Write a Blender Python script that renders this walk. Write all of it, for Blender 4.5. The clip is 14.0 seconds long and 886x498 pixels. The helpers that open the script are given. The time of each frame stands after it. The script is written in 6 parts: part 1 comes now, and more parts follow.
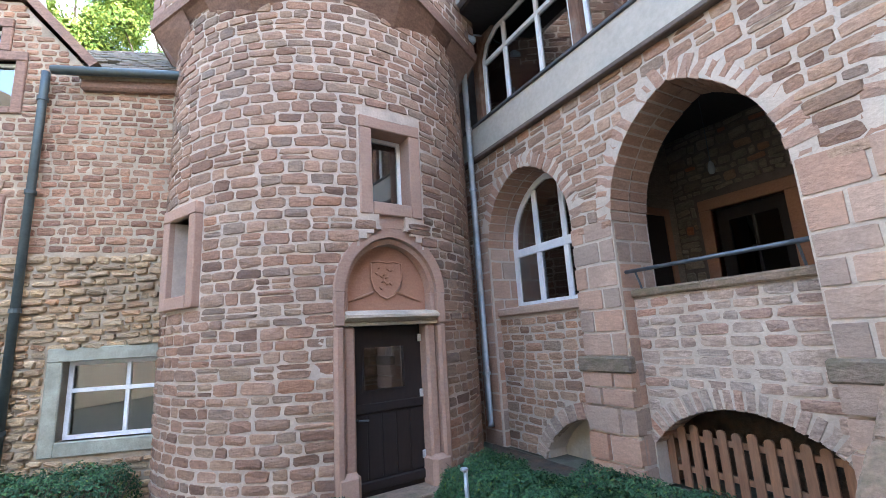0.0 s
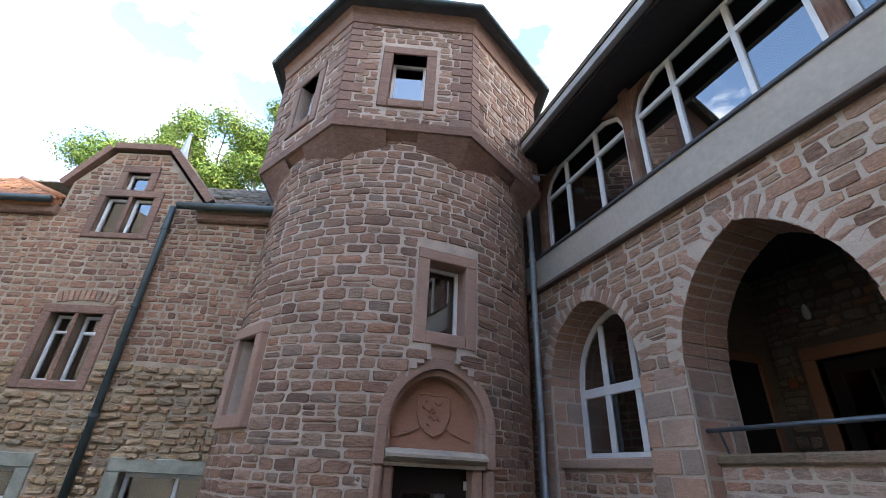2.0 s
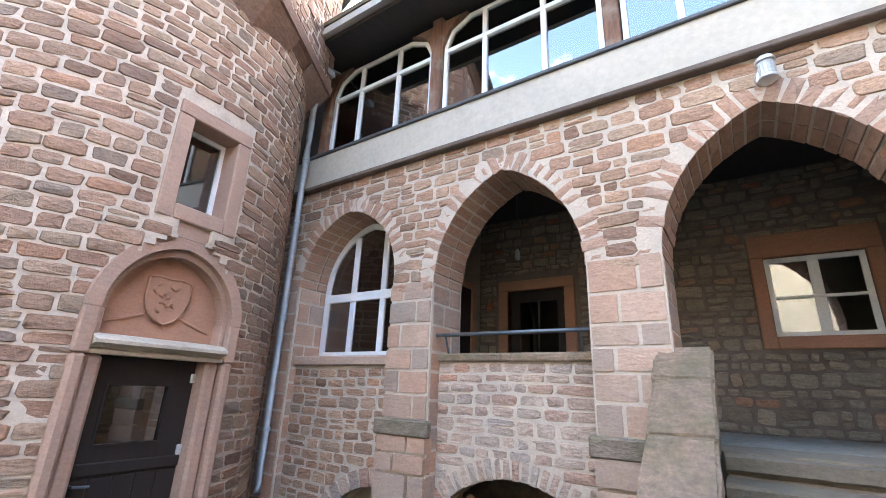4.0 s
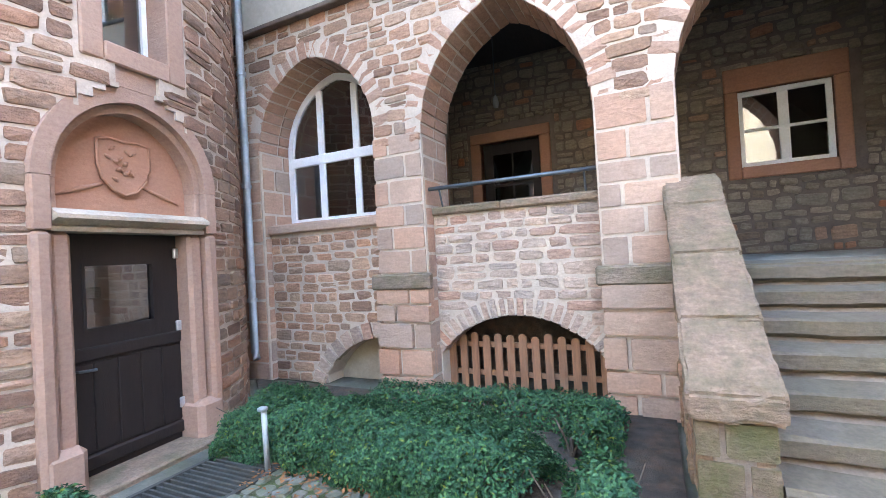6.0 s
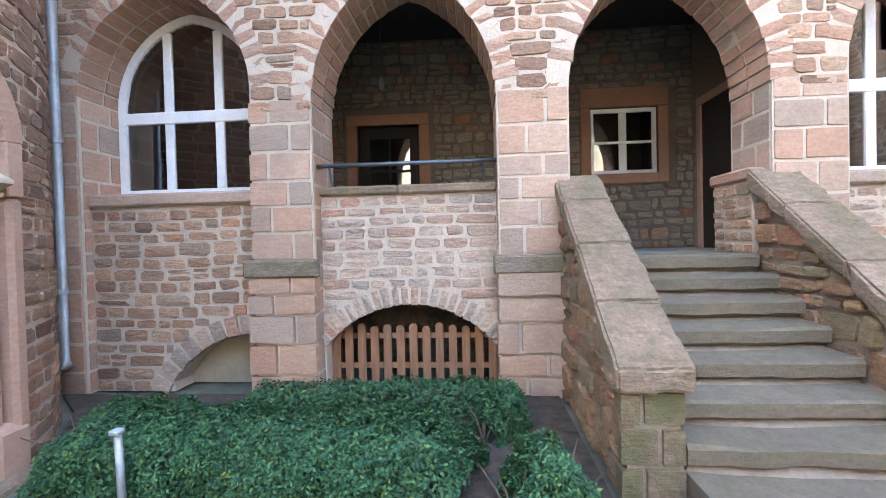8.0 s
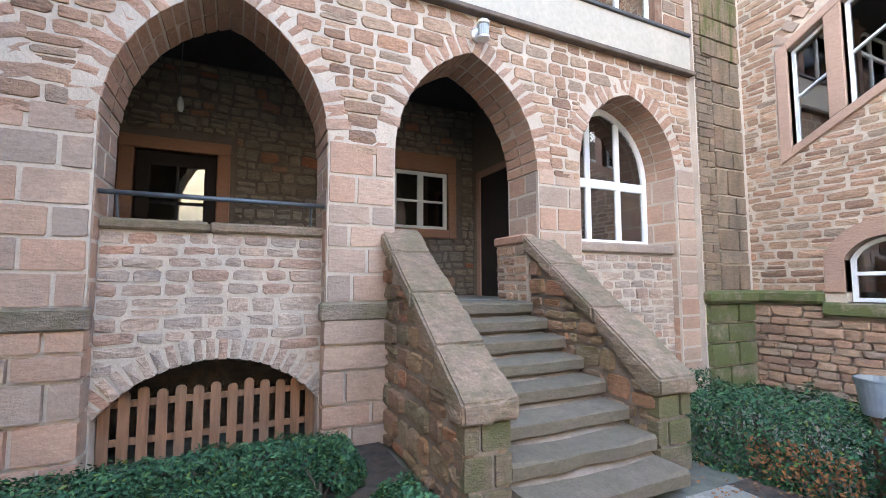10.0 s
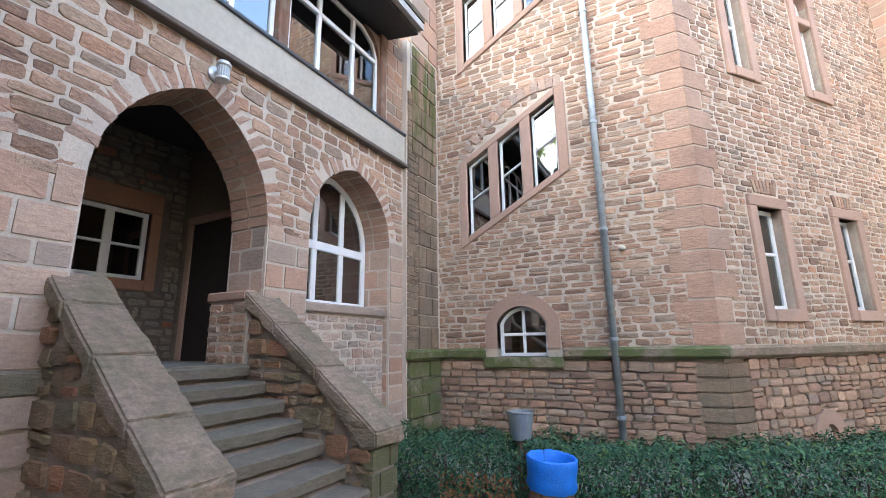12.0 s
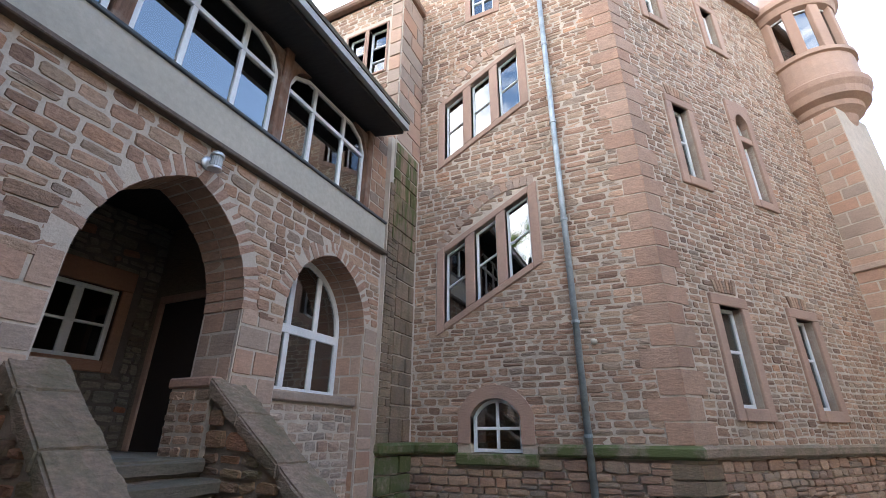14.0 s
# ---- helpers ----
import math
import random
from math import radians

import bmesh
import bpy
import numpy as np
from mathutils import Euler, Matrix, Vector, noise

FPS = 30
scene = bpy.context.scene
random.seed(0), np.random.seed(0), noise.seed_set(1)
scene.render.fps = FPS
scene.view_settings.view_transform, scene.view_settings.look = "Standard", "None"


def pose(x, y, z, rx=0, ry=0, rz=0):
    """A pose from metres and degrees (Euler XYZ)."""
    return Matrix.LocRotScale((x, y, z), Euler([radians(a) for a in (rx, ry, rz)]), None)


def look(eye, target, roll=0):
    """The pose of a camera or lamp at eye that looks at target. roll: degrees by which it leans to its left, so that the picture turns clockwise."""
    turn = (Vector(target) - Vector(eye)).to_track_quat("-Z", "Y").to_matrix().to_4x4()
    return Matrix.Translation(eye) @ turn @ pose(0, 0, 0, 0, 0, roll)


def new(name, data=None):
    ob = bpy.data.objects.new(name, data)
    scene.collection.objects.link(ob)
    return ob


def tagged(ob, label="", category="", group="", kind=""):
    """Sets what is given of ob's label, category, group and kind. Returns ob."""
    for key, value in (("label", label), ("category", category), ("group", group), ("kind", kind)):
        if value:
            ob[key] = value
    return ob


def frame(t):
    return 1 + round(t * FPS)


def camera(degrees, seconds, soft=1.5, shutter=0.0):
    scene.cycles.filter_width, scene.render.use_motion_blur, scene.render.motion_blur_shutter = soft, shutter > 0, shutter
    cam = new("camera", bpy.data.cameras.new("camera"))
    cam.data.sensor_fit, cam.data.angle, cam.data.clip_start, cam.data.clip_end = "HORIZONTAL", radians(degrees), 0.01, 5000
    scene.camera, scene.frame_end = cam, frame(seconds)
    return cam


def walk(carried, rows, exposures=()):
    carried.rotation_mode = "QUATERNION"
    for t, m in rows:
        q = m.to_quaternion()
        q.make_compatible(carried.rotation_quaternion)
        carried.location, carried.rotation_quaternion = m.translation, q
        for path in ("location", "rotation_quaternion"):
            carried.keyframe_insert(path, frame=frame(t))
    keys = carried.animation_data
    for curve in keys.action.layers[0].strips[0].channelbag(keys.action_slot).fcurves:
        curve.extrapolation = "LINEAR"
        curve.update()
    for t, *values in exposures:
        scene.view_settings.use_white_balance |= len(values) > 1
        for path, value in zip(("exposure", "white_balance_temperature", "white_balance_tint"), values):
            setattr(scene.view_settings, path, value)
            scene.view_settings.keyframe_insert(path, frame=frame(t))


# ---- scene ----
cam = camera(90.4, 14.0, soft=0.8)
EXPOSURES = [(0.0, 2.80, 6300, 10), (0.5, 2.35, 6300, 10), (1.0, 2.05, 6250, 10), (1.5, 1.65, 6250, 10), (2.5, 1.55, 6250, 10), (3.0, 2.6, 6550, 10), (3.5, 2.9, 6600, 10), (4.2, 3.25, 6700, 10), (6.5, 3.60, 6550, 10), (9.5, 3.15, 6600, 10), (10.5, 2.92, 6600, 10), (11.0, 2.62, 6550, 10), (12.0, 2.42, 6350, 10), (12.5, 2.1, 6350, 10), (13.5, 1.78, 6300, 10), (14.0, 1.46, 6250, 10)]
PATH = [
    (0, (-4.195, 0.934, 1.692), (-3.22, 2.635, 2.084), -3.4),
    (0.5, (-3.991, 0.85, 1.755), (-3.266, 2.636, 2.29), -1.1),
    (1, (-3.924, 0.819, 1.796), (-3.281, 2.582, 2.488), -0.8),
    (1.5, (-3.924, 0.802, 1.812), (-3.323, 2.493, 2.694), -0.3),
    (2, (-3.927, 0.812, 1.804), (-3.341, 2.492, 2.717), 2.8),
    (2.5, (-3.966, 0.958, 1.78), (-3.117, 2.505, 2.72), 4.1),
    (3, (-4.021, 1.135, 1.729), (-2.835, 2.437, 2.677), 5.3),
    (3.5, (-4.143, 1.247, 1.728), (-2.677, 2.338, 2.54), 3.6),
    (4, (-4.189, 1.294, 1.686), (-2.617, 2.367, 2.298), 2.3),
    (4.2, (-4.221, 1.369, 1.676), (-2.622, 2.436, 2.228), 1.7),
    (6.3, (-4.307, 2.15, 1.54), (-2.476, 2.953, 1.497), -4.0),
    (6.5, (-4.278, 2.239, 1.54), (-2.415, 2.964, 1.489), -4.0),
    (7, (-4.236, 2.422, 1.538), (-2.326, 3.014, 1.474), -4.2),
    (7.2, (-4.253, 2.468, 1.522), (-2.329, 3.008, 1.457), -3.8),
    (9.5, (-4.257, 3.109, 1.504), (-2.395, 2.387, 1.615), 0.6),
    (10, (-4.27, 3.222, 1.542), (-2.463, 2.38, 1.698), -0.1),
    (10.5, (-4.297, 3.321, 1.561), (-2.511, 2.491, 1.908), 0.1),
    (11, (-4.174, 3.368, 1.537), (-2.647, 2.149, 1.968), 0.6),
    (11.5, (-4.09, 3.413, 1.537), (-2.919, 1.849, 1.964), -1.3),
    (12, (-4.183, 3.379, 1.499), (-3.255, 1.66, 1.925), -0.9),
    (12.5, (-4.267, 3.419, 1.542), (-3.401, 1.662, 1.945), -0.8),
    (13, (-4.307, 3.504, 1.549), (-3.46, 1.747, 1.991), -0.7),
    (13.5, (-4.316, 3.509, 1.577), (-3.499, 1.792, 2.194), -0.0),
    (14, (-4.261, 3.508, 1.57), (-3.476, 1.84, 2.345), 0.3),
]
walk(cam, [(t, look(eye, target, roll)) for t, eye, target, roll in PATH], EXPOSURES)

# ---- light ----
SUN_AZ, SUN_EL = 148.0, 30.0
world = bpy.data.worlds.new("sky")
scene.world = world
world.use_nodes = True
wn, wl = world.node_tree.nodes, world.node_tree.links
wn.clear()
w_out = wn.new("ShaderNodeOutputWorld")
w_bg = wn.new("ShaderNodeBackground")
w_sky = wn.new("ShaderNodeTexSky")
w_sky.sky_type, w_sky.sun_disc = "NISHITA", False
w_sky.sun_elevation, w_sky.sun_rotation = radians(SUN_EL), radians(SUN_AZ)
w_tc = wn.new("ShaderNodeTexCoord")
w_map = wn.new("ShaderNodeMapping")
w_map.inputs["Scale"].default_value = (1.0, 1.0, 2.2)
w_noise = wn.new("ShaderNodeTexNoise")
w_noise.inputs["Scale"].default_value, w_noise.inputs["Detail"].default_value = 3.2, 9.0
w_noise.inputs["Roughness"].default_value = 0.6
w_ramp = wn.new("ShaderNodeValToRGB")
w_ramp.color_ramp.elements[0].position, w_ramp.color_ramp.elements[1].position = 0.33, 0.50
w_mix = wn.new("ShaderNodeMix")
w_mix.data_type = "RGBA"
w_mix.inputs["B"].default_value = (19.0, 19.0, 19.2, 1)
wl.new(w_tc.outputs["Generated"], w_map.inputs["Vector"])
wl.new(w_map.outputs["Vector"], w_noise.inputs["Vector"])
w_dot = wn.new("ShaderNodeVectorMath")
w_dot.operation = "DOT_PRODUCT"
w_dot.inputs[1].default_value = (0.16, 0.14, -0.26)
w_add = wn.new("ShaderNodeMath")
wl.new(w_tc.outputs["Generated"], w_dot.inputs[0])
wl.new(w_noise.outputs["Fac"], w_add.inputs[0])
wl.new(w_dot.outputs["Value"], w_add.inputs[1])
wl.new(w_add.outputs[0], w_ramp.inputs["Fac"])
wl.new(w_ramp.outputs["Color"], w_mix.inputs["Factor"])
w_gain = wn.new("ShaderNodeVectorMath")
w_gain.operation, w_gain.inputs["Scale"].default_value = "SCALE", 2.5
wl.new(w_sky.outputs["Color"], w_gain.inputs[0])
wl.new(w_gain.outputs["Vector"], w_mix.inputs["A"])
wl.new(w_mix.outputs["Result"], w_bg.inputs["Color"])
w_bg.inputs["Strength"].default_value = 0.14
wl.new(w_bg.outputs["Background"], w_out.inputs["Surface"])
sun_data = bpy.data.lights.new("sun", "SUN")
sun_data.energy, sun_data.angle, sun_data.color = 2.2, radians(3.0), (1.0, 0.93, 0.82)
sun = new("sun", sun_data)
_az, _el = radians(SUN_AZ), radians(SUN_EL)
sun.matrix_world = look((0, 0, 40), Vector((0, 0, 40)) - Vector((math.sin(_az) * math.cos(_el), math.cos(_az) * math.cos(_el), math.sin(_el))))

# ---- materials ----


def ramp_node(nt, fac, stops):
    n = nt.nodes.new("ShaderNodeValToRGB")
    e = n.color_ramp.elements
    e[0].position, e[0].color = stops[0][0], (*stops[0][1], 1)
    e[1].position, e[1].color = stops[-1][0], (*stops[-1][1], 1)
    for p, c in stops[1:-1]:
        k = e.new(p)
        k.color = (*c, 1)
    if fac is not None:
        nt.links.new(fac, n.inputs["Fac"])
    return n.outputs["Color"]


def noise_node(nt, scale, detail=4.0, rough=0.55, stretch=(1, 1, 1)):
    g = nt.nodes.new("ShaderNodeNewGeometry")
    m = nt.nodes.new("ShaderNodeMapping")
    m.inputs["Scale"].default_value = stretch
    nt.links.new(g.outputs["Position"], m.inputs["Vector"])
    n = nt.nodes.new("ShaderNodeTexNoise")
    n.inputs["Scale"].default_value, n.inputs["Detail"].default_value, n.inputs["Roughness"].default_value = scale, detail, rough
    nt.links.new(m.outputs["Vector"], n.inputs["Vector"])
    return n.outputs["Fac"]


def mixed(nt, a, b, fac, mode="MIX"):
    n = nt.nodes.new("ShaderNodeMix")
    n.data_type, n.blend_type = "RGBA", mode
    for key, v in (("A", a), ("B", b), ("Factor", fac)):
        if isinstance(v, (int, float)):
            n.inputs[key].default_value = v
        elif isinstance(v, tuple):
            n.inputs[key].default_value = (*v, 1)
        else:
            nt.links.new(v, n.inputs[key])
    return n.outputs["Result"]


def remap(nt, fac, a, b):
    n = nt.nodes.new("ShaderNodeMapRange")
    n.inputs["From Min"].default_value, n.inputs["From Max"].default_value = a, b
    nt.links.new(fac, n.inputs["Value"])
    return n.outputs["Result"]


def bump_node(nt, height, strength, distance):
    n = nt.nodes.new("ShaderNodeBump")
    n.inputs["Strength"].default_value, n.inputs["Distance"].default_value = strength, distance
    nt.links.new(height, n.inputs["Height"])
    return n.outputs["Normal"]


def material(name, rough=0.9, metal=0.0):
    m = bpy.data.materials.new(name)
    m.use_nodes = True
    b = m.node_tree.nodes["Principled BSDF"]
    b.inputs["Roughness"].default_value, b.inputs["Metallic"].default_value = rough, metal
    return m, m.node_tree, b


def piece_random(nt):
    """One random number a piece, whether it is an object or an island of a joined mesh."""
    a, b = nt.nodes.new("ShaderNodeObjectInfo"), nt.nodes.new("ShaderNodeNewGeometry")
    s, f = nt.nodes.new("ShaderNodeMath"), nt.nodes.new("ShaderNodeMath")
    s.operation, f.operation = "ADD", "FRACT"
    nt.links.new(a.outputs["Random"], s.inputs[0])
    nt.links.new(b.outputs["Random Per Island"], s.inputs[1])
    nt.links.new(s.outputs[0], f.inputs[0])
    return f.outputs[0]


def stone_material(name, stops, moss=0.0, grain=38.0, stain=(0.10, 0.085, 0.075), stain_amount=0.45, relief=0.85, moss_scale=1.6, speckle=0.7, moss_stretch=(1, 1, 1), moss_from=0.34, moss_colour=(0.085, 0.105, 0.03)):
    m, nt, b = material(name, 0.92)
    col = ramp_node(nt, piece_random(nt), stops)
    fine = noise_node(nt, grain, 6.0, 0.65)
    col = mixed(nt, col, ramp_node(nt, fine, [(0.25, (0.52, 0.50, 0.50)), (0.6, (1, 1, 1)), (0.8, (1.22, 1.2, 1.18))]), speckle, "MULTIPLY")
    bed = noise_node(nt, 9.0, 4.0, 0.6, (1, 1, 4))
    col = mixed(nt, col, ramp_node(nt, bed, [(0.3, (0.66, 0.63, 0.62)), (0.7, (1.2, 1.17, 1.14))]), min(0.8, speckle * speckle * 1.6), "MULTIPLY")
    wide = remap(nt, noise_node(nt, 0.9, 5.0, 0.6), 0.5, 0.78)
    amount = nt.nodes.new("ShaderNodeMath")
    amount.operation, amount.inputs[1].default_value = "MULTIPLY", stain_amount
    nt.links.new(wide, amount.inputs[0])
    col = mixed(nt, col, stain, amount.outputs[0])
    if moss:
        k = nt.nodes.new("ShaderNodeMath")
        k.operation, k.inputs[1].default_value = "MULTIPLY", moss
        nt.links.new(remap(nt, noise_node(nt, moss_scale * 2.0, 6.0, 0.7, moss_stretch), moss_from, moss_from + 0.2), k.inputs[0])
        col = mixed(nt, col, moss_colour, k.outputs[0])
    nt.links.new(col, b.inputs["Base Color"])
    h = mixed(nt, noise_node(nt, 60.0, 5.0, 0.7), noise_node(nt, 14.0, 4.0, 0.6, (1, 1, 3)), 0.6)
    nt.links.new(bump_node(nt, h, relief, 0.03), b.inputs["Normal"])
    return m


def plain_material(name, colour, rough=0.7, metal=0.0, vary=0.25, scale=6.0, relief=0.15, stretch=(1, 1, 1), dirt=None, dirt_amount=0.5):
    m, nt, b = material(name, rough, metal)
    lo, hi = tuple(c * (1 - vary) for c in colour), tuple(c * (1 + vary * 0.6) for c in colour)
    col = ramp_node(nt, noise_node(nt, scale, 6.0, 0.6, stretch), [(0.3, lo), (0.7, hi)])
    col = mixed(nt, col, ramp_node(nt, noise_node(nt, scale * 9, 4.0, 0.6, stretch), [(0.3, (0.85, 0.85, 0.85)), (0.7, (1.08, 1.08, 1.08))]), 0.7, "MULTIPLY")
    if dirt:
        k = nt.nodes.new("ShaderNodeMath")
        k.operation, k.inputs[1].default_value = "MULTIPLY", dirt_amount
        nt.links.new(remap(nt, noise_node(nt, scale * 0.6, 6.0, 0.65), 0.48, 0.7), k.inputs[0])
        col = mixed(nt, col, dirt, k.outputs[0])
    nt.links.new(col, b.inputs["Base Color"])
    nt.links.new(bump_node(nt, noise_node(nt, scale * 8, 4.0, 0.6, stretch), relief, 0.02), b.inputs["Normal"])
    return m


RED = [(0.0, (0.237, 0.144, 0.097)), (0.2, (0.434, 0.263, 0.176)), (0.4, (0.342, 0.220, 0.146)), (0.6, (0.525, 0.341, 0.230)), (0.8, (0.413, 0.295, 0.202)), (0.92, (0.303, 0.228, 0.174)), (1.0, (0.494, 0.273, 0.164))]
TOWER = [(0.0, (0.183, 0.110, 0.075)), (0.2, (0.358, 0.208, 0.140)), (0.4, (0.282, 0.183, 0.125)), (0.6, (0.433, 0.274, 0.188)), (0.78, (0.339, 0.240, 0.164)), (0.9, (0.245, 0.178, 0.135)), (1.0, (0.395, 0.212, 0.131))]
PALE = [(0.0, (0.43, 0.31, 0.24)), (0.25, (0.52, 0.39, 0.30)), (0.45, (0.41, 0.345, 0.29)), (0.7, (0.56, 0.42, 0.32)), (0.85, (0.36, 0.30, 0.25)), (1.0, (0.50, 0.29, 0.20))]
BROWN = [(0.0, (0.332, 0.213, 0.126)), (0.2, (0.521, 0.385, 0.224)), (0.4, (0.415, 0.287, 0.169)), (0.6, (0.592, 0.443, 0.268)), (0.75, (0.320, 0.247, 0.158)), (0.9, (0.474, 0.362, 0.224)), (1.0, (0.497, 0.287, 0.158))]
NORTHRED = [(0.0, (0.21, 0.115, 0.075)), (0.25, (0.36, 0.195, 0.125)), (0.5, (0.30, 0.185, 0.12)), (0.75, (0.41, 0.25, 0.16)), (1.0, (0.38, 0.20, 0.12))]
# hall stones toned below the yard's, with some terrace shade in the colour
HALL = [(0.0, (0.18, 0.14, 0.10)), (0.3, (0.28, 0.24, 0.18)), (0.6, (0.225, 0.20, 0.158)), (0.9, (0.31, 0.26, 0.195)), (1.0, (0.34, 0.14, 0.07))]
M_STONE = stone_material("red_sandstone", RED)
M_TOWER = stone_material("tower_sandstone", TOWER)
M_PALE = stone_material("pale_sandstone", PALE, stain_amount=0.3)
M_BROWN = stone_material("brown_rubble", BROWN)
M_NORTHRED = stone_material("rust_red_rubble", NORTHRED)
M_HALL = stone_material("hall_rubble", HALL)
M_STAIR = stone_material("damp_stair_rubble", [(0.0, (0.22, 0.14, 0.10)), (0.25, (0.36, 0.19, 0.125)), (0.5, (0.27, 0.20, 0.13)), (0.75, (0.42, 0.27, 0.165)), (1.0, (0.42, 0.16, 0.095))], moss=0.3, relief=0.9)
M_ASHLAR = stone_material("ashlar_sandstone", [(0.0, (0.44, 0.265, 0.185)), (0.2, (0.50, 0.32, 0.225)), (0.4, (0.40, 0.30, 0.235)), (0.6, (0.52, 0.36, 0.265)), (0.8, (0.36, 0.28, 0.225)), (1.0, (0.48, 0.27, 0.175))], speckle=0.5, relief=0.45, stain_amount=0.4)
M_QUOIN = stone_material("quoin_sandstone", [(0.0, (0.38, 0.225, 0.155)), (0.4, (0.45, 0.275, 0.19)), (0.7, (0.41, 0.27, 0.195)), (1.0, (0.48, 0.31, 0.22))], speckle=0.6, relief=0.6)
M_SURROUND = stone_material("dressed_sandstone", [(0.0, (0.38, 0.24, 0.175)), (1.0, (0.44, 0.288, 0.215))], speckle=0.4, relief=0.35, stain_amount=0.35)
M_DARKSURROUND = stone_material("dark_dressed_sandstone", [(0.0, (0.245, 0.148, 0.108)), (1.0, (0.30, 0.188, 0.138))], relief=0.35)
M_HALLTRIM = stone_material("orange_brown_sandstone", [(0.0, (0.33, 0.17, 0.105)), (1.0, (0.39, 0.205, 0.13))], speckle=0.4, relief=0.3)
M_LINTEL = stone_material("pale_lintel_stone", [(0.0, (0.47, 0.40, 0.31)), (1.0, (0.52, 0.44, 0.34))], stain_amount=0.6, speckle=0.5, relief=0.4)
M_TYMP = stone_material("tympanum_sandstone", [(0.0, (0.40, 0.21, 0.135)), (1.0, (0.42, 0.22, 0.14))], speckle=0.35, relief=0.25, stain_amount=0.2)
M_MOSSY = stone_material("mossy_sandstone", [(0.0, (0.30, 0.22, 0.165)), (0.5, (0.36, 0.27, 0.2)), (1.0, (0.27, 0.2, 0.15))], moss=0.9, moss_from=0.32, moss_colour=(0.08, 0.104, 0.025))
M_CAP = stone_material("weathered_cap_stone", [(0.0, (0.28, 0.20, 0.14)), (1.0, (0.34, 0.245, 0.175))], moss=0.5, moss_from=0.42, moss_colour=(0.10, 0.10, 0.045), stain=(0.10, 0.085, 0.055), stain_amount=0.6, speckle=0.75, relief=1.0)
M_STREAK = stone_material("moss_streaked_sandstone", [(0.0, (0.30, 0.19, 0.13)), (0.5, (0.38, 0.25, 0.17)), (1.0, (0.27, 0.185, 0.13))], moss=0.95, moss_stretch=(1.6, 1.6, 0.3), moss_from=0.40, moss_colour=(0.075, 0.09, 0.018))
M_DAMP = stone_material("damp_brown_sandstone", [(0.0, (0.21, 0.145, 0.10)), (0.5, (0.30, 0.22, 0.15)), (1.0, (0.26, 0.17, 0.11))], moss=0.45, moss_stretch=(1.6, 1.6, 0.4), moss_from=0.46, moss_colour=(0.05, 0.06, 0.02), stain_amount=0.8)
M_END = stone_material("lichened_end_block", [(0.0, (0.19, 0.14, 0.095)), (1.0, (0.25, 0.19, 0.13))], moss=0.7, moss_from=0.40, moss_colour=(0.075, 0.088, 0.022))
M_BAND = stone_material("mossy_band_stone", [(0.0, (0.24, 0.185, 0.14)), (1.0, (0.30, 0.235, 0.18))], moss=0.45, moss_from=0.40, moss_colour=(0.08, 0.09, 0.03))
M_STEP = stone_material("worn_step_stone", [(0.0, (0.155, 0.124, 0.095)), (0.5, (0.19, 0.153, 0.118)), (1.0, (0.17, 0.133, 0.10))], moss=0.18, relief=0.5, speckle=0.6)
M_MORTAR = plain_material("lime_mortar", (0.525, 0.438, 0.352), 0.95, vary=0.15, scale=4, relief=0.4, dirt=(0.46, 0.37, 0.295), dirt_amount=0.45)
M_TMORTAR = plain_material("grey_pink_mortar", (0.52, 0.42, 0.335), 0.95, vary=0.2, scale=4, relief=0.4, dirt=(0.43, 0.345, 0.28), dirt_amount=0.45)
M_BMORTAR = plain_material("brown_mortar", (0.42, 0.34, 0.245), 0.95, vary=0.25, scale=4, relief=0.4, dirt=(0.2, 0.15, 0.1))
# dark joints of the hall, deepened to carry the terrace's shade
M_HALLMORTAR = plain_material("grey_brown_shade_mortar", (0.15, 0.12, 0.095), 0.95, vary=0.3, scale=4, relief=0.5)
M_SMORTAR = plain_material("tan_mortar", (0.54, 0.44, 0.345), 0.95, vary=0.2, scale=4, relief=0.4, dirt=(0.28, 0.22, 0.17))
M_OLDMORTAR = plain_material("old_brown_mortar", (0.26, 0.205, 0.16), 0.95, vary=0.3, scale=6, relief=0.5)
M_DRIP = plain_material("dark_drip_stone", (0.14, 0.105, 0.085), 0.9, vary=0.3, scale=5, relief=0.4)
M_PANEL = plain_material("beige_panel_plaster", (0.40, 0.34, 0.25), 0.95, vary=0.15, scale=3, relief=0.3)
M_PLASTER = plain_material("cream_plaster", (0.45, 0.405, 0.335), 0.92, vary=0.08, scale=1.6, relief=0.25, dirt=(0.40, 0.36, 0.30), dirt_amount=0.35)
# the rooms' shade is put into this near-black wall colour
M_INNER = plain_material("inner_plaster_shade", (0.11, 0.10, 0.09), 0.95, vary=0.1, scale=2)
M_CONCRETE = plain_material("grey_green_lintel", (0.33, 0.33, 0.26), 0.95, vary=0.25, scale=5, relief=0.3, dirt=(0.16, 0.16, 0.12))
M_WHITE = plain_material("white_window_paint", (0.78, 0.78, 0.77), 0.45, vary=0.06, scale=5, relief=0.05)
M_DARKWOOD = plain_material("dark_brown_door_wood", (0.015, 0.008, 0.006), 0.72, vary=0.3, scale=5, relief=0.25, stretch=(6, 6, 0.7))
M_TIMBER = plain_material("weathered_timber", (0.20, 0.105, 0.065), 0.85, vary=0.4, scale=5, relief=0.4, stretch=(5, 5, 0.6), dirt=(0.33, 0.28, 0.23), dirt_amount=0.6)
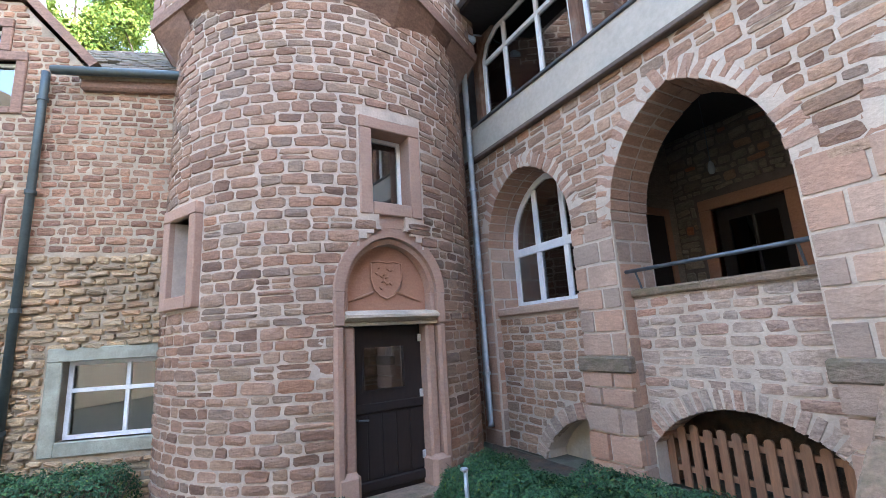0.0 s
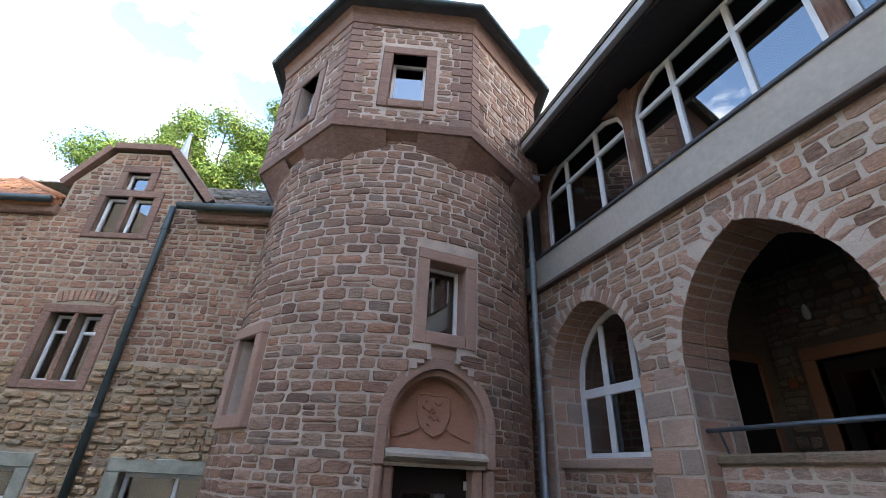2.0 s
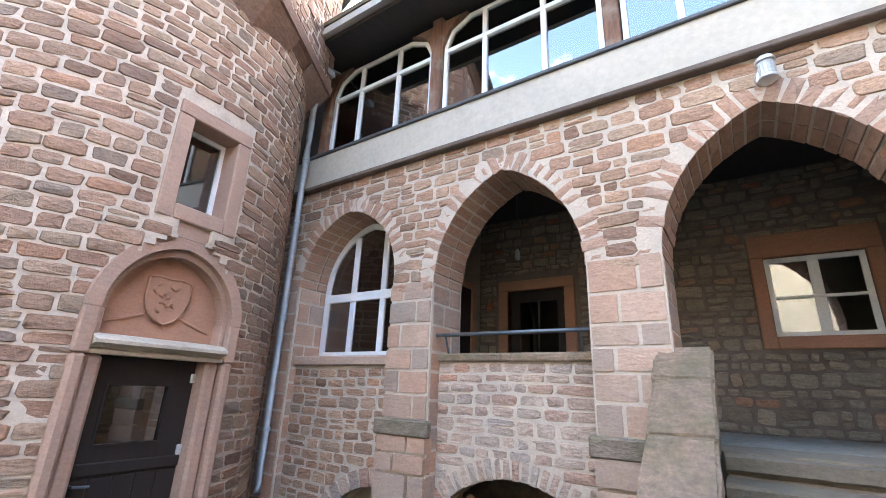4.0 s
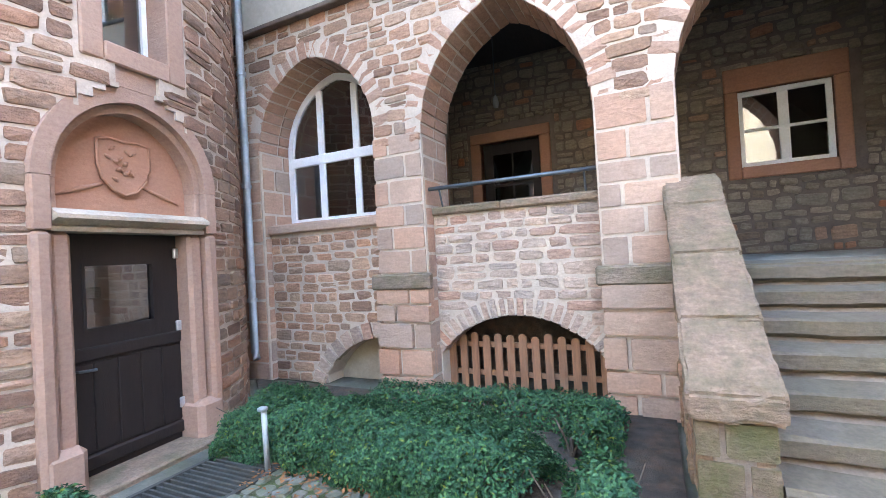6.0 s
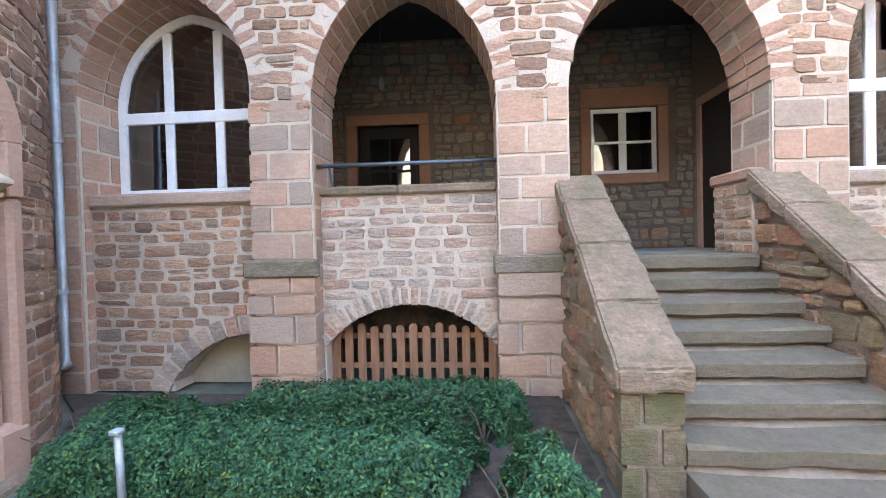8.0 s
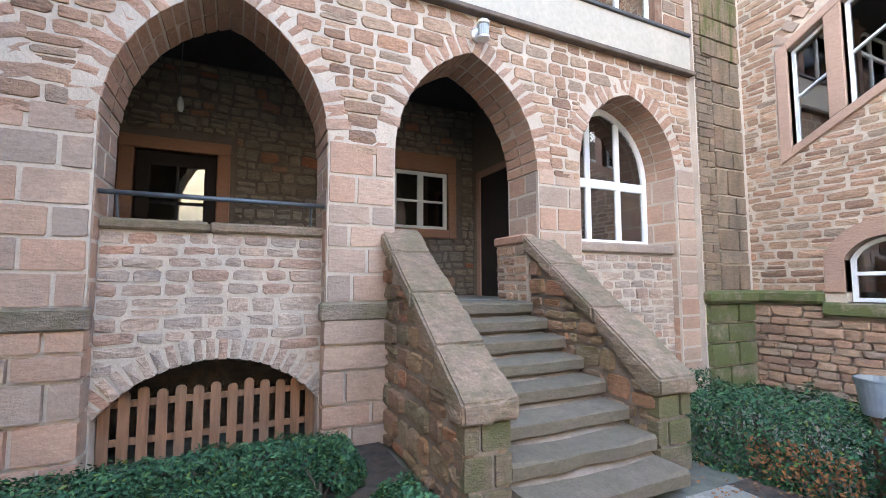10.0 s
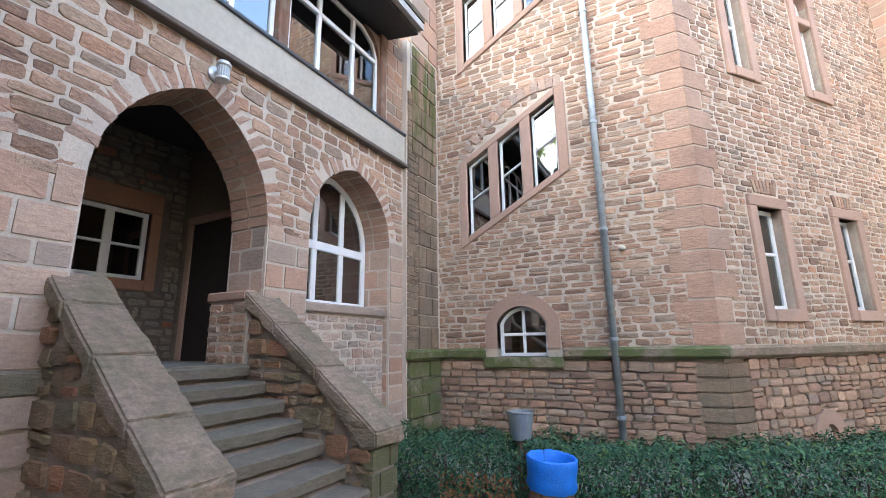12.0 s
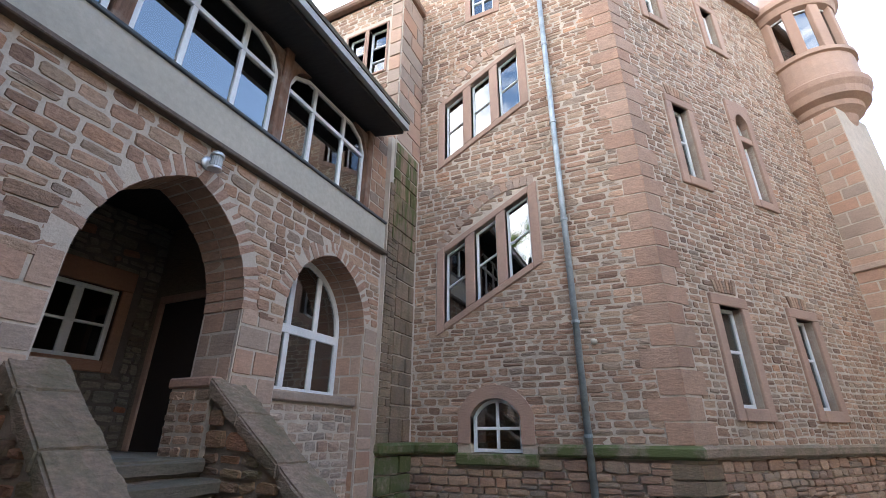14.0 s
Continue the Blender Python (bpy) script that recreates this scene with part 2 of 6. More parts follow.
M_SOFFIT = plain_material("dark_soffit_boards_and_ceiling_shade", (0.035, 0.03, 0.03), 0.8, vary=0.3, scale=6, stretch=(1, 5, 1))
M_FENCE = plain_material("varnished_fence_wood", (0.28, 0.14, 0.075), 0.6, vary=0.35, scale=4, relief=0.25, stretch=(6, 6, 0.6), dirt=(0.22, 0.15, 0.10), dirt_amount=0.6)
M_ZINC = plain_material("zinc_pipe", (0.40, 0.44, 0.46), 0.5, 0.35, vary=0.25, scale=5, relief=0.05, dirt=(0.16, 0.18, 0.18))
M_DARKZINC = plain_material("dark_green_pipe", (0.075, 0.10, 0.105), 0.5, 0.5, vary=0.25, scale=5, relief=0.05)
M_BUCKET = plain_material("galvanised_steel", (0.34, 0.38, 0.41), 0.42, 0.6, vary=0.15, scale=9, relief=0.05)
M_STEEL = plain_material("brushed_steel", (0.72, 0.73, 0.74), 0.34, 0.7, vary=0.1, scale=8)
M_RUST = plain_material("dull_grate_iron", (0.06, 0.058, 0.05), 0.85, 0.1, vary=0.3, scale=9)
M_IRON = plain_material("grey_iron_rail", (0.12, 0.14, 0.16), 0.5, 0.6, vary=0.2, scale=9)
M_BLUE = plain_material("blue_plastic_bag", (0.01, 0.19, 0.72), 0.32, vary=0.15, scale=12, relief=0.5)
# soil of bed and path; also colours the panels that darken the cellar
M_SOIL_AND_SHADE = plain_material("dark_soil_and_cellar_shade", (0.075, 0.058, 0.045), 1.0, vary=0.5, scale=9, relief=0.9, dirt=(0.19, 0.10, 0.05), dirt_amount=0.45)
M_MOSSJOINT = plain_material("moss_between_cobbles", (0.075, 0.095, 0.03), 1.0, vary=0.5, scale=9, relief=0.9, dirt=(0.06, 0.048, 0.035), dirt_amount=0.7)
M_GROUND = plain_material("mossy_yard_ground", (0.14, 0.135, 0.105), 0.95, vary=0.4, scale=3, relief=0.6, dirt=(0.06, 0.085, 0.03), dirt_amount=0.7)
M_FLAG = stone_material("paving_flag", [(0.0, (0.25, 0.235, 0.21)), (1.0, (0.33, 0.31, 0.28))], moss=0.2, relief=0.3)
M_COBBLE = stone_material("cobble_stone", [(0.0, (0.17, 0.17, 0.155)), (0.5, (0.23, 0.225, 0.2)), (1.0, (0.20, 0.18, 0.16))], moss=0.45, relief=0.4, moss_scale=3)
M_TILE = stone_material("dark_roof_tile", [(0.0, (0.12, 0.085, 0.07)), (0.5, (0.19, 0.14, 0.11)), (1.0, (0.25, 0.18, 0.14))], moss=0.3)
M_ORANGE = stone_material("orange_roof_tile", [(0.0, (0.24, 0.10, 0.055)), (0.5, (0.42, 0.16, 0.07)), (1.0, (0.50, 0.21, 0.1))], moss=0.25)
M_SLATE = plain_material("dark_slate_roof", (0.07, 0.072, 0.078), 0.6, vary=0.3, scale=6)
M_LEAD = plain_material("grey_roof_edge", (0.42, 0.40, 0.37), 0.7, vary=0.15, scale=5)
M_YELLOW = plain_material("ochre_render", (0.52, 0.45, 0.34), 0.95, vary=0.1, scale=1.5)


def leaf_material(name, stops, rough=0.45):
    m, nt, b = material(name, rough)
    col = ramp_node(nt, piece_random(nt), stops)
    nt.links.new(col, b.inputs["Base Color"])
    b.inputs["Specular IOR Level"].default_value = 0.2
    return m


M_HEDGE = leaf_material("privet_leaf", [(0.0, (0.014, 0.046, 0.022)), (0.45, (0.030, 0.088, 0.042)), (0.8, (0.06, 0.145, 0.06)), (0.95, (0.085, 0.175, 0.06)), (1.0, (0.16, 0.19, 0.03))])
M_IVYDEAD = leaf_material("dry_leaf", [(0.0, (0.16, 0.07, 0.03)), (1.0, (0.32, 0.15, 0.06))], 0.8)
M_TREE = leaf_material("tree_leaf", [(0.0, (0.075, 0.14, 0.03)), (0.5, (0.15, 0.23, 0.045)), (1.0, (0.27, 0.31, 0.06))], 0.6)
M_BARK = plain_material("bark", (0.12, 0.09, 0.065), 0.95, vary=0.4, scale=6, relief=0.6)


def glass_material():
    m, nt, b = material("window_glass", 0.05)
    nt.nodes.remove(b)
    out = nt.nodes["Material Output"]
    t, g, mx, f = (nt.nodes.new("ShaderNodeBsdf" + k) for k in ("Transparent", "Glossy")), None, nt.nodes.new("ShaderNodeMixShader"), nt.nodes.new("ShaderNodeFresnel")
    t, g = t
    f.inputs["IOR"].default_value = 3.1
    t.inputs["Color"].default_value = (0.72, 0.76, 0.74, 1)
    g.inputs["Roughness"].default_value = 0.0
    nt.links.new(f.outputs[0], mx.inputs[0])
    nt.links.new(t.outputs[0], mx.inputs[1])
    nt.links.new(g.outputs[0], mx.inputs[2])
    nt.links.new(mx.outputs[0], out.inputs["Surface"])
    return m


M_GLASS = glass_material()
M_LAMPGLASS = plain_material("frosted_lamp_glass", (0.36, 0.38, 0.38), 0.25, vary=0.05)

# ---- building helpers ----
rng = random.Random(7)
nrng = np.random.RandomState(11)
BASE = {}


def thing(name, base=(0, 0, 0), label="", category="", group="", kind=""):
    ob = new(name)
    ob.empty_display_size = 0.1
    ob.location = base
    BASE[ob.name] = Vector(base)
    return tagged(ob, label, category, group, kind)


def adopt(ob, parent):
    if parent is not None:
        ob.parent = parent
        if parent.name in BASE:
            ob.matrix_parent_inverse = Matrix.Translation(-BASE[parent.name])
    return ob


def part(name, bm, mat, parent=None, label="", smooth=False):
    me = bpy.data.meshes.new(name)
    bmesh.ops.recalc_face_normals(bm, faces=bm.faces[:])
    bm.to_mesh(me)
    bm.free()
    me.materials.append(mat)
    if smooth:
        me.polygons.foreach_set("use_smooth", [True] * len(me.polygons))
    ob = new(name, me)
    adopt(ob, parent)
    return tagged(ob, label)


class Plane:
    """An upright plane: u runs to the viewer's right, v up, d out towards the viewer."""

    def __init__(self, o, u):
        self.o = Vector((o[0], o[1], 0))
        self.u = Vector((u[0], u[1], 0)).normalized()
        self.w = Vector((0, 0, 1))
        self.n = Vector((self.u.y, -self.u.x, 0))

    def P(self, u, v, d=0.0):
        return self.o + self.u * u + self.n * d + self.w * v

    def matrix(self, u, v, d, w, h, t, rot=0.0):
        c, s = math.cos(rot), math.sin(rot)
        a = (self.u * c + self.w * s) * w
        b = (self.w * c - self.u * s) * h
        n = self.n * t
        p = self.P(u, v, d)
        return Matrix(((a.x, b.x, n.x, p.x), (a.y, b.y, n.y, p.y), (a.z, b.z, n.z, p.z), (0, 0, 0, 1)))


class Slope(Plane):
    """A plane through o that rises along w."""

    def __init__(self, o, u, w):
        self.o, self.u, self.w = Vector(o), Vector(u).normalized(), Vector(w).normalized()
        self.n = self.u.cross(self.w)


class Drum:
    """The outside of a round tower: u is the arc length from the angle that faces -y."""

    def __init__(self, c, r):
        self.c, self.r = c, r

    def plane(self, u):
        a = -math.pi / 2 + u / self.r
        return Plane((self.c[0] + self.r * math.cos(a), self.c[1] + self.r * math.sin(a)), (-math.sin(a), math.cos(a)))

    def matrix(self, u, v, d, w, h, t, rot=0.0):
        return self.plane(u).matrix(0, v, d, w, h, t, rot)


def slab(bm, P, loop, d0, d1, holes=()):
    """Fills a loop of (u, v), less its holes, from depth d0 out to d1."""
    from mathutils.geometry import tessellate_polygon
    loops = [list(loop)] + [list(h) for h in holes]
    pts = [p for l in loops for p in l]
    tris = tessellate_polygon([[Vector((u, v, 0)) for u, v in l] for l in loops])
    front = [bm.verts.new(P(u, v, d1)) for u, v in pts]
    back = [bm.verts.new(P(u, v, d0)) for u, v in pts]
    for a, b, c in tris:
        try:
            bm.faces.new((front[a], front[b], front[c]))
            bm.faces.new((back[c], back[b], back[a]))
        except ValueError:
            pass
    k = 0
    for l in loops:
        n = len(l)
        for i in range(n):
            a, b = k + i, k + (i + 1) % n
            bm.faces.new((front[a], front[b], back[b], back[a]))
        k += n
    return bm


def block(P, u0, u1, v0, v1, d0, d1, bev=0.008, shear=0.0, bm=None):
    """A box with eased edges in a plane's u, v, d."""
    own = bm is None
    bm2 = bmesh.new()
    vs = {}
    for i, u in enumerate((u0, u1)):
        for j, v in enumerate((v0, v1)):
            for k, d in enumerate((d0, d1)):
                vs[i, j, k] = bm2.verts.new(P(u, v + shear * (u - u0), d))
    for q in (((0, 0, 0), (0, 1, 0), (1, 1, 0), (1, 0, 0)), ((0, 0, 1), (1, 0, 1), (1, 1, 1), (0, 1, 1)), ((0, 0, 0), (1, 0, 0), (1, 0, 1), (0, 0, 1)),
              ((0, 1, 0), (0, 1, 1), (1, 1, 1), (1, 1, 0)), ((0, 0, 0), (0, 0, 1), (0, 1, 1), (0, 1, 0)), ((1, 0, 0), (1, 1, 0), (1, 1, 1), (1, 0, 1))):
        bm2.faces.new([vs[x] for x in q])
    if bev:
        bmesh.ops.bevel(bm2, geom=bm2.edges[:], offset=bev, segments=1, affect="EDGES", clamp_overlap=True)
    if own:
        return bm2
    me = bpy.data.meshes.new("joined")
    bm2.to_mesh(me)
    bm2.free()
    bm.from_mesh(me)
    bpy.data.meshes.remove(me)
    return bm


XYZ = Plane((0, 0), (1, 0))


def wbox(x0, x1, y0, y1, z0, z1, bev=0.008, bm=None):
    return block(lambda u, v, d: Vector((u, d, v)), x0, x1, z0, z1, y0, y1, bev, 0.0, bm)


def tube(points, r, sides=10, bm=None, caps=True):
    bm = bm or bmesh.new()
    pts = [Vector(p) for p in points]
    rings = []
    for i, p in enumerate(pts):
        t = (pts[min(i + 1, len(pts) - 1)] - pts[max(i - 1, 0)]).normalized()
        a = t.cross(Vector((0.31, 0.17, 0.93)) if abs(t.z) < 0.9 else Vector((1, 0, 0))).normalized()
        b = t.cross(a)
        rr = r[i] if isinstance(r, (list, tuple)) else r
        rings.append([bm.verts.new(p + (a * math.cos(k * 2 * math.pi / sides) + b * math.sin(k * 2 * math.pi / sides)) * rr) for k in range(sides)])
    for r0, r1 in zip(rings, rings[1:]):
        for k in range(sides):
            bm.faces.new((r0[k], r0[(k + 1) % sides], r1[(k + 1) % sides], r1[k]))
    if caps:
        bm.faces.new(rings[0])
        bm.faces.new(rings[-1])
    return bm


def lathe(c, profile, sides=24, bm=None):
    bm = bm or bmesh.new()
    rings = [[bm.verts.new((c[0] + r * math.cos(k * 2 * math.pi / sides), c[1] + r * math.sin(k * 2 * math.pi / sides), c[2] + z)) for k in range(sides)] for r, z in profile]
    for a, b in zip(rings, rings[1:]):
        for k in range(sides):
            bm.faces.new((a[k], a[(k + 1) % sides], b[(k + 1) % sides], b[k]))
    return bm


def arch_circle(a, rise):
    """Radius of an arch's arcs, and how far their centres lie beyond the middle and below the spring."""
    if rise < a:
        r = (a * a + rise * rise) / (2 * rise)
        return r, 0.0, r - rise
    r = (rise * rise + a * a) / (2 * a)
    return r, r - a, 0.0


def arch_points(c, a, spring, rise, n=14):
    """A pointed or segmental arch from left foot to right foot, about u = c."""
    r, over, below = arch_circle(a, rise)
    t0, t1 = math.asin(below / r), math.acos(over / r)
    left = [(c - (r * math.cos(t) - over), spring - below + r * math.sin(t)) for t in [t0 + (t1 - t0) * i / n for i in range(n + 1)]]
    return left + [(2 * c - u, v) for u, v in reversed(left[:-1])]


def arch_half(a, spring, rise, v, grow=0.0):
    """Half the width of an arch at height v (None above its top)."""
    if v <= spring:
        return a + grow
    r, over, below = arch_circle(a, rise)
    q = (r + grow) ** 2 - (v - spring + below) ** 2
    h = math.sqrt(q) - over if q > 0 else -1
    return h if h > 0 else None


def arch_height(a, spring, rise, x):
    """The height of an arch at x from its middle."""
    r, over, below = arch_circle(a, rise)
    return spring - below + math.sqrt(max(0.0, r * r - (abs(x) + over) ** 2))


# ---- masonry ----
def stone_variants(count, rough, corner=0.10, seed=3, lump=1.0):
    rnd = random.Random(seed)
    out = []
    for _ in range(count):
        ring = []
        for sx, sy, first in ((1, -1, 0), (1, 1, 1), (-1, 1, 0), (-1, -1, 1)):
            c1, c2 = corner * rnd.uniform(0.4, 1.5), corner * rnd.uniform(0.5, 2.0)
            kx, ky = 1 + rnd.uniform(-rough, rough * 0.35), 1 + rnd.uniform(-rough * 1.8, rough * 0.7)
            pair = [(sx * 0.5 * kx, sy * (0.5 - c2) * ky), (sx * (0.5 - c1) * kx, sy * 0.5 * ky)]
            if not first:
                pair.reverse()
            ring += pair
        ring = [(x * (1 + rnd.uniform(-0.25, 0.1) * rough), y * (1 + rnd.uniform(-0.5, 0.25) * rough)) for x, y in ring]
        verts, faces = [], []
        for z, k in ((0.0, 1.0), (0.62, 0.985), (0.92, 0.90 if lump > 0.5 else 0.962)):
            for x, y in ring:
                verts.append((x * k, y * k, z + (lump * rnd.uniform(-0.12, 0.08) if z > 0.8 else 0)))
        verts.append((rnd.uniform(-0.15, 0.15), rnd.uniform(-0.15, 0.15), 0.93 + lump * (0.07 + rnd.uniform(-0.12, 0.12))))
        for lv in (0, 8):
            for i in range(8):
                faces.append((lv + i, lv + (i + 1) % 8, lv + 8 + (i + 1) % 8, lv + 8 + i))
        for i in range(8):
            faces.append((16 + i, 16 + (i + 1) % 8, 24))
        out.append((verts, faces))
    return out


VARIANTS = {"rubble": stone_variants(48, 0.115, 0.125, 3), "ashlar": stone_variants(20, 0.03, 0.035, 5, 0.2), "cobble": stone_variants(14, 0.14, 0.2, 9)}
SHARED = {}


def shared_mesh(style, k, mat, name):
    key = (style, k, mat.name, name)
    if key not in SHARED:
        me = bpy.data.meshes.new(name)
        me.from_pydata(VARIANTS[style][k][0], [], VARIANTS[style][k][1])
        me.materials.append(mat)
        SHARED[key] = me
    return SHARED[key]


YARD = Vector((-4.0, 2.4, 1.2))


def lay(wall, stones, mat, style="rubble", name="stone", keep=300, rest="stonework"):
    """Lays stones (matrices) as parts of a wall: those nearest the yard's middle one by one, the rest joined."""
    stones = sorted(stones, key=lambda m: (m.translation - YARD).length_squared)
    kinds = VARIANTS[style]
    for m in stones[:keep]:
        ob = new(name, shared_mesh(style, rng.randrange(len(kinds)), mat, name))
        ob.matrix_basis = m
        adopt(ob, wall)
    if len(stones) > keep:
        vs, fs, base = [], [], 0
        for m in stones[keep:]:
            v, f = kinds[rng.randrange(len(kinds))]
            a = np.array(v) @ np.array(m.to_3x3()).T + np.array(m.translation)
            vs.append(a)
            fs += [tuple(i + base for i in q) for q in f]
            base += len(v)
        me = bpy.data.meshes.new(rest)
        me.from_pydata(np.concatenate(vs).tolist(), [], fs)
        me.materials.append(mat)
        tagged(adopt(new(rest, me), wall), kind="stuff")


def free_runs(u0, u1, cuts):
    runs = [(u0, u1)]
    for a, b in cuts:
        nxt = []
        for p, q in runs:
            if b <= p or a >= q:
                nxt.append((p, q))
            else:
                if a > p:
                    nxt.append((p, a))
                if b < q:
                    nxt.append((b, q))
        runs = nxt
    return [r for r in runs if r[1] - r[0] > 0.05]


def rubble(surface, u0, u1, v0, v1, blocked=(), h=(0.09, 0.17), w=(0.14, 0.36), gap=0.009, proud=0.013, deep=0.06, wave=0.035, tilt=0.035, seed=1, base=0.0):
    """Courses of rough stones on a surface, leaving out what blocked(v) names as (u from, u to)."""
    rnd = random.Random(seed)
    out = []
    v = v0
    while v < v1 - 0.04:
        hh = min(rnd.uniform(*h), v1 - v)
        if v1 - v - hh < h[0] * 0.6:
            hh = v1 - v
        mid = v + hh / 2
        cuts = [c for b in blocked for c in (b(mid),) if c]
        for a, b in free_runs(u0, u1, cuts):
            u = a
            while u < b - 0.02:
                ww = rnd.uniform(*w) * (1.25 if hh > 0.14 else 1.0)
                if b - u - ww < w[0] * 0.7:
                    ww = b - u
                off = wave * noise.noise(Vector((u * 0.9, v * 0.8, seed * 3.1)))
                cells = [(u, mid + off, ww, hh)]
                if hh > 0.13 and rnd.random() < 0.22:
                    k = rnd.uniform(0.4, 0.6)
                    cells = [(u, v + off + hh * k / 2, ww, hh * k), (u, v + off + hh * (k + (1 - k) / 2), ww, hh * (1 - k))]
                for cu, cv, cw, ch in cells:
                    if cw > gap * 1.6 and ch > gap * 1.4:
                        p = base + proud * rnd.uniform(0.55, 1.5)
                        out.append(surface.matrix(cu + cw / 2, cv, p - deep, cw - gap * rnd.uniform(0.6, 1.2), ch - gap * rnd.uniform(0.6, 1.2), deep, rnd.gauss(0, tilt) * min(1, 0.2 / cw)))
                u += ww
        v += hh
    return out


def ashlar(surface, u0, u1, v0, v1, h=(0.26, 0.34), gap=0.020, proud=0.02, deep=0.1, seed=1, split=True):
    rnd = random.Random(seed)
    out, v, flip = [], v0, rnd.random() < 0.5
    while v < v1 - 0.02:
        hh = rnd.uniform(*h)
        if v1 - v - hh < h[0] * 0.6:
            hh = v1 - v
        cuts = [u0, u0 + (u1 - u0) * (rnd.uniform(0.3, 0.42) if flip else rnd.uniform(0.58, 0.7)), u1] if split and rnd.random() < 0.85 else [u0, u1]
        for a, b in zip(cuts, cuts[1:]):
            p = proud * rnd.uniform(0.8, 1.25)
            out.append(surface.matrix((a + b) / 2, v + hh / 2, p - deep, b - a - gap, hh - gap, deep, rnd.gauss(0, 0.004)))
        flip = not flip
        v += hh
    return out


def voussoirs(surface, c, a, spring, rise, thick, n, proud=0.03, deep=0.12, inner=-0.016, jit=0.06):
    """The wedge stones of a pointed or segmental arch."""
    r, over, below = arch_circle(a, rise)
    t0, t1 = math.asin(below / r), math.acos(over / r)
    out = []
    for side in (-1, 1):
        for i in range(n):
            t = t0 + (t1 - t0) * (i + 0.5) / n
            rr = r + inner + thick / 2
            u = c + side * (rr * math.cos(t) - over)
            v = spring - below + rr * math.sin(t)
            th = thick * rng.uniform(1 - jit, 1 + jit)
            wide = ((r + thick * 0.25) * (t1 - t0) / n - 0.024) * rng.uniform(0.95, 1.04)
            out.append(surface.matrix(u, v, proud * rng.uniform(0.7, 1.2) - deep, wide, th, deep, side * (t - math.pi / 2) + rng.gauss(0, 0.015)))
    if over > 0:
        out.append(surface.matrix(c, spring + rise + inner + thick * 0.68, proud * 0.85 - deep, thick * 0.34, thick * 0.66, deep, 0.02))
        out.append(surface.matrix(c, spring + rise + inner + thick * 0.22, proud * 0.8 - deep, thick * 0.16, thick * 0.3, deep, -0.02))
    return out


def rect_cut(u0, u1, v0, v1):
    return lambda v: (u0, u1) if v0 < v < v1 else None


def arch_cut(c, a, spring, rise, ring, foot=-1.0):
    def f(v):
        if v < foot:
            return None
        h = arch_half(a, spring, rise, v, ring if v > spring else 0.0)
        return (c - h, c + h) if h else None
    return f

# ---- plan ----
ARCADE = Plane((0, 0), (0, -1))
SOUTH = Plane((0, -4.06), (-1, 0))
SOUTHWEST = Plane((-4.6, -4.06), (-0.62, -0.785))
NORTH = Plane((-6.25, 8.27), (0.946, -0.325))
HALLBACK = Plane((2.54, 0), (0, -1))
TC, TR = (-2.30, 7.97), 2.28
DRUM = Drum(TC, TR)
TERRACE = 1.335
CORNICE = 4.68
# arches of the arcade: centre u, half width, spring, rise
A0, A1, A2, A3 = (-5.82, 0.92, 3.08, 1.07), (-3.37, 0.91, 2.9, 1.30), (-0.87, 0.91, 2.9, 1.29), (1.60, 0.90, 3.08, 1.06)

# ---- windows and doors ----
COUNT = {"window": 0, "door": 0}


def fresh(kind):
    COUNT[kind] += 1
    return "%s_%d" % (kind, COUNT[kind])


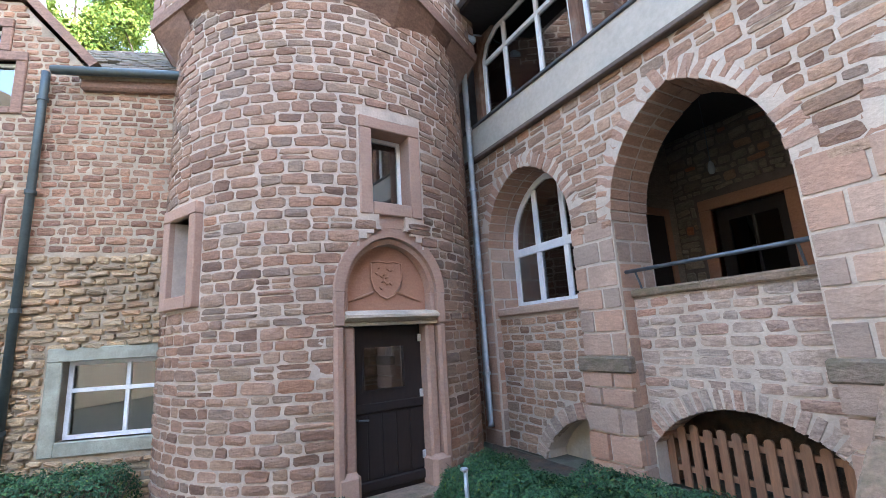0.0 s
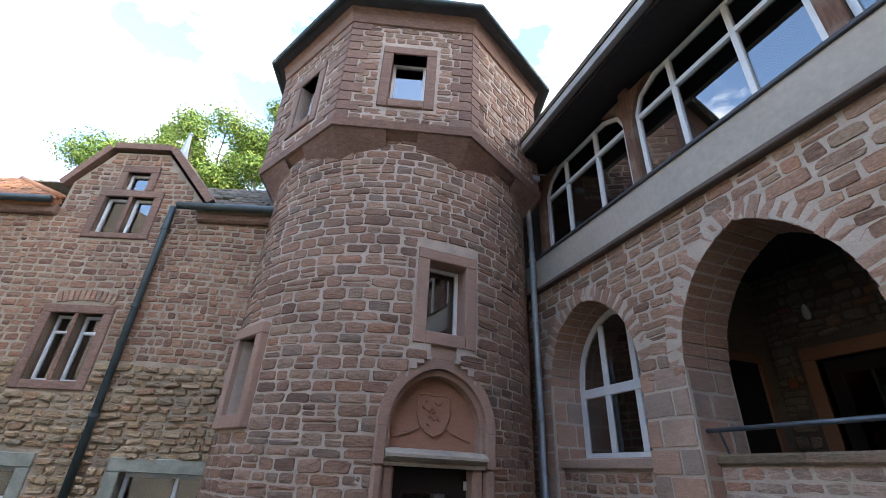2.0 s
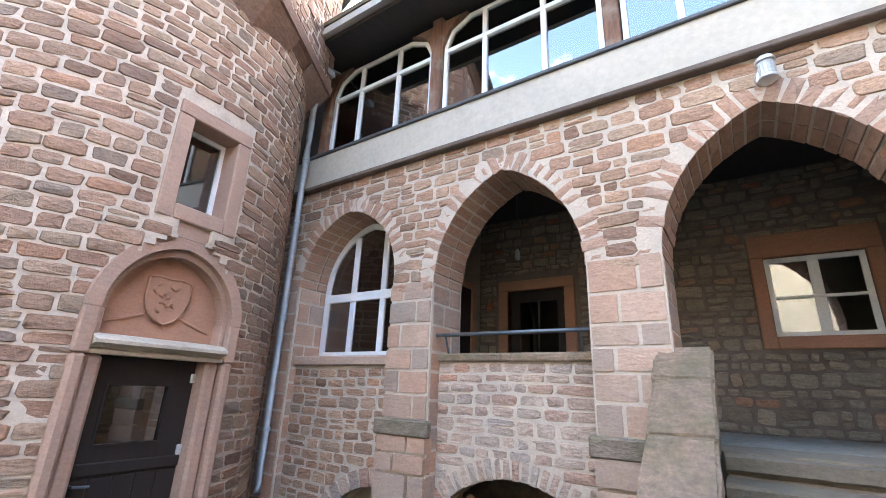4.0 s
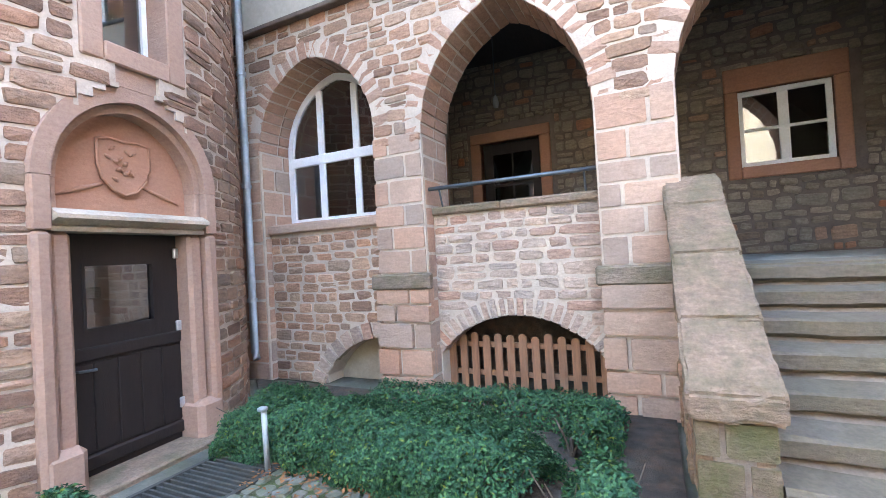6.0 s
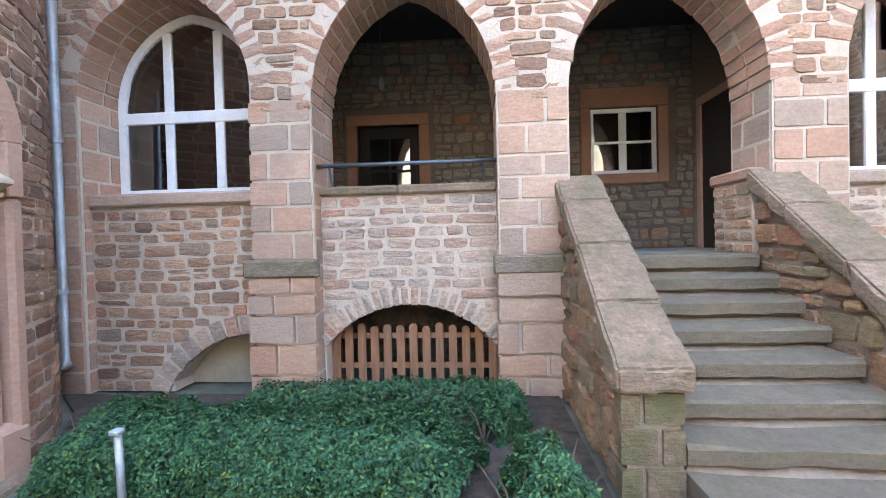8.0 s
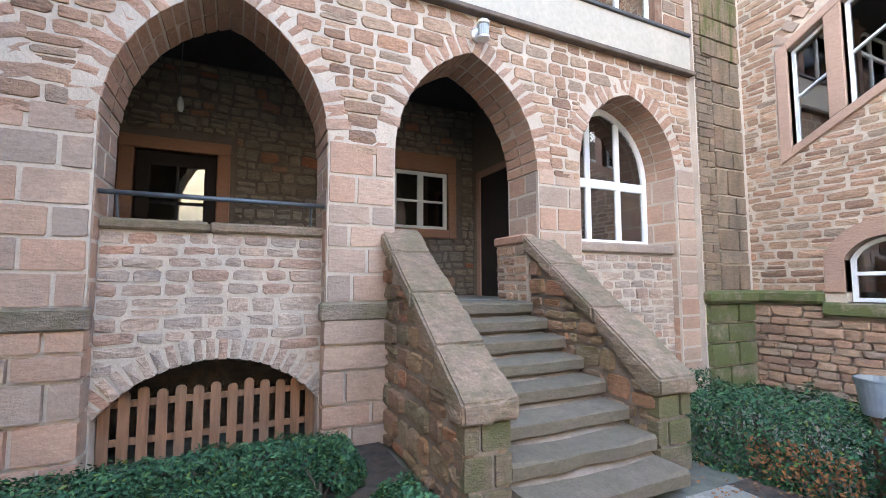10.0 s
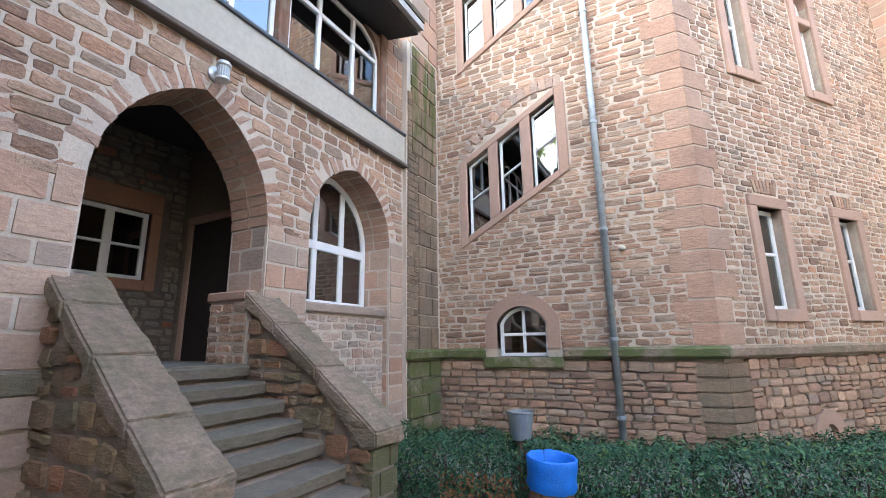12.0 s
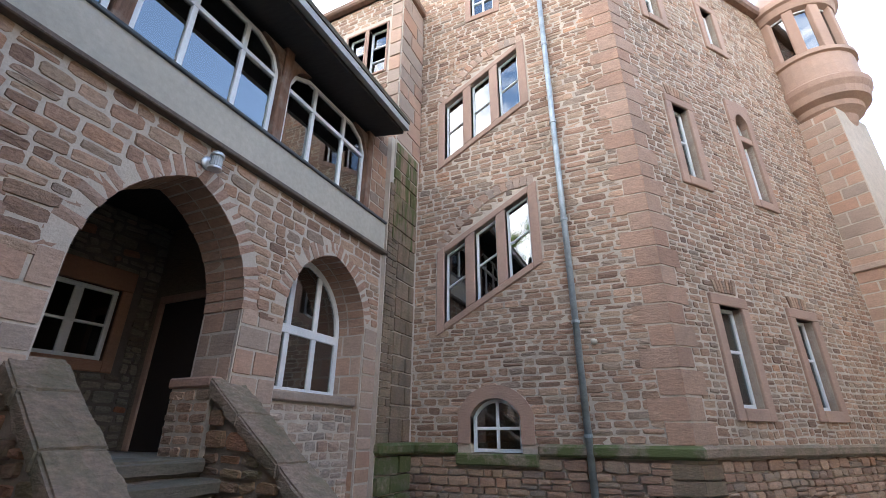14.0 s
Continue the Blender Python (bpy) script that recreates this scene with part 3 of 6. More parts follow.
def window(pl, u0, u1, v0, v1, d=-0.16, cols=(0.5,), rows=(), fw=0.055, label="", shear=0.0, arch=None, bar=0.05, tbar=None, tilted=False, surround=0.0, smat=None, proud=0.03, sill=True, deep=0.22, top=None):
    """A painted window with its panes, and its dressed stone surround if one is given."""
    w = thing(fresh("window"), pl.P((u0 + u1) / 2, v0, d), label, "window", kind="structure")
    P = lambda u, v, dd: pl.P(u, v + shear * (u - u0), dd)
    c, a = (u0 + u1) / 2, (u1 - u0) / 2
    if arch is None:
        outer = [(u0, v0), (u1, v0), (u1, v1), (u0, v1)]
        inner = [(u0 + fw, v0 + fw), (u1 - fw, v0 + fw), (u1 - fw, v1 - fw), (u0 + fw, v1 - fw)]
        height = lambda u: v1 - fw
    else:
        rise = v1 - arch
        outer = [(u0, v0), (u1, v0)] + list(reversed(arch_points(c, a, arch, rise)))
        inner = [(u0 + fw, v0 + fw), (u1 - fw, v0 + fw)] + list(reversed(arch_points(c, a - fw, arch, rise - fw)))
        height = lambda u: arch_height(a - fw, arch, rise - fw, u - c)
    fr = part("window_frame", slab(bmesh.new(), P, outer, d - 0.05, d, [inner]), M_WHITE, w, "white painted frame")
    edges = [u0 + fw] + [u0 + (u1 - u0) * f for f in cols] + [u1 - fw]
    for e in edges[1:-1]:
        part("mullion", block(P, e - bar / 2, e + bar / 2, v0 + fw, height(e), d - 0.045, d - 0.004, 0.006), M_WHITE, w)
    for z in rows:
        part("transom", block(P, u0 + fw, u1 - fw, z - (tbar or bar) / 2, z + (tbar or bar) / 2, d - 0.04, d + 0.006, 0.006), M_WHITE, w)
    levels = [v0 + fw] + list(rows)
    for e0, e1 in zip(edges, edges[1:]):
        for k, z0 in enumerate(levels):
            z1 = levels[k + 1] if k + 1 < len(levels) else None
            if z1 is None:
                us = [e0 + (e1 - e0) * i / 8 for i in range(9)] if arch is not None else [e0, e1]
                loop = [(e0, z0), (e1, z0)] + [(u, max(height(u), z0 + 0.01)) for u in reversed(us)]
            else:
                loop = [(e0, z0), (e1, z0), (e1, z1), (e0, z1)]
            dd = d - 0.028
            part("pane", slab(bmesh.new(), P, loop, dd - 0.004, dd), M_GLASS, fr).visible_shadow = False
    if tilted:
        e0, e1 = edges[1] + 0.03, edges[2] - 0.03
        z0, z1 = levels[0] + 0.02, levels[1] - 0.03
        Q = lambda u, v, dd: pl.P(u, v, dd + (z0 - v) * 0.10 - 0.05)
        part("tilted_sash", slab(bmesh.new(), Q, [(e0, z0), (e1, z0), (e1, z1), (e0, z1)], d - 0.03, d, [[(e0 + 0.05, z0 + 0.05), (e1 - 0.05, z0 + 0.05), (e1 - 0.05, z1 - 0.05), (e0 + 0.05, z1 - 0.05)]]), M_WHITE, w, "white sash tilted inwards")
    if surround:
        t, m = surround, smat or M_SURROUND
        part("jamb", block(P, u0 - t, u0, v0 - (t if sill else 0), v1, -deep, proud, 0.012), m, w, "dressed sandstone jamb")
        part("jamb", block(P, u1, u1 + t, v0 - (t if sill else 0) , v1, -deep, proud, 0.012), m, w, "dressed sandstone jamb")
        part("lintel", block(P, u0 - t, u1 + t, v1, v1 + (top or t), -deep, proud + 0.003, 0.012), m, w, "dressed sandstone lintel")
        if sill:
            part("window_sill", block(P, u0, u1, v0 - t, v0, -deep, proud + 0.01, 0.012), m, w, "dressed sandstone sill")
    return w


def hole(u0, u1, v0, v1, shear=0.0):
    return [(u0, v0), (u1, v0 + shear * (u1 - u0)), (u1, v1 + shear * (u1 - u0)), (u0, v1)]


def wall(name, pl, loop, d0, d1, mat, holes=(), label="", category="wall"):
    return tagged(part(name, slab(bmesh.new(), pl.P, loop, d0, d1, holes), mat), label, category, kind="structure")


# ---- ground ----
gb = bmesh.new()
slab(gb, lambda u, v, d: Vector((u, v, d)), [(-400, -400), (400, -400), (400, 400), (-400, 400)], -0.3, -0.02)
tagged(part("ground", gb, M_GROUND), "mossy yard ground of earth and worn paving", "ground", kind="structure")
gb = bmesh.new()
slab(gb, lambda u, v, d: Vector((u, v, d)), [(-2.25, 1.93), (-0.02, 1.93), (-0.02, 7.0), (-0.5, 6.4), (-1.35, 5.8), (-1.35, 5.05), (-1.75, 4.5), (-1.85, 3.9)], -0.05, 0.02)
tagged(part("soil_bed", gb, M_SOIL_AND_SHADE), "bare dark soil of the planting bed below the arcade", "soil", kind="structure")

# ---- arcade ----
loop = [(-7.95, 0)]
for c, a, sp, ri in (A0, A1, A2, A3):
    loop += [(c - a, 0)] + arch_points(c, a, sp, ri) + [(c + a, 0)]
loop += [(2.88, 0), (2.88, CORNICE), (-7.95, CORNICE)]
arcade = wall("wall_arcade", ARCADE, loop, -0.65, 0.0, M_MORTAR, label="red sandstone arcade wall with pale mortar and pointed arches")
RING = 0.25
cuts = [arch_cut(c, a, sp, ri, RING - 0.065) for c, a, sp, ri in (A0, A1, A2, A3)]
cuts += [rect_cut(-4.93, -4.28, -1, 2.85), rect_cut(-2.46, -1.78, -1, 2.85), rect_cut(0.04, 0.70, -1, 2.85), rect_cut(-7.2, -6.74, -1, 3.2), rect_cut(2.5, 2.88, -1, 3.2)]
lay(arcade, rubble(ARCADE, -7.9, 2.86, 0.0, CORNICE - 0.03, cuts, seed=2, h=(0.10, 0.18)), M_STONE, keep=300)
vs = []
for (c, a, sp, ri), n in ((A0, 11), (A1, 13), (A2, 13), (A3, 11)):
    vs += voussoirs(ARCADE, c, a, sp, ri, RING, n, deep=0.33)
    vs += [m @ Matrix.Translation((0, 0, -1.02)) for m in vs[-(2 * n + 2):]]
lay(arcade, vs, M_QUOIN, "ashlar", "voussoir", 200)
bl = []
for k, (u0, u1) in enumerate(((-4.93, -4.28), (-2.46, -1.78), (0.04, 0.70))):
    bl += ashlar(ARCADE, u0, u1, 1.36, 2.95, h=(0.2, 0.31), seed=20 + k)
    bl += ashlar(ARCADE, u0 - 0.04, u1 + 0.02, -0.02, 1.25, h=(0.2, 0.31), proud=0.05, deep=0.14, seed=30 + k)
bl += ashlar(ARCADE, -7.2, -6.74, 0, 3.2, h=(0.2, 0.34), seed=41, split=False) + ashlar(ARCADE, 2.5, 2.88, 0, 3.2, h=(0.18, 0.3), seed=42, split=False)
# the blocks that line the arches' sides, seen edge-on
for c, a, sp, ri in (A0, A1, A2, A3):
    for side in (-1, 1):
        jamb = Plane((0.0, -(c + side * a)) if side < 0 else (0.65, -(c + side * a)), (1, 0) if side < 0 else (-1, 0))
        bl += ashlar(jamb, 0.02, 0.63, 0.0, sp, h=(0.2, 0.34), proud=0.012, deep=0.06, seed=int(60 + c * 3 + side))
lay(arcade, bl, M_ASHLAR, "ashlar", "ashlar_block", 280)
for u0, u1 in ((-5.0, -4.24), (-2.52, -1.76), (0.0, 0.74)):
    part("pier_band", block(ARCADE.P, u0, u1, 1.185, 1.365, -0.05, 0.065, 0.02), M_BAND, arcade, "mossy weathered string course")

# walls below the two windows, with blind cellar arches
for k, (c, a, sp, ri) in enumerate((A0, A3)):
    inner = Plane((0.12, 0), (0, -1))
    bc = c + 0.85 if k == 0 else c - 0.75
    half = [p for p in arch_points(bc, 1.0, -0.18, 0.8) if c - a + 0.03 < p[0] < c + a - 0.03 and p[1] > 0.01]
    edge = c + a - 0.012 if k == 0 else c - a + 0.012
    tip = (edge, arch_height(1.0, -0.18, 0.8, edge - bc))
    half = half + [tip] if k == 0 else [tip] + half
    under = wall("wall_below_window", ARCADE, [(c - a, 0), (half[0][0], 0)] + half + [(half[-1][0], 0), (c + a, 0), (c + a, 2.0), (c - a, 2.0)], -0.42, -0.12, M_MORTAR, label="rough sandstone wall below a pointed window")
    bcut = arch_cut(bc, 1.02, -0.18, 0.8, 0.2)
    lay(under, rubble(inner, c - a, c + a, 0.0, 1.93, [bcut], seed=50 + k, h=(0.09, 0.16)), M_PALE if k else M_STONE, keep=120)
    lay(under, [m for m in voussoirs(inner, bc, 1.02, -0.18, 0.8, 0.2, 9, proud=0.035) if c - a < -m.translation.y < c + a and m.translation.z > 0.05], M_PALE, "ashlar", "voussoir", 60)
    bm = bmesh.new()
    slab(bm, ARCADE.P, [(c - a + 0.005, 0.0), (c + a - 0.005, 0.0), (c + a - 0.005, 0.75), (c - a + 0.005, 0.75)], -0.50, -0.422)
    part("blind_arch_panel", bm, M_PANEL, under, "cream plaster panel in the blind cellar arch")
    part("sill_stone", block(ARCADE.P, c - a, c + a, 1.95, 2.08, -0.58, -0.06, 0.02), M_ASHLAR, under)
    window(ARCADE, c - a + 0.02, c + a - 0.02, 2.08, 4.12, d=-0.50, cols=(0.335, 0.665), rows=(2.98,), fw=0.09, arch=3.08, bar=0.10, tbar=0.13, tilted=(k == 0),
           label="white painted pointed arch window with three lights" + (", one sash tilted open" if k == 0 else ""))

# parapet with its cellar opening
c, a = A1[0], A1[1]
cell = arch_points(c, 0.89, 0.45, 0.43, 10)
par = wall("wall_parapet", ARCADE, [(c - a, 0), (c - 0.89, 0)] + cell + [(c + 0.89, 0), (c + a, 0), (c + a, 2.0), (c - a, 2.0)], -0.5, -0.20, M_MORTAR, label="pale rubble parapet wall between the arcade piers")
PARP = Plane((0.20, 0), (0, -1))
lay(par, rubble(PARP, c - a, c + a, 0.0, 1.99, [arch_cut(c, 0.89, 0.45, 0.43, 0.2)], seed=70, h=(0.09, 0.17), w=(0.14, 0.34)), M_PALE, keep=160)
lay(par, voussoirs(PARP, c, 0.89, 0.45, 0.43, 0.2, 11, proud=0.035, deep=0.3), M_PALE, "ashlar", "voussoir", 40)
for u0, u1 in ((c - a, c - 0.1), (c - 0.095, c + a)):
    part("coping_stone", block(ARCADE.P, u0, u1, 2.0, 2.095, -0.52, -0.15, 0.02), M_CAP, par, "weathered grey coping stone")
rail = thing("handrail", ARCADE.P(c, 2.1, -0.2), "grey iron handrail over the rubble parapet", "railing")
bar_ = part("bar", tube([ARCADE.P(c - a - 0.01, 2.30, -0.12), ARCADE.P(c + a + 0.01, 2.30, -0.12)], 0.022), M_IRON, rail, smooth=True)
for u in (c - 0.78, c + 0.78):
    part("support", tube([ARCADE.P(u, 2.09, -0.2), ARCADE.P(u, 2.30, -0.12)], 0.012, 8), M_IRON, bar_)

# picket fence in the cellar opening
fence = thing("picket_fence", ARCADE.P(c, 0, -0.42), "orange-brown wooden picket fence with rounded tops in the cellar arch", "fence")
for i in range(13):
    u = c - 0.84 + i * 0.14
    top = 0.63 + 0.02 * rng.uniform(-1, 1)
    loop = [(u - 0.042, 0.02), (u + 0.042, 0.02), (u + 0.042, top - 0.03), (u + 0.028, top - 0.008), (u, top), (u - 0.028, top - 0.008), (u - 0.042, top - 0.03)]
    part("picket", slab(bmesh.new(), ARCADE.P, loop, -0.40, -0.378), M_FENCE, fence)
for z in (0.16, 0.48):
    part("rail", block(ARCADE.P, c - 0.89, c + 0.89, z, z + 0.06, -0.43, -0.402, 0.005), M_FENCE, fence)

# added dark panels stand in for the shade behind the fence
tagged(part("cellar_shade_panel", wbox(0.95, 1.1, 2.0, 4.8, 0, 1.3, 0), M_SOIL_AND_SHADE), "dark panel added so the cellar opening reads black", "wall", kind="structure")
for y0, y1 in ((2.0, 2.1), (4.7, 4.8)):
    tagged(part("cellar_shade_panel", wbox(0.5, 0.95, y0, y1, 0, 1.3, 0), M_SOIL_AND_SHADE), "dark side panel added so the cellar opening reads black", "wall", kind="structure")
tagged(part("cellar_shade_lid", wbox(0.5, 0.95, 2.1, 4.7, 1.0, 1.08, 0), M_SOFFIT), "dark panel added over the cellar opening for its shade", "ceiling", kind="structure")

# ---- covered terrace ----
hall = part("floor", wbox(0.63, 2.54, -0.55, 5.05, TERRACE - 0.25, TERRACE, 0), M_FLAG)
tagged(hall, "worn stone floor of the covered terrace", "floor", kind="structure")
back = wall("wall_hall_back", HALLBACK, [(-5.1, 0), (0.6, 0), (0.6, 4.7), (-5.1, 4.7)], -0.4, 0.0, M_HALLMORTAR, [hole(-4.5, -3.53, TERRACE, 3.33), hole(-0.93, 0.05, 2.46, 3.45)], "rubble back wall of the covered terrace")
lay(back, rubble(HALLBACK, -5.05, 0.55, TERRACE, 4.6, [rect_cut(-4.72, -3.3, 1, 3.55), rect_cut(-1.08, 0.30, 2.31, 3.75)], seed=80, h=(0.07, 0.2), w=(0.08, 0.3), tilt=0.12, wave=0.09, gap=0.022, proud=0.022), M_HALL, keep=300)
window(HALLBACK, -0.93, 0.05, 2.46, 3.45, d=-0.06, cols=(0.5,), rows=(2.94,), fw=0.06, bar=0.11, tbar=0.035, label="white two-leaf window in a sandstone surround on the terrace", surround=0.15, smat=M_HALLTRIM, top=0.3)
# near-black colour carries the shade under the terrace ceiling
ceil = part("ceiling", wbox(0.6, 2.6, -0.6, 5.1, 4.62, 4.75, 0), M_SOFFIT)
tagged(ceil, "ceiling of the covered terrace, its shade put into a near-black colour", "ceiling", kind="structure")
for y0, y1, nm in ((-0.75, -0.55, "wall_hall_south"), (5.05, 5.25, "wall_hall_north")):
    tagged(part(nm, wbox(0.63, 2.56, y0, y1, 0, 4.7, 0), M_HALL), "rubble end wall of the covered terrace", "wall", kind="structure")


def door_leaf(pl, u0, u1, v0, v1, d, label, panes=(), frame_t=0.0, fm=None):
    dr = thing(fresh("door"), pl.P((u0 + u1) / 2, v0, d), label, "door", kind="structure")
    holes = [[(a, b), (a2, b), (a2, b2), (a, b2)] for a, a2, b, b2 in panes]
    leaf = part("leaf", slab(bmesh.new(), pl.P, [(u0, v0), (u1, v0), (u1, v1), (u0, v1)], d - 0.045, d, holes), M_DARKWOOD, dr)
    for a, a2, b, b2 in panes:
        part("pane", slab(bmesh.new(), pl.P, [(a, b), (a2, b), (a2, b2), (a, b2)], d - 0.026, d - 0.02), M_GLASS, leaf).visible_shadow = False
    if frame_t:
        for a, a2, b, b2 in ((u0 - frame_t, u0, v0, v1), (u1, u1 + frame_t, v0, v1), (u0 - frame_t, u1 + frame_t, v1, v1 + frame_t)):
            part("door_frame", block(pl.P, a, a2, b, b2, d - 0.1, 0.04, 0.012), fm or M_HALLTRIM, dr, "dressed sandstone frame")
    return dr, leaf


d1, d1_leaf = door_leaf(HALLBACK, -4.5, -3.53, TERRACE, 3.33, -0.12, "dark brown door with small glass panes on the terrace",
               [(-4.34, -4.03, 2.2, 2.62), (-4.0, -3.69, 2.2, 2.62), (-4.34, -4.03, 2.66, 3.15), (-4.0, -3.69, 2.66, 3.15)], 0.17)
part("handle", tube([HALLBACK.P(-3.62, 2.3, -0.12), HALLBACK.P(-3.62, 2.3, -0.06), HALLBACK.P(-3.72, 2.3, -0.06)], 0.01, 8), M_STEEL, d1_leaf)
HALLSOUTH = Plane((0, -0.55), (-1, 0))
door_leaf(HALLSOUTH, -2.25, -1.25, TERRACE, 3.35, 0.012, "closed dark brown wooden door in the end wall of the terrace", (), 0.12, M_SURROUND)
HALLNORTH = Plane((0, 5.05), (1, 0))
door_leaf(HALLNORTH, 1.2, 2.2, TERRACE, 3.35, 0.012, "closed dark wooden door in the terrace's north end wall", (), 0.12)
lan = thing("hanging_lantern", (1.6, 3.9, 3.55), "small white glass lantern hanging from the terrace ceiling", "lamp")
part("glass", lathe((1.6, 3.9, 3.5), [(0.0, 0.06), (0.03, 0.07), (0.045, 0.12), (0.035, 0.2), (0.015, 0.24), (0.0, 0.25)], 14), M_LAMPGLASS, lan, smooth=True)
part("chain", tube([(1.6, 3.9, 3.74), (1.6, 3.9, 4.63)], 0.006, 6), M_IRON, lan)

# ---- stairs ----
stairs = thing("stone_stairs", (-0.9, 0.85, 0), "worn sandstone steps with damp mossy edges up to the arcade", "stairs")
for i in range(8):
    x0 = -1.98 + 0.27 * i
    bm = bmesh.new()
    n = 17
    y0, y1 = 0.14, 1.52
    rows = []
    for j in range(n):
        y = y0 + (y1 - y0) * j / (n - 1)
        wear = 0.022 * math.sin(math.pi * j / (n - 1)) + 0.012 * noise.noise(Vector((i * 3.3, y * 3, 0)))
        z = TERRACE / 8 * (i + 1)
        fx = x0 + 0.03 * noise.noise(Vector((y * 3, i * 7.1, 2)))
        rows.append([bm.verts.new(p) for p in ((fx + 0.075, y, z - 0.160), (fx + 0.06, y, z - 0.138), (fx + 0.004, y, z - 0.118 + 0.012 * noise.noise(Vector((y * 6, i * 2.7, 8)))), (fx - 0.004, y, z - 0.03), (fx + 0.02, y, z - 0.004 - wear), (x0 + 0.32, y, z - wear * 0.5), (x0 + 0.32, y, z - 0.160))])
    for r0, r1 in zip(rows, rows[1:]):
        for k in range(7):
            bm.faces.new((r0[k], r0[(k + 1) % 7], r1[(k + 1) % 7], r1[k]))
    bm.faces.new(rows[0])
    bm.faces.new(rows[-1])
    part("step", bm, M_STEP, stairs)
part("landing", wbox(0.02, 0.64, -0.03, 1.77, TERRACE - 0.2, TERRACE - 0.002, 0.004), M_STEP, stairs)
part("stair_core", slab(bmesh.new(), lambda u, v, d: Vector((u, d, v)), [(-1.86, 0), (0.5, 0), (0.5, TERRACE - 0.004), (0.1, TERRACE - 0.004), (-0.02, TERRACE - 0.16), (-1.86, 0.06)], 0.15, 1.51), M_OLDMORTAR, stairs)


def stair_wall(y0, y1, label, seed, joints):
    w = thing("stair_wall", (-0.9, (y0 + y1) / 2, 0), label, "balustrade")
    slope = (2.08 - 0.80) / 1.74
    side = [(-1.70, 0), (0.0, 0), (0.0, 1.92), (-1.70, 0.66)]
    part("core", slab(bmesh.new(), lambda u, v, d: Vector((u, d, v)), side, y0 + 0.05, y1 - 0.05), M_OLDMORTAR, w)
    for pl, flip in ((Plane((0, y1 - 0.05), (-1, 0)), -1), (Plane((0, y0 + 0.05), (1, 0)), 1)):
        st = []
        for m in rubble(pl, 0.0 if flip < 0 else -1.72, 1.72 if flip < 0 else 0.0, 0.0, 1.95, seed=seed + flip, h=(0.1, 0.24), w=(0.12, 0.32), gap=0.03, proud=0.04, deep=0.09, tilt=0.09, wave=0.06):
            x = m.translation.x
            if m.translation.z < 0.62 + (x + 1.70) * slope and x < 0.02:
                st.append(m)
        lay(w, st, M_STAIR, keep=120)
    end = Plane((-1.70, 0), (0, -1))
    lay(w, ashlar(end, -(y1 - 0.0), -(y0 + 0.0), 0.0, 0.64, h=(0.2, 0.24), proud=0.03, deep=0.12, seed=seed), M_END, "ashlar", "end_block", 20)
    cuts = list(zip([-1.77] + [j + 0.006 for j in joints], joints + [0.05]))
    for k, (xa, xb) in enumerate(cuts):
        za, zb = 0.80 + (xa + 1.74) * slope, 0.80 + (xb + 1.74) * slope
        low = [(xa, za - 0.15 - 0.0), (xb, zb - 0.17)]
        loop = [low[0], low[1], (xb, zb), (xa, za)]
        if k == 0:
            loop = [(xa, 0.64), (xa + 0.16, 0.64), (xb, zb - 0.17), (xb, zb), (xa + 0.03, za + 0.02), (xa, za)]
        bm = bmesh.new()
        slab(bm, lambda u, v, d: Vector((u, d, v)), loop, y0 - 0.02, y1 + 0.02)
        bmesh.ops.recalc_face_normals(bm, faces=bm.faces[:])
        bmesh.ops.dissolve_limit(bm, angle_limit=0.02, verts=bm.verts[:], edges=bm.edges[:])
        bmesh.ops.bevel(bm, geom=bm.edges[:], offset=0.018, segments=2, affect="EDGES", clamp_overlap=True)
        bmesh.ops.triangulate(bm, faces=[f for f in bm.faces if len(f.verts) > 4])
        bmesh.ops.subdivide_edges(bm, edges=[e for e in bm.edges if e.calc_length() > 0.12], cuts=9, use_grid_fill=True)
        bm.normal_update()
        for v in bm.verts:
            flake = noise.noise(v.co * 5.0 + Vector((seed * 2.7, k * 5.1, 1)))
            v.co += v.normal * (0.010 * noise.noise(v.co * 6.0 + Vector((seed, k, 0))) + 0.005 * noise.noise(v.co * 22.0) + (0.009 if flake > 0.08 else -0.004))
        part("cap_stone", bm, M_CAP, w, "long weathered cap stone with lichen")
    return w


stair_wall(1.52, 1.90, "rubble stair wall with a sloping weathered cap, beside the planting bed", 90, [-1.34, -0.83, -0.32])
right_wall = stair_wall(-0.26, 0.14, "rubble stair wall with a sloping weathered cap, beside the hedge", 95, [-1.05, -0.45])
# its level end, built against the arch's jamb
part("core", wbox(0.055, 0.70, -0.02, 0.11, TERRACE - 0.1, 2.03, 0), M_SMORTAR, right_wall)
lay(right_wall, rubble(Plane((0, 0.11), (-1, 0)), -0.71, -0.05, TERRACE, 2.01, seed=97, h=(0.1, 0.16), w=(0.13, 0.26), gap=0.02, proud=0.018), M_STONE)
lay(right_wall, rubble(Plane((0.70, 0), (0, 1)), -0.03, 0.12, TERRACE, 2.01, seed=98, h=(0.12, 0.2), w=(0.12, 0.2), gap=0.02, proud=0.012), M_STONE)
part("end_cap", wbox(0.056, 0.735, -0.02, 0.15, 2.02, 2.135, 0.02), M_ASHLAR, right_wall, "level sandstone cap")

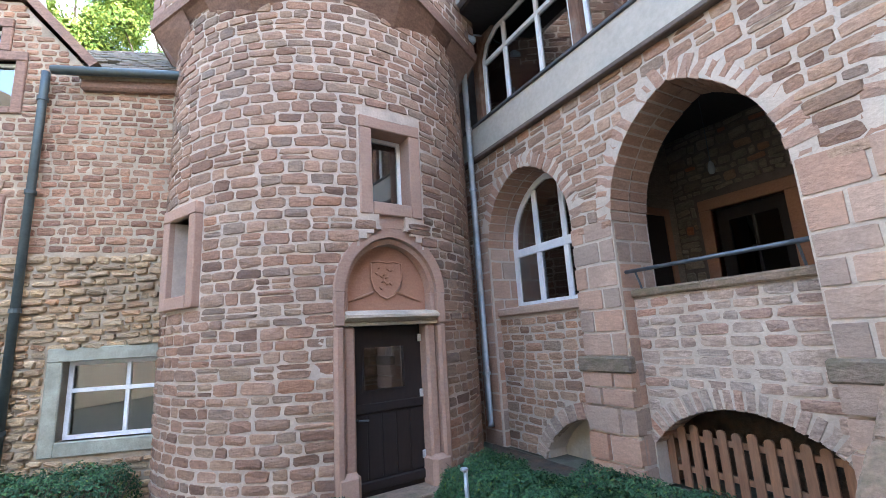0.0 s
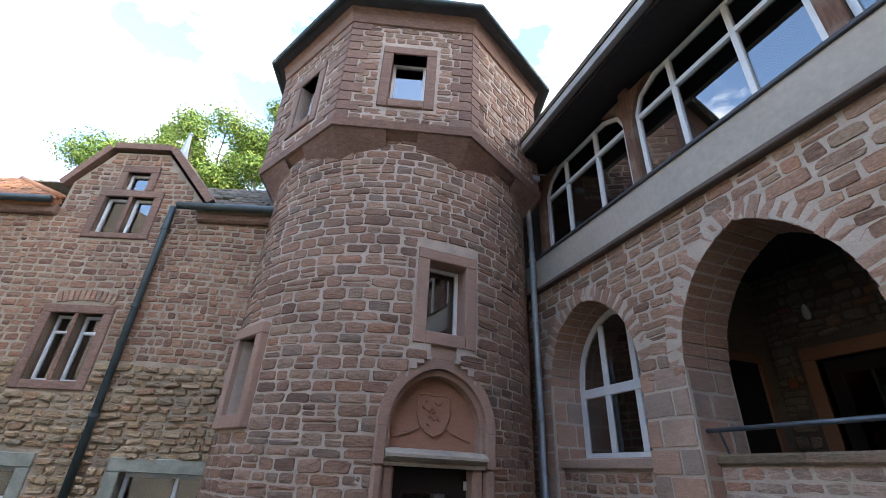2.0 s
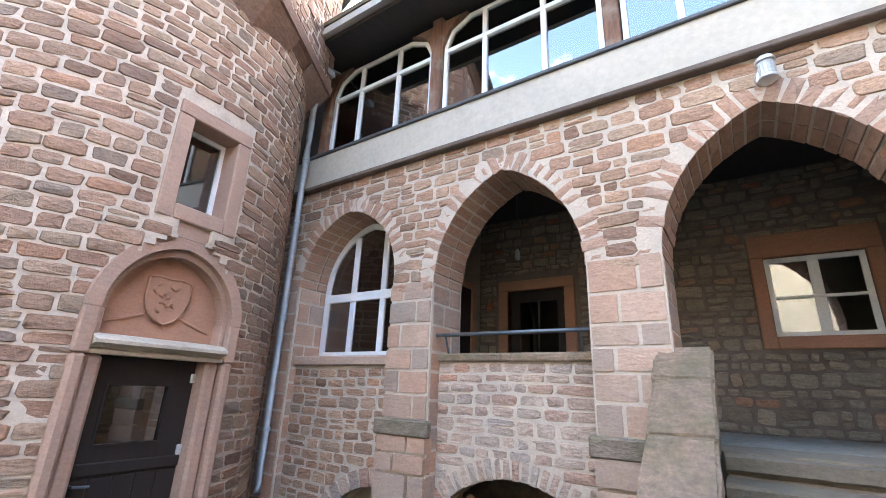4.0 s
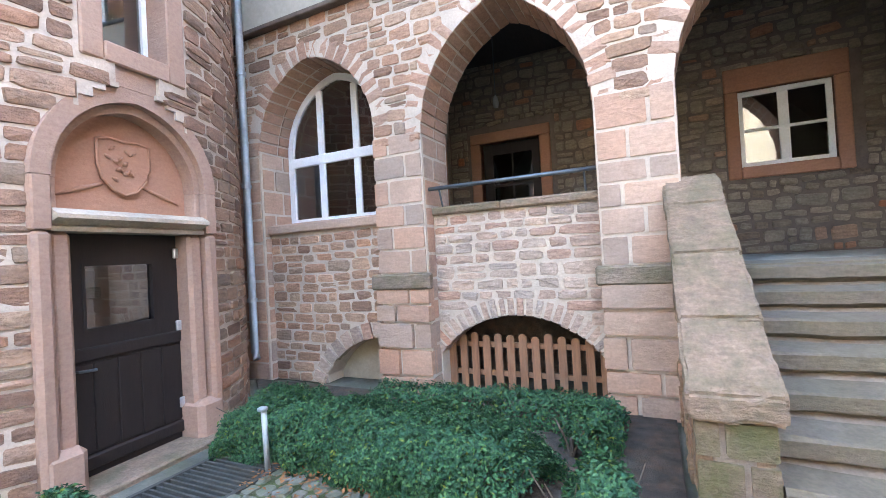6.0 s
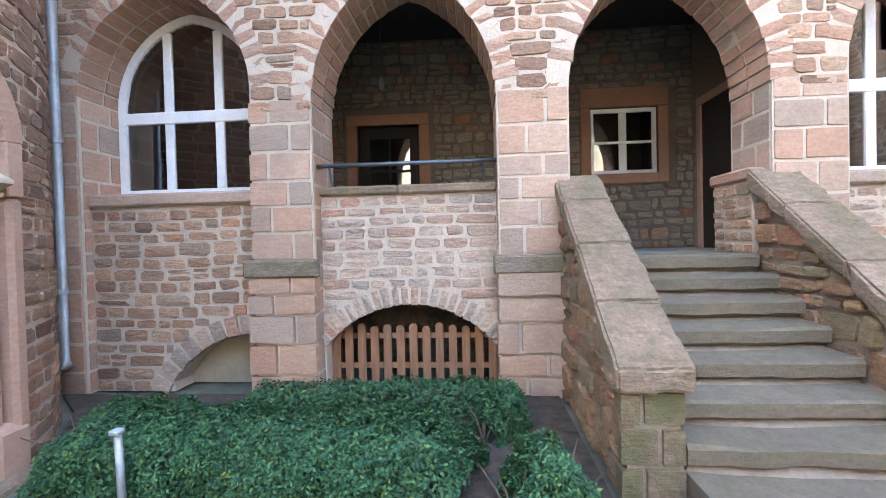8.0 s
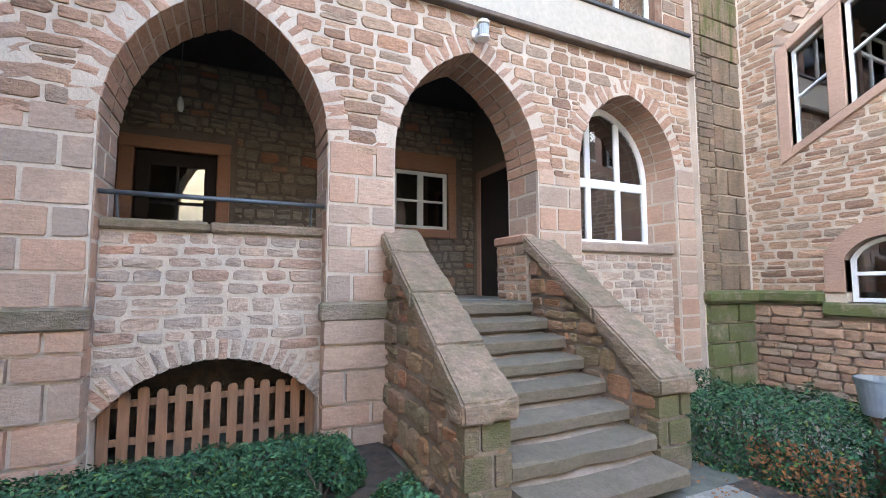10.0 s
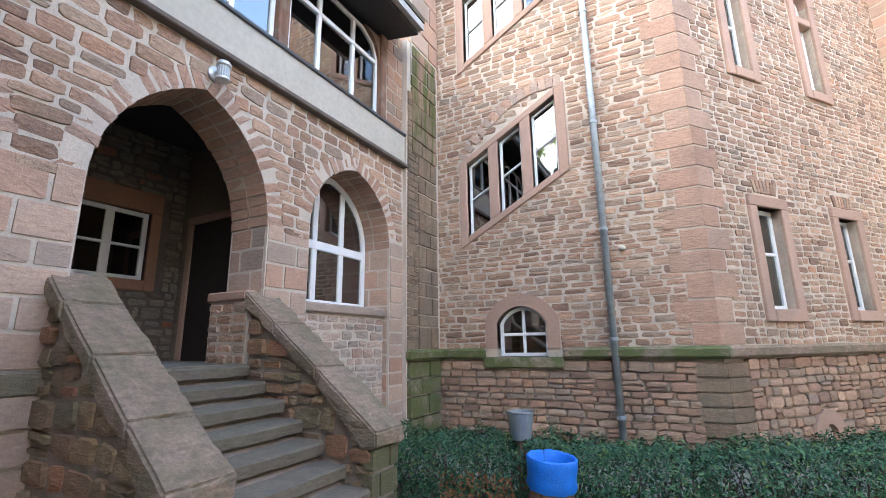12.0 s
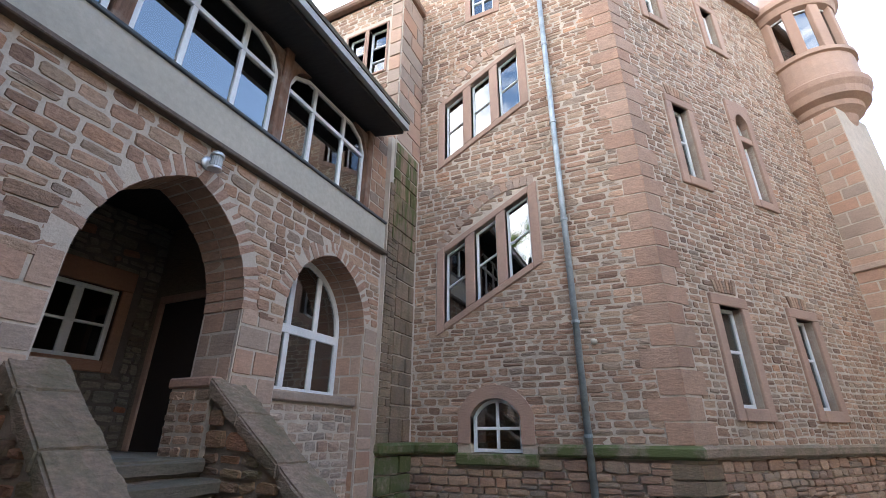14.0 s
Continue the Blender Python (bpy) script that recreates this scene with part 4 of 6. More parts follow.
# ---- plaster band and gallery ----
band = wall("wall_gallery_band", ARCADE, [(-7.5, CORNICE), (2.86, CORNICE), (2.86, 5.24), (-7.5, 5.24)], -0.4, 0.05, M_PLASTER, label="cream rendered parapet band below the gallery windows")
tagged(part("trim", block(ARCADE.P, -7.5, 2.9, CORNICE - 0.045, CORNICE + 0.02, -0.02, 0.11, 0.012), M_DRIP), "dark sandstone drip moulding under the rendered band", "moulding", kind="structure")
tagged(part("trim", block(ARCADE.P, -7.5, 2.86, 5.24, 5.29, -0.3, 0.085, 0.008), M_SLATE), "dark metal sill strip of the gallery", "sill", kind="structure")
POSTS = [-6.72, -4.434, -2.02, 0.09, 2.30]
GTOP = 6.92
for i, u in enumerate(POSTS):
    po = thing("timber_post", ARCADE.P(u, 5.29, -0.1), "weathered brown timber post with curved braces in the gallery", "post", "gallery posts")
    shaft = part("shaft", block(ARCADE.P, u - 0.085, u + 0.085, 5.29, GTOP + 0.1, -0.2, -0.02, 0.012), M_TIMBER, po)
    for s in (-1, 1):
        if (s < 0 and i == 0) or (s > 0 and i == len(POSTS) - 1):
            continue
        n = 8
        o = [(u + s * (0.085 + 0.42 * (1 - math.cos(t))), GTOP - 0.62 + 0.62 * math.sin(t)) for t in [math.pi / 2 * k / n for k in range(n + 1)]]
        loop = o + [(u + s * 0.085, GTOP)]
        part("brace", slab(bmesh.new(), ARCADE.P, loop, -0.17, -0.05), M_TIMBER, shaft, "curved brace")
for ua, ub in zip(POSTS, POSTS[1:]):
    a, b = ua + 0.10, ub - 0.10
    cut = 0.42
    w = thing(fresh("window"), ARCADE.P((a + b) / 2, 5.29, -0.1), "wide white gallery window with chamfered top corners and six panes", "window", "gallery windows", "structure")
    top = GTOP - 0.02
    outer = [(a, 5.30), (b, 5.30), (b, top - cut), (b - 0.12, top - 0.16), (b - 0.42, top), (a + 0.42, top), (a + 0.12, top - 0.16), (a, top - cut)]
    f = 0.06
    inner = [(a + f, 5.30 + f), (b - f, 5.30 + f), (b - f, top - cut), (b - 0.16, top - 0.2), (b - 0.44, top - f), (a + 0.44, top - f), (a + 0.16, top - 0.2), (a + f, top - cut)]
    fr = part("window_frame", slab(bmesh.new(), ARCADE.P, outer, -0.16, -0.10, [inner]), M_WHITE, w)
    for e in (a + (b - a) * 0.30, a + (b - a) * 0.68):
        part("mullion", block(ARCADE.P, e - 0.035, e + 0.035, 5.30 + f, top - f, -0.155, -0.095, 0.006), M_WHITE, w)
    part("transom", block(ARCADE.P, a + f, b - f, 6.36, 6.43, -0.157, -0.09, 0.006), M_WHITE, w)
    es = [a + f, a + (b - a) * 0.30, a + (b - a) * 0.68, b - f]
    for p, q in zip(es, es[1:]):
        part("pane", slab(bmesh.new(), ARCADE.P, [(p, 5.36), (q, 5.36), (q, 6.37), (p, 6.37)], -0.134, -0.13), M_GLASS, fr).visible_shadow = False
        lo = [(p, 6.42), (q, 6.42)] + ([(q, top - cut), (q - 0.1, top - 0.2), (q - 0.38, top - f)] if q > b - 0.1 else [(q, top - f)])
        lo += [(p + 0.38, top - f), (p + 0.1, top - 0.2), (p, top - cut)] if p < a + 0.1 else [(p, top - f)]
        part("pane", slab(bmesh.new(), ARCADE.P, lo, -0.134, -0.13), M_GLASS, fr).visible_shadow = False
roof = thing("gallery_roof", (1.5, 2, GTOP), "dark gallery roof with boarded eaves and a pale metal edge", "roof", kind="structure")
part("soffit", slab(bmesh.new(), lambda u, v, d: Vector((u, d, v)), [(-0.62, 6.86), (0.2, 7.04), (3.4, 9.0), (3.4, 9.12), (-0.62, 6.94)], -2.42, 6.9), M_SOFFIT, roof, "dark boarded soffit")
part("roof_edge", slab(bmesh.new(), lambda u, v, d: Vector((u, d, v)), [(-0.74, 6.90), (-0.63, 6.93), (3.4, 9.125), (3.4, 9.2), (-0.74, 7.03)], -2.42, 6.9), M_LEAD, roof, "pale grey roof edge")
part("roof_cover", slab(bmesh.new(), lambda u, v, d: Vector((u, d, v)), [(-0.76, 7.035), (3.4, 9.205), (3.4, 9.3), (-0.76, 7.12)], -2.42, 6.9), M_TILE, roof, "brown roof covering")
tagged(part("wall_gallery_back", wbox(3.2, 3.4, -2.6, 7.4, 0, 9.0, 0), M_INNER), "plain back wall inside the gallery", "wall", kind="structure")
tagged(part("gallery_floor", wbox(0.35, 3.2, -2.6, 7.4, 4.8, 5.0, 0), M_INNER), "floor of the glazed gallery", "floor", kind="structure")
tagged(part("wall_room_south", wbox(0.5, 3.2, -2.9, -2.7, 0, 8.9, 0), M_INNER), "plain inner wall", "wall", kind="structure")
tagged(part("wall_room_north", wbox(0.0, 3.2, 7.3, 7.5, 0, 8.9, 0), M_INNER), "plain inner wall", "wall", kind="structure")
gp_ = wall("wall_gallery_pier", ARCADE, [(2.39, 5.29), (2.88, 5.29), (2.88, 7.3), (2.39, 7.3)], -0.5, -0.03, M_SMORTAR, label="sandstone pier at the end of the gallery")
lay(gp_, ashlar(Plane((0.03, 0), (0, -1)), 2.39, 2.88, 5.29, 7.3, h=(0.2, 0.34), seed=44), M_STONE, "ashlar", "ashlar_block", 20)

# ---- round stair tower ----
def ang_u(deg):
    return radians(deg + 90) * TR


def drum_shell(name, holes, z1, label):
    """The tower's round shell with openings given as (angle from, angle to, z from, z to)."""
    angs = sorted({*range(-270, 91, 6), *[a for h in holes for a in h[:2]]})
    zs = sorted({-0.1, z1, *[z for h in holes for z in h[2:]]})
    bm = bmesh.new()
    vs = {}

    def vert(i, j, k):
        i %= len(angs) - 1
        if (i, j, k) not in vs:
            r = TR - 0.5 * k
            vs[i, j, k] = bm.verts.new((TC[0] + r * math.cos(radians(angs[i])), TC[1] + r * math.sin(radians(angs[i])), zs[j]))
        return vs[i, j, k]
    n, m = len(angs) - 1, len(zs) - 1
    solid = [[not any(h[0] <= (angs[i] + angs[i + 1]) / 2 <= h[1] and h[2] <= (zs[j] + zs[j + 1]) / 2 <= h[3] for h in holes) for j in range(m)] for i in range(n)]
    for i in range(n):
        for j in range(m):
            if not solid[i][j]:
                continue
            bm.faces.new((vert(i, j, 0), vert(i + 1, j, 0), vert(i + 1, j + 1, 0), vert(i, j + 1, 0)))
            bm.faces.new((vert(i, j, 1), vert(i, j + 1, 1), vert(i + 1, j + 1, 1), vert(i + 1, j, 1)))
            if not solid[(i + 1) % n][j]:
                bm.faces.new((vert(i + 1, j, 0), vert(i + 1, j, 1), vert(i + 1, j + 1, 1), vert(i + 1, j + 1, 0)))
            if not solid[i - 1][j]:
                bm.faces.new((vert(i, j, 0), vert(i, j + 1, 0), vert(i, j + 1, 1), vert(i, j, 1)))
            if j + 1 == m or not solid[i][j + 1]:
                bm.faces.new((vert(i, j + 1, 0), vert(i + 1, j + 1, 0), vert(i + 1, j + 1, 1), vert(i, j + 1, 1)))
            if j == 0 or not solid[i][j - 1]:
                bm.faces.new((vert(i, j, 0), vert(i, j, 1), vert(i + 1, j, 1), vert(i + 1, j, 0)))
    return tagged(part(name, bm, M_TMORTAR), label, "wall", kind="structure")


tower_holes = [(-86 - 17.6, -86 + 17.6, -0.1, 2.25)]
levels = [2.25, 2.4, 2.55, 2.68, 2.78, 2.87, 2.94, 2.99, 3.03]
for z0, z1 in zip(levels, levels[1:]):
    half = math.degrees(arch_half(0.70, 2.25, 0.82, z1) / TR)
    tower_holes.append((-86 - half, -86 + half, z0, z1))
tower_holes += [(-86 - 4.4, -86 + 4.4, 3.03, 3.19), (-85.6 - 10, -85.6 + 10, 3.192, 4.41), (-160, -148, 2.33, 3.28)]
tower = drum_shell("wall_tower", tower_holes, 6.2, "round stair tower of coursed red sandstone with pale joints")
DPL = Drum(TC, TR - 0.13).plane(radians(4) * (TR - 0.13))
W1 = Drum(TC, TR - 0.06).plane(radians(4.4) * (TR - 0.06))
W2 = DRUM.plane(ang_u(-154))
dcut = lambda v: (ang_u(-86) - 0.70, ang_u(-86) + 0.70) if v < 2.25 else ((lambda h: (ang_u(-86) - h, ang_u(-86) + h) if h else None)(arch_half(0.70, 2.25, 0.82, v)) if v < 3.05 else None)
tcuts = [dcut, rect_cut(ang_u(-85.6) - 0.44, ang_u(-85.6) + 0.44, 3.16, 4.5), rect_cut(ang_u(-154) - 0.4, ang_u(-154) + 0.4, 2.2, 3.48), rect_cut(ang_u(-86) - 0.2, ang_u(-86) + 0.2, 2.9, 3.2)]
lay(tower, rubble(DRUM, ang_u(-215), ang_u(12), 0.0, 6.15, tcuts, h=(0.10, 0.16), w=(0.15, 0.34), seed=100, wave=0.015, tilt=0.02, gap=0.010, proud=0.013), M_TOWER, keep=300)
window(W1, -0.26, 0.26, 3.33, 4.27, d=-0.2, cols=(), rows=(), fw=0.045, label="small white framed window in a sandstone surround on the round tower", surround=0.16, smat=M_SURROUND, deep=0.36, proud=0.05)
window(W2, -0.24, 0.24, 2.33, 3.28, d=-0.2, cols=(), rows=(), fw=0.045, label="narrow tower window in a sandstone surround", surround=0.15, smat=M_SURROUND, deep=0.36, proud=0.06)

# portal
portal = thing("door_portal", DPL.P(0, 0, 0), "pink sandstone portal with a pointed arch, carved tympanum and heavy lintel", "door surround", kind="structure")
for k, (t_in, t_out, dd, r_in, r_out) in enumerate(((0.545, 0.60, 0.02, 0.59, 0.66), (0.603, 0.72, 0.085, 0.665, 0.82))):
    for s in (-1, 1):
        a_, b_ = (0.46, 0.60) if k == 0 else (t_in, t_out)
        part("jamb", block(DPL.P, min(s * a_, s * b_), max(s * a_, s * b_), 0.0, 1.87, -0.4, dd, 0.03), M_SURROUND, portal)
        part("jamb", block(DPL.P, min(s * t_in, s * t_out), max(s * t_in, s * t_out), 1.873, 2.25, -0.4, dd, 0.01), M_SURROUND, portal)
    o = arch_points(0, t_out, 2.25, r_out)
    i_ = arch_points(0, t_in, 2.25, r_in)
    part("arch_moulding", slab(bmesh.new(), DPL.P, o + list(reversed(i_)), -0.3, dd), M_SURROUND, portal)
part("key_stone", block(DPL.P, -0.19, 0.19, 3.0, 3.20, -0.2, 0.088, 0.02), M_SURROUND, portal)
for s in (-1, 1):
    part("jamb_foot", block(DPL.P, min(s * 0.44, s * 0.72), max(s * 0.44, s * 0.72), -0.02, 0.36, -0.4, 0.10, 0.05), M_SURROUND, portal)
part("tympanum", slab(bmesh.new(), DPL.P, [(-0.55, 1.98), (0.55, 1.98)] + list(reversed(arch_points(0, 0.55, 2.25, 0.6))), -0.3, -0.12), M_TYMP, portal, "orange sandstone tympanum")
lint = bmesh.new()
prof = [(-0.3, 1.87), (0.05, 1.87), (0.06, 1.90), (0.03, 1.915), (0.10, 1.945), (0.13, 1.955), (0.13, 1.985), (0.05, 2.03), (-0.1, 2.05), (-0.3, 2.05)]
rows = [[lint.verts.new(DPL.P(u, v, d)) for d, v in prof] for u in (-0.60, -0.3, 0, 0.3, 0.60)]
for r0, r1 in zip(rows, rows[1:]):
    for k in range(len(prof)):
        lint.faces.new((r0[k], r0[(k + 1) % len(prof)], r1[(k + 1) % len(prof)], r1[k]))
lint.faces.new(rows[0])
lint.faces.new(rows[-1])
part("lintel", lint, M_LINTEL, portal, "pale weathered moulded lintel")
# shield relief on the tympanum
sh = bmesh.new()
shield = [(u * 0.86, 2.185 + (v - 2.09) * 0.82) for u, v in [(-0.24, 2.62), (-0.24, 2.38), (-0.20, 2.24), (-0.11, 2.14), (0, 2.09), (0.11, 2.14), (0.20, 2.24), (0.24, 2.38), (0.24, 2.62), (0.12, 2.645), (0, 2.63), (-0.12, 2.645)]]
slab(sh, DPL.P, shield, -0.13, -0.095)
part("shield", sh, M_TYMP, portal, "carved shield in low relief")
part("shield_rim", tube([DPL.P(u, v, -0.093) for u, v in shield + shield[:1]], 0.012, 6), M_TYMP, portal, smooth=True)
for k in range(13):
    u, v = rng.uniform(-0.13, 0.13), rng.uniform(2.28, 2.56)
    part("relief", tube([DPL.P(u - 0.022, v - 0.016 * (-1) ** k, -0.097), DPL.P(u, v, -0.086), DPL.P(u + 0.024, v + 0.02 * (-1) ** k, -0.097)], [0.006, rng.uniform(0.012, 0.02), 0.006], 7), M_TYMP, portal, smooth=True)
for s in (-1, 1):
    part("scroll", tube([DPL.P(s * 0.16, 2.27, -0.117), DPL.P(s * 0.32, 2.21, -0.115), DPL.P(s * 0.48, 2.15, -0.118)], [0.012, 0.02, 0.008], 8), M_TYMP, portal, smooth=True)

td, td_leaf = door_leaf(DPL, -0.46, 0.46, 0.03, 1.87, -0.150, "dark brown boarded door with a glass pane in the tower portal", [(-0.30, 0.22, 1.14, 1.62)])
for k in range(5):
    u = -0.45 + k * 0.18
    part("board", block(DPL.P, u + 0.004, u + 0.176, 0.2, 0.88, -0.153, -0.138, 0.006), M_DARKWOOD, td_leaf)
part("rail", block(DPL.P, -0.46, 0.46, 0.90, 1.0, -0.150, -0.122, 0.01), M_DARKWOOD, td_leaf, "projecting middle rail")
part("weather_bar", block(DPL.P, -0.46, 0.46, 0.08, 0.19, -0.150, -0.120, 0.015), M_DARKWOOD, td_leaf)
part("handle", tube([DPL.P(-0.40, 0.84, -0.140), DPL.P(-0.40, 0.84, -0.080), DPL.P(-0.28, 0.83, -0.080)], 0.011, 8), M_IRON, td_leaf, "door handle")
for z in (0.3, 1.0, 1.66):
    part("hinge", block(DPL.P, 0.42, 0.47, z, z + 0.09, -0.150, -0.120, 0.006), M_STEEL, td_leaf, "grey metal hinge")
part("glazing_bead", slab(bmesh.new(), DPL.P, [(-0.32, 1.12), (0.24, 1.12), (0.24, 1.64), (-0.32, 1.64)], -0.150, -0.138, [[(-0.30, 1.14), (0.22, 1.14), (0.22, 1.62), (-0.30, 1.62)]]), M_DARKWOOD, td_leaf)
tagged(part("door_step", block(DPL.P, -0.74, 0.74, -0.06, 0.03, -0.45, 0.22, 0.015), M_CAP), "pale stone threshold of the tower door", "step", kind="structure")

# octagonal top
ON = -105.7
OR = 2.4 / math.cos(radians(22.5))
occ = [(TC[0] + OR * math.cos(radians(ON - 22.5 + 45 * k)), TC[1] + OR * math.sin(radians(ON - 22.5 + 45 * k))) for k in range(8)]
OZ0, OZ1 = 6.2, 8.7


def oct_ring(r, z):
    return [Vector((TC[0] + (x - TC[0]) * r, TC[1] + (y - TC[1]) * r, z)) for x, y in occ]


oct_top = bmesh.new()
for k in range(8):
    pl = Plane(occ[k], (occ[(k + 1) % 8][0] - occ[k][0], occ[(k + 1) % 8][1] - occ[k][1]))
    L = 2 * 2.4 * math.tan(radians(22.5))
    hs = [hole(L / 2 - 0.27, L / 2 + 0.27, 6.80, 7.78)] if k in (0, 7) else []
    slab(oct_top, pl.P, [(0, OZ0), (L, OZ0), (L, OZ1), (0, OZ1)], -0.4, 0.0, hs)
tower_top = tagged(part("wall_tower_top", oct_top, M_TMORTAR), "octagonal red sandstone top storey of the stair tower", "wall", kind="structure")
st, qs = [], []
for k in (6, 7, 0, 1, 2):
    pl = Plane(occ[k], (occ[(k + 1) % 8][0] - occ[k][0], occ[(k + 1) % 8][1] - occ[k][1]))
    cu = [rect_cut(L / 2 - 0.46, L / 2 + 0.46, 6.63, 8.0)] if k in (0, 7) else []
    st += rubble(pl, 0.19, L - 0.19, 6.33, 8.45, cu, seed=120 + k, h=(0.10, 0.16), tilt=0.015)
    z, f = 6.33, k % 2
    while z < 8.4:
        h = rng.uniform(0.15, 0.2)
        wq = 0.34 if f else 0.2
        for u in (wq / 2 - 0.012, L - (0.54 - wq) / 2 + 0.012):
            qs.append(pl.matrix(u, z + h / 2, 0.025 - 0.08, (wq if u < 1 else 0.54 - wq) - 0.01, h - 0.014, 0.08))
        z += h
        f = 1 - f
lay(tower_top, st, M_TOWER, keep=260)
lay(tower_top, qs, M_DARKSURROUND, "ashlar", "quoin", 120)
for k, lab in ((0, "small square window in a sandstone surround high on the tower"), (7, "small square window in a sandstone surround high on the tower")):
    pl = Plane(occ[k], (occ[(k + 1) % 8][0] - occ[k][0], occ[(k + 1) % 8][1] - occ[k][1]))
    window(pl, L / 2 - 0.27, L / 2 + 0.27, 6.80, 7.78, d=-0.2, cols=(), rows=(), fw=0.05, label=lab, surround=0.16, smat=M_DARKSURROUND, deep=0.36)


def oct_band(name, levels, mat, label):
    bm = bmesh.new()
    rings = [[bm.verts.new(p) for p in oct_ring(r, z)] for r, z in levels]
    for a, b in zip(rings, rings[1:]):
        for k in range(8):
            bm.faces.new((a[k], a[(k + 1) % 8], b[(k + 1) % 8], b[k]))
    return tagged(part(name, bm, mat), label, "moulding", kind="structure")


oct_band("trim", [(0.9, 6.12), (1.012, 6.2), (1.02, 6.33), (1.0, 6.335)], M_DARKSURROUND, "sandstone string course at the foot of the octagon")
oct_band("trim", [(1.0, 8.42), (1.015, 8.44), (1.03, 8.6), (1.05, 8.72), (0.95, 8.72)], M_DARKSURROUND, "moulded sandstone eaves course of the octagon")
# squinch corbels from round to octagon
corb = bmesh.new()
for k in range(8):
    ang = radians(ON - 22.5 + 45 * k)
    tip = Vector((TC[0] + OR * 1.0 * math.cos(ang), TC[1] + OR * 1.0 * math.sin(ang), 6.2))
    foot = Vector((TC[0] + (TR - 0.05) * math.cos(ang), TC[1] + (TR - 0.05) * math.sin(ang), 5.72))
    left = Vector((TC[0] + (TR + 0.02) * math.cos(ang - radians(17)), TC[1] + (TR + 0.02) * math.sin(ang - radians(17)), 6.0))
    right = Vector((TC[0] + (TR + 0.02) * math.cos(ang + radians(17)), TC[1] + (TR + 0.02) * math.sin(ang + radians(17)), 6.0))
    lt = Vector((TC[0] + 2.42 * math.cos(ang - radians(17)), TC[1] + 2.42 * math.sin(ang - radians(17)), 6.2))
    rt = Vector((TC[0] + 2.42 * math.cos(ang + radians(17)), TC[1] + 2.42 * math.sin(ang + radians(17)), 6.2))
    a, b, c_, d_, e_, f_ = [corb.verts.new(p) for p in (tip, foot, left, right, lt, rt)]
    corb.faces.new((a, c_, b))
    corb.faces.new((a, b, d_))
    corb.faces.new((a, e_, c_))
    corb.faces.new((a, d_, f_))
tagged(part("trim", corb, M_DARKSURROUND), "corbelled sandstone squinches under the octagon", "corbel", kind="structure")
oct_band("trim", [(0.9, 6.21), (0.99, 6.19), (0.952, 6.10), (0.86, 6.0)], M_DARKSURROUND, "sandstone underside of the octagon")
rf = bmesh.new()
lo, hi = [rf.verts.new(p) for p in oct_ring(1.10, 8.74)], rf.verts.new((TC[0], TC[1], 12.6))
inn = [rf.verts.new(p) for p in oct_ring(0.95, 8.71)]
for k in range(8):
    rf.faces.new((lo[k], lo[(k + 1) % 8], hi))
    rf.faces.new((lo[(k + 1) % 8], lo[k], inn[k], inn[(k + 1) % 8]))
rf.faces.new(inn)
troof = tagged(part("tower_roof", rf, M_SLATE), "dark slate octagonal spire roof of the tower", "roof", kind="structure")
part("gutter", tube([*oct_ring(1.12, 8.76), oct_ring(1.12, 8.76)[0]], 0.06, 8), M_DARKZINC, troof, "dark gutter along the octagon", True)

# ---- downpipes ----
def downpipe(points, r, mat, label, rings=()):
    p = thing("downpipe", points[-1], label, "downpipe")
    pipe = part("pipe", tube(points, r, 12), mat, p, smooth=True)
    for q, n in rings:
        part("bracket", tube([Vector(q) - Vector((0, 0, 0.025)), Vector(q) + Vector((0, 0, 0.025))], r + 0.014, 12), mat, pipe)
    return p


downpipe([(-0.42, 6.42, 6.95), (-0.42, 6.42, 6.2), (-0.40, 6.50, 6.0), (-0.2, 6.78, 5.55), (-0.17, 6.82, 5.35), (-0.17, 6.82, 0.42), (-0.2, 6.76, 0.34)], 0.05, M_ZINC, "grey zinc downpipe in the corner of tower and arcade", [((-0.17, 6.82, z), 0) for z in (1.1, 2.6, 4.1, 5.2)])
dn = NORTH.P(0.22, 0, 0.10)
downpipe([(dn.x, dn.y, 5.5), (dn.x, dn.y, 5.25), (dn.x, dn.y, 0.1)], 0.05, M_DARKZINC, "dark grey downpipe on the rubble house wall", [((dn.x, dn.y, z), 0) for z in (0.9, 2.3, 3.8, 5.1)])
downpipe([(-3.19, -3.96, 14.0), (-3.19, -3.96, 0.1)], 0.055, M_ZINC, "long zinc downpipe on the south building", [((-3.19, -3.96, z), 0) for z in (0.4, 1.55, 3.3, 5.2, 7.4, 9.5)])

# ---- north house ----
nh = [hole(-1.01, -0.66, 2.72, 3.67), hole(-0.60, -0.25, 2.72, 3.67), hole(0.74, 2.08, 0.74, 1.66), hole(-1.95, -0.55, 0.74, 1.66), hole(-1.0, -0.62, 5.02, 5.70), hole(-0.55, -0.2, 5.02, 5.70), hole(-0.8, -0.42, 5.84, 6.2)]
northw = wall("wall_north", NORTH, [(-8, 0), (4.2, 0), (4.2, 5.45), (0.62, 5.45), (0.62, 5.66), (-0.25, 6.62), (-1.15, 6.62), (-1.66, 5.95), (-1.66, 5.45), (-8, 5.45)], -0.4, 0.0, M_BMORTAR, nh, "brown and red rubble house wall with a gabled dormer")
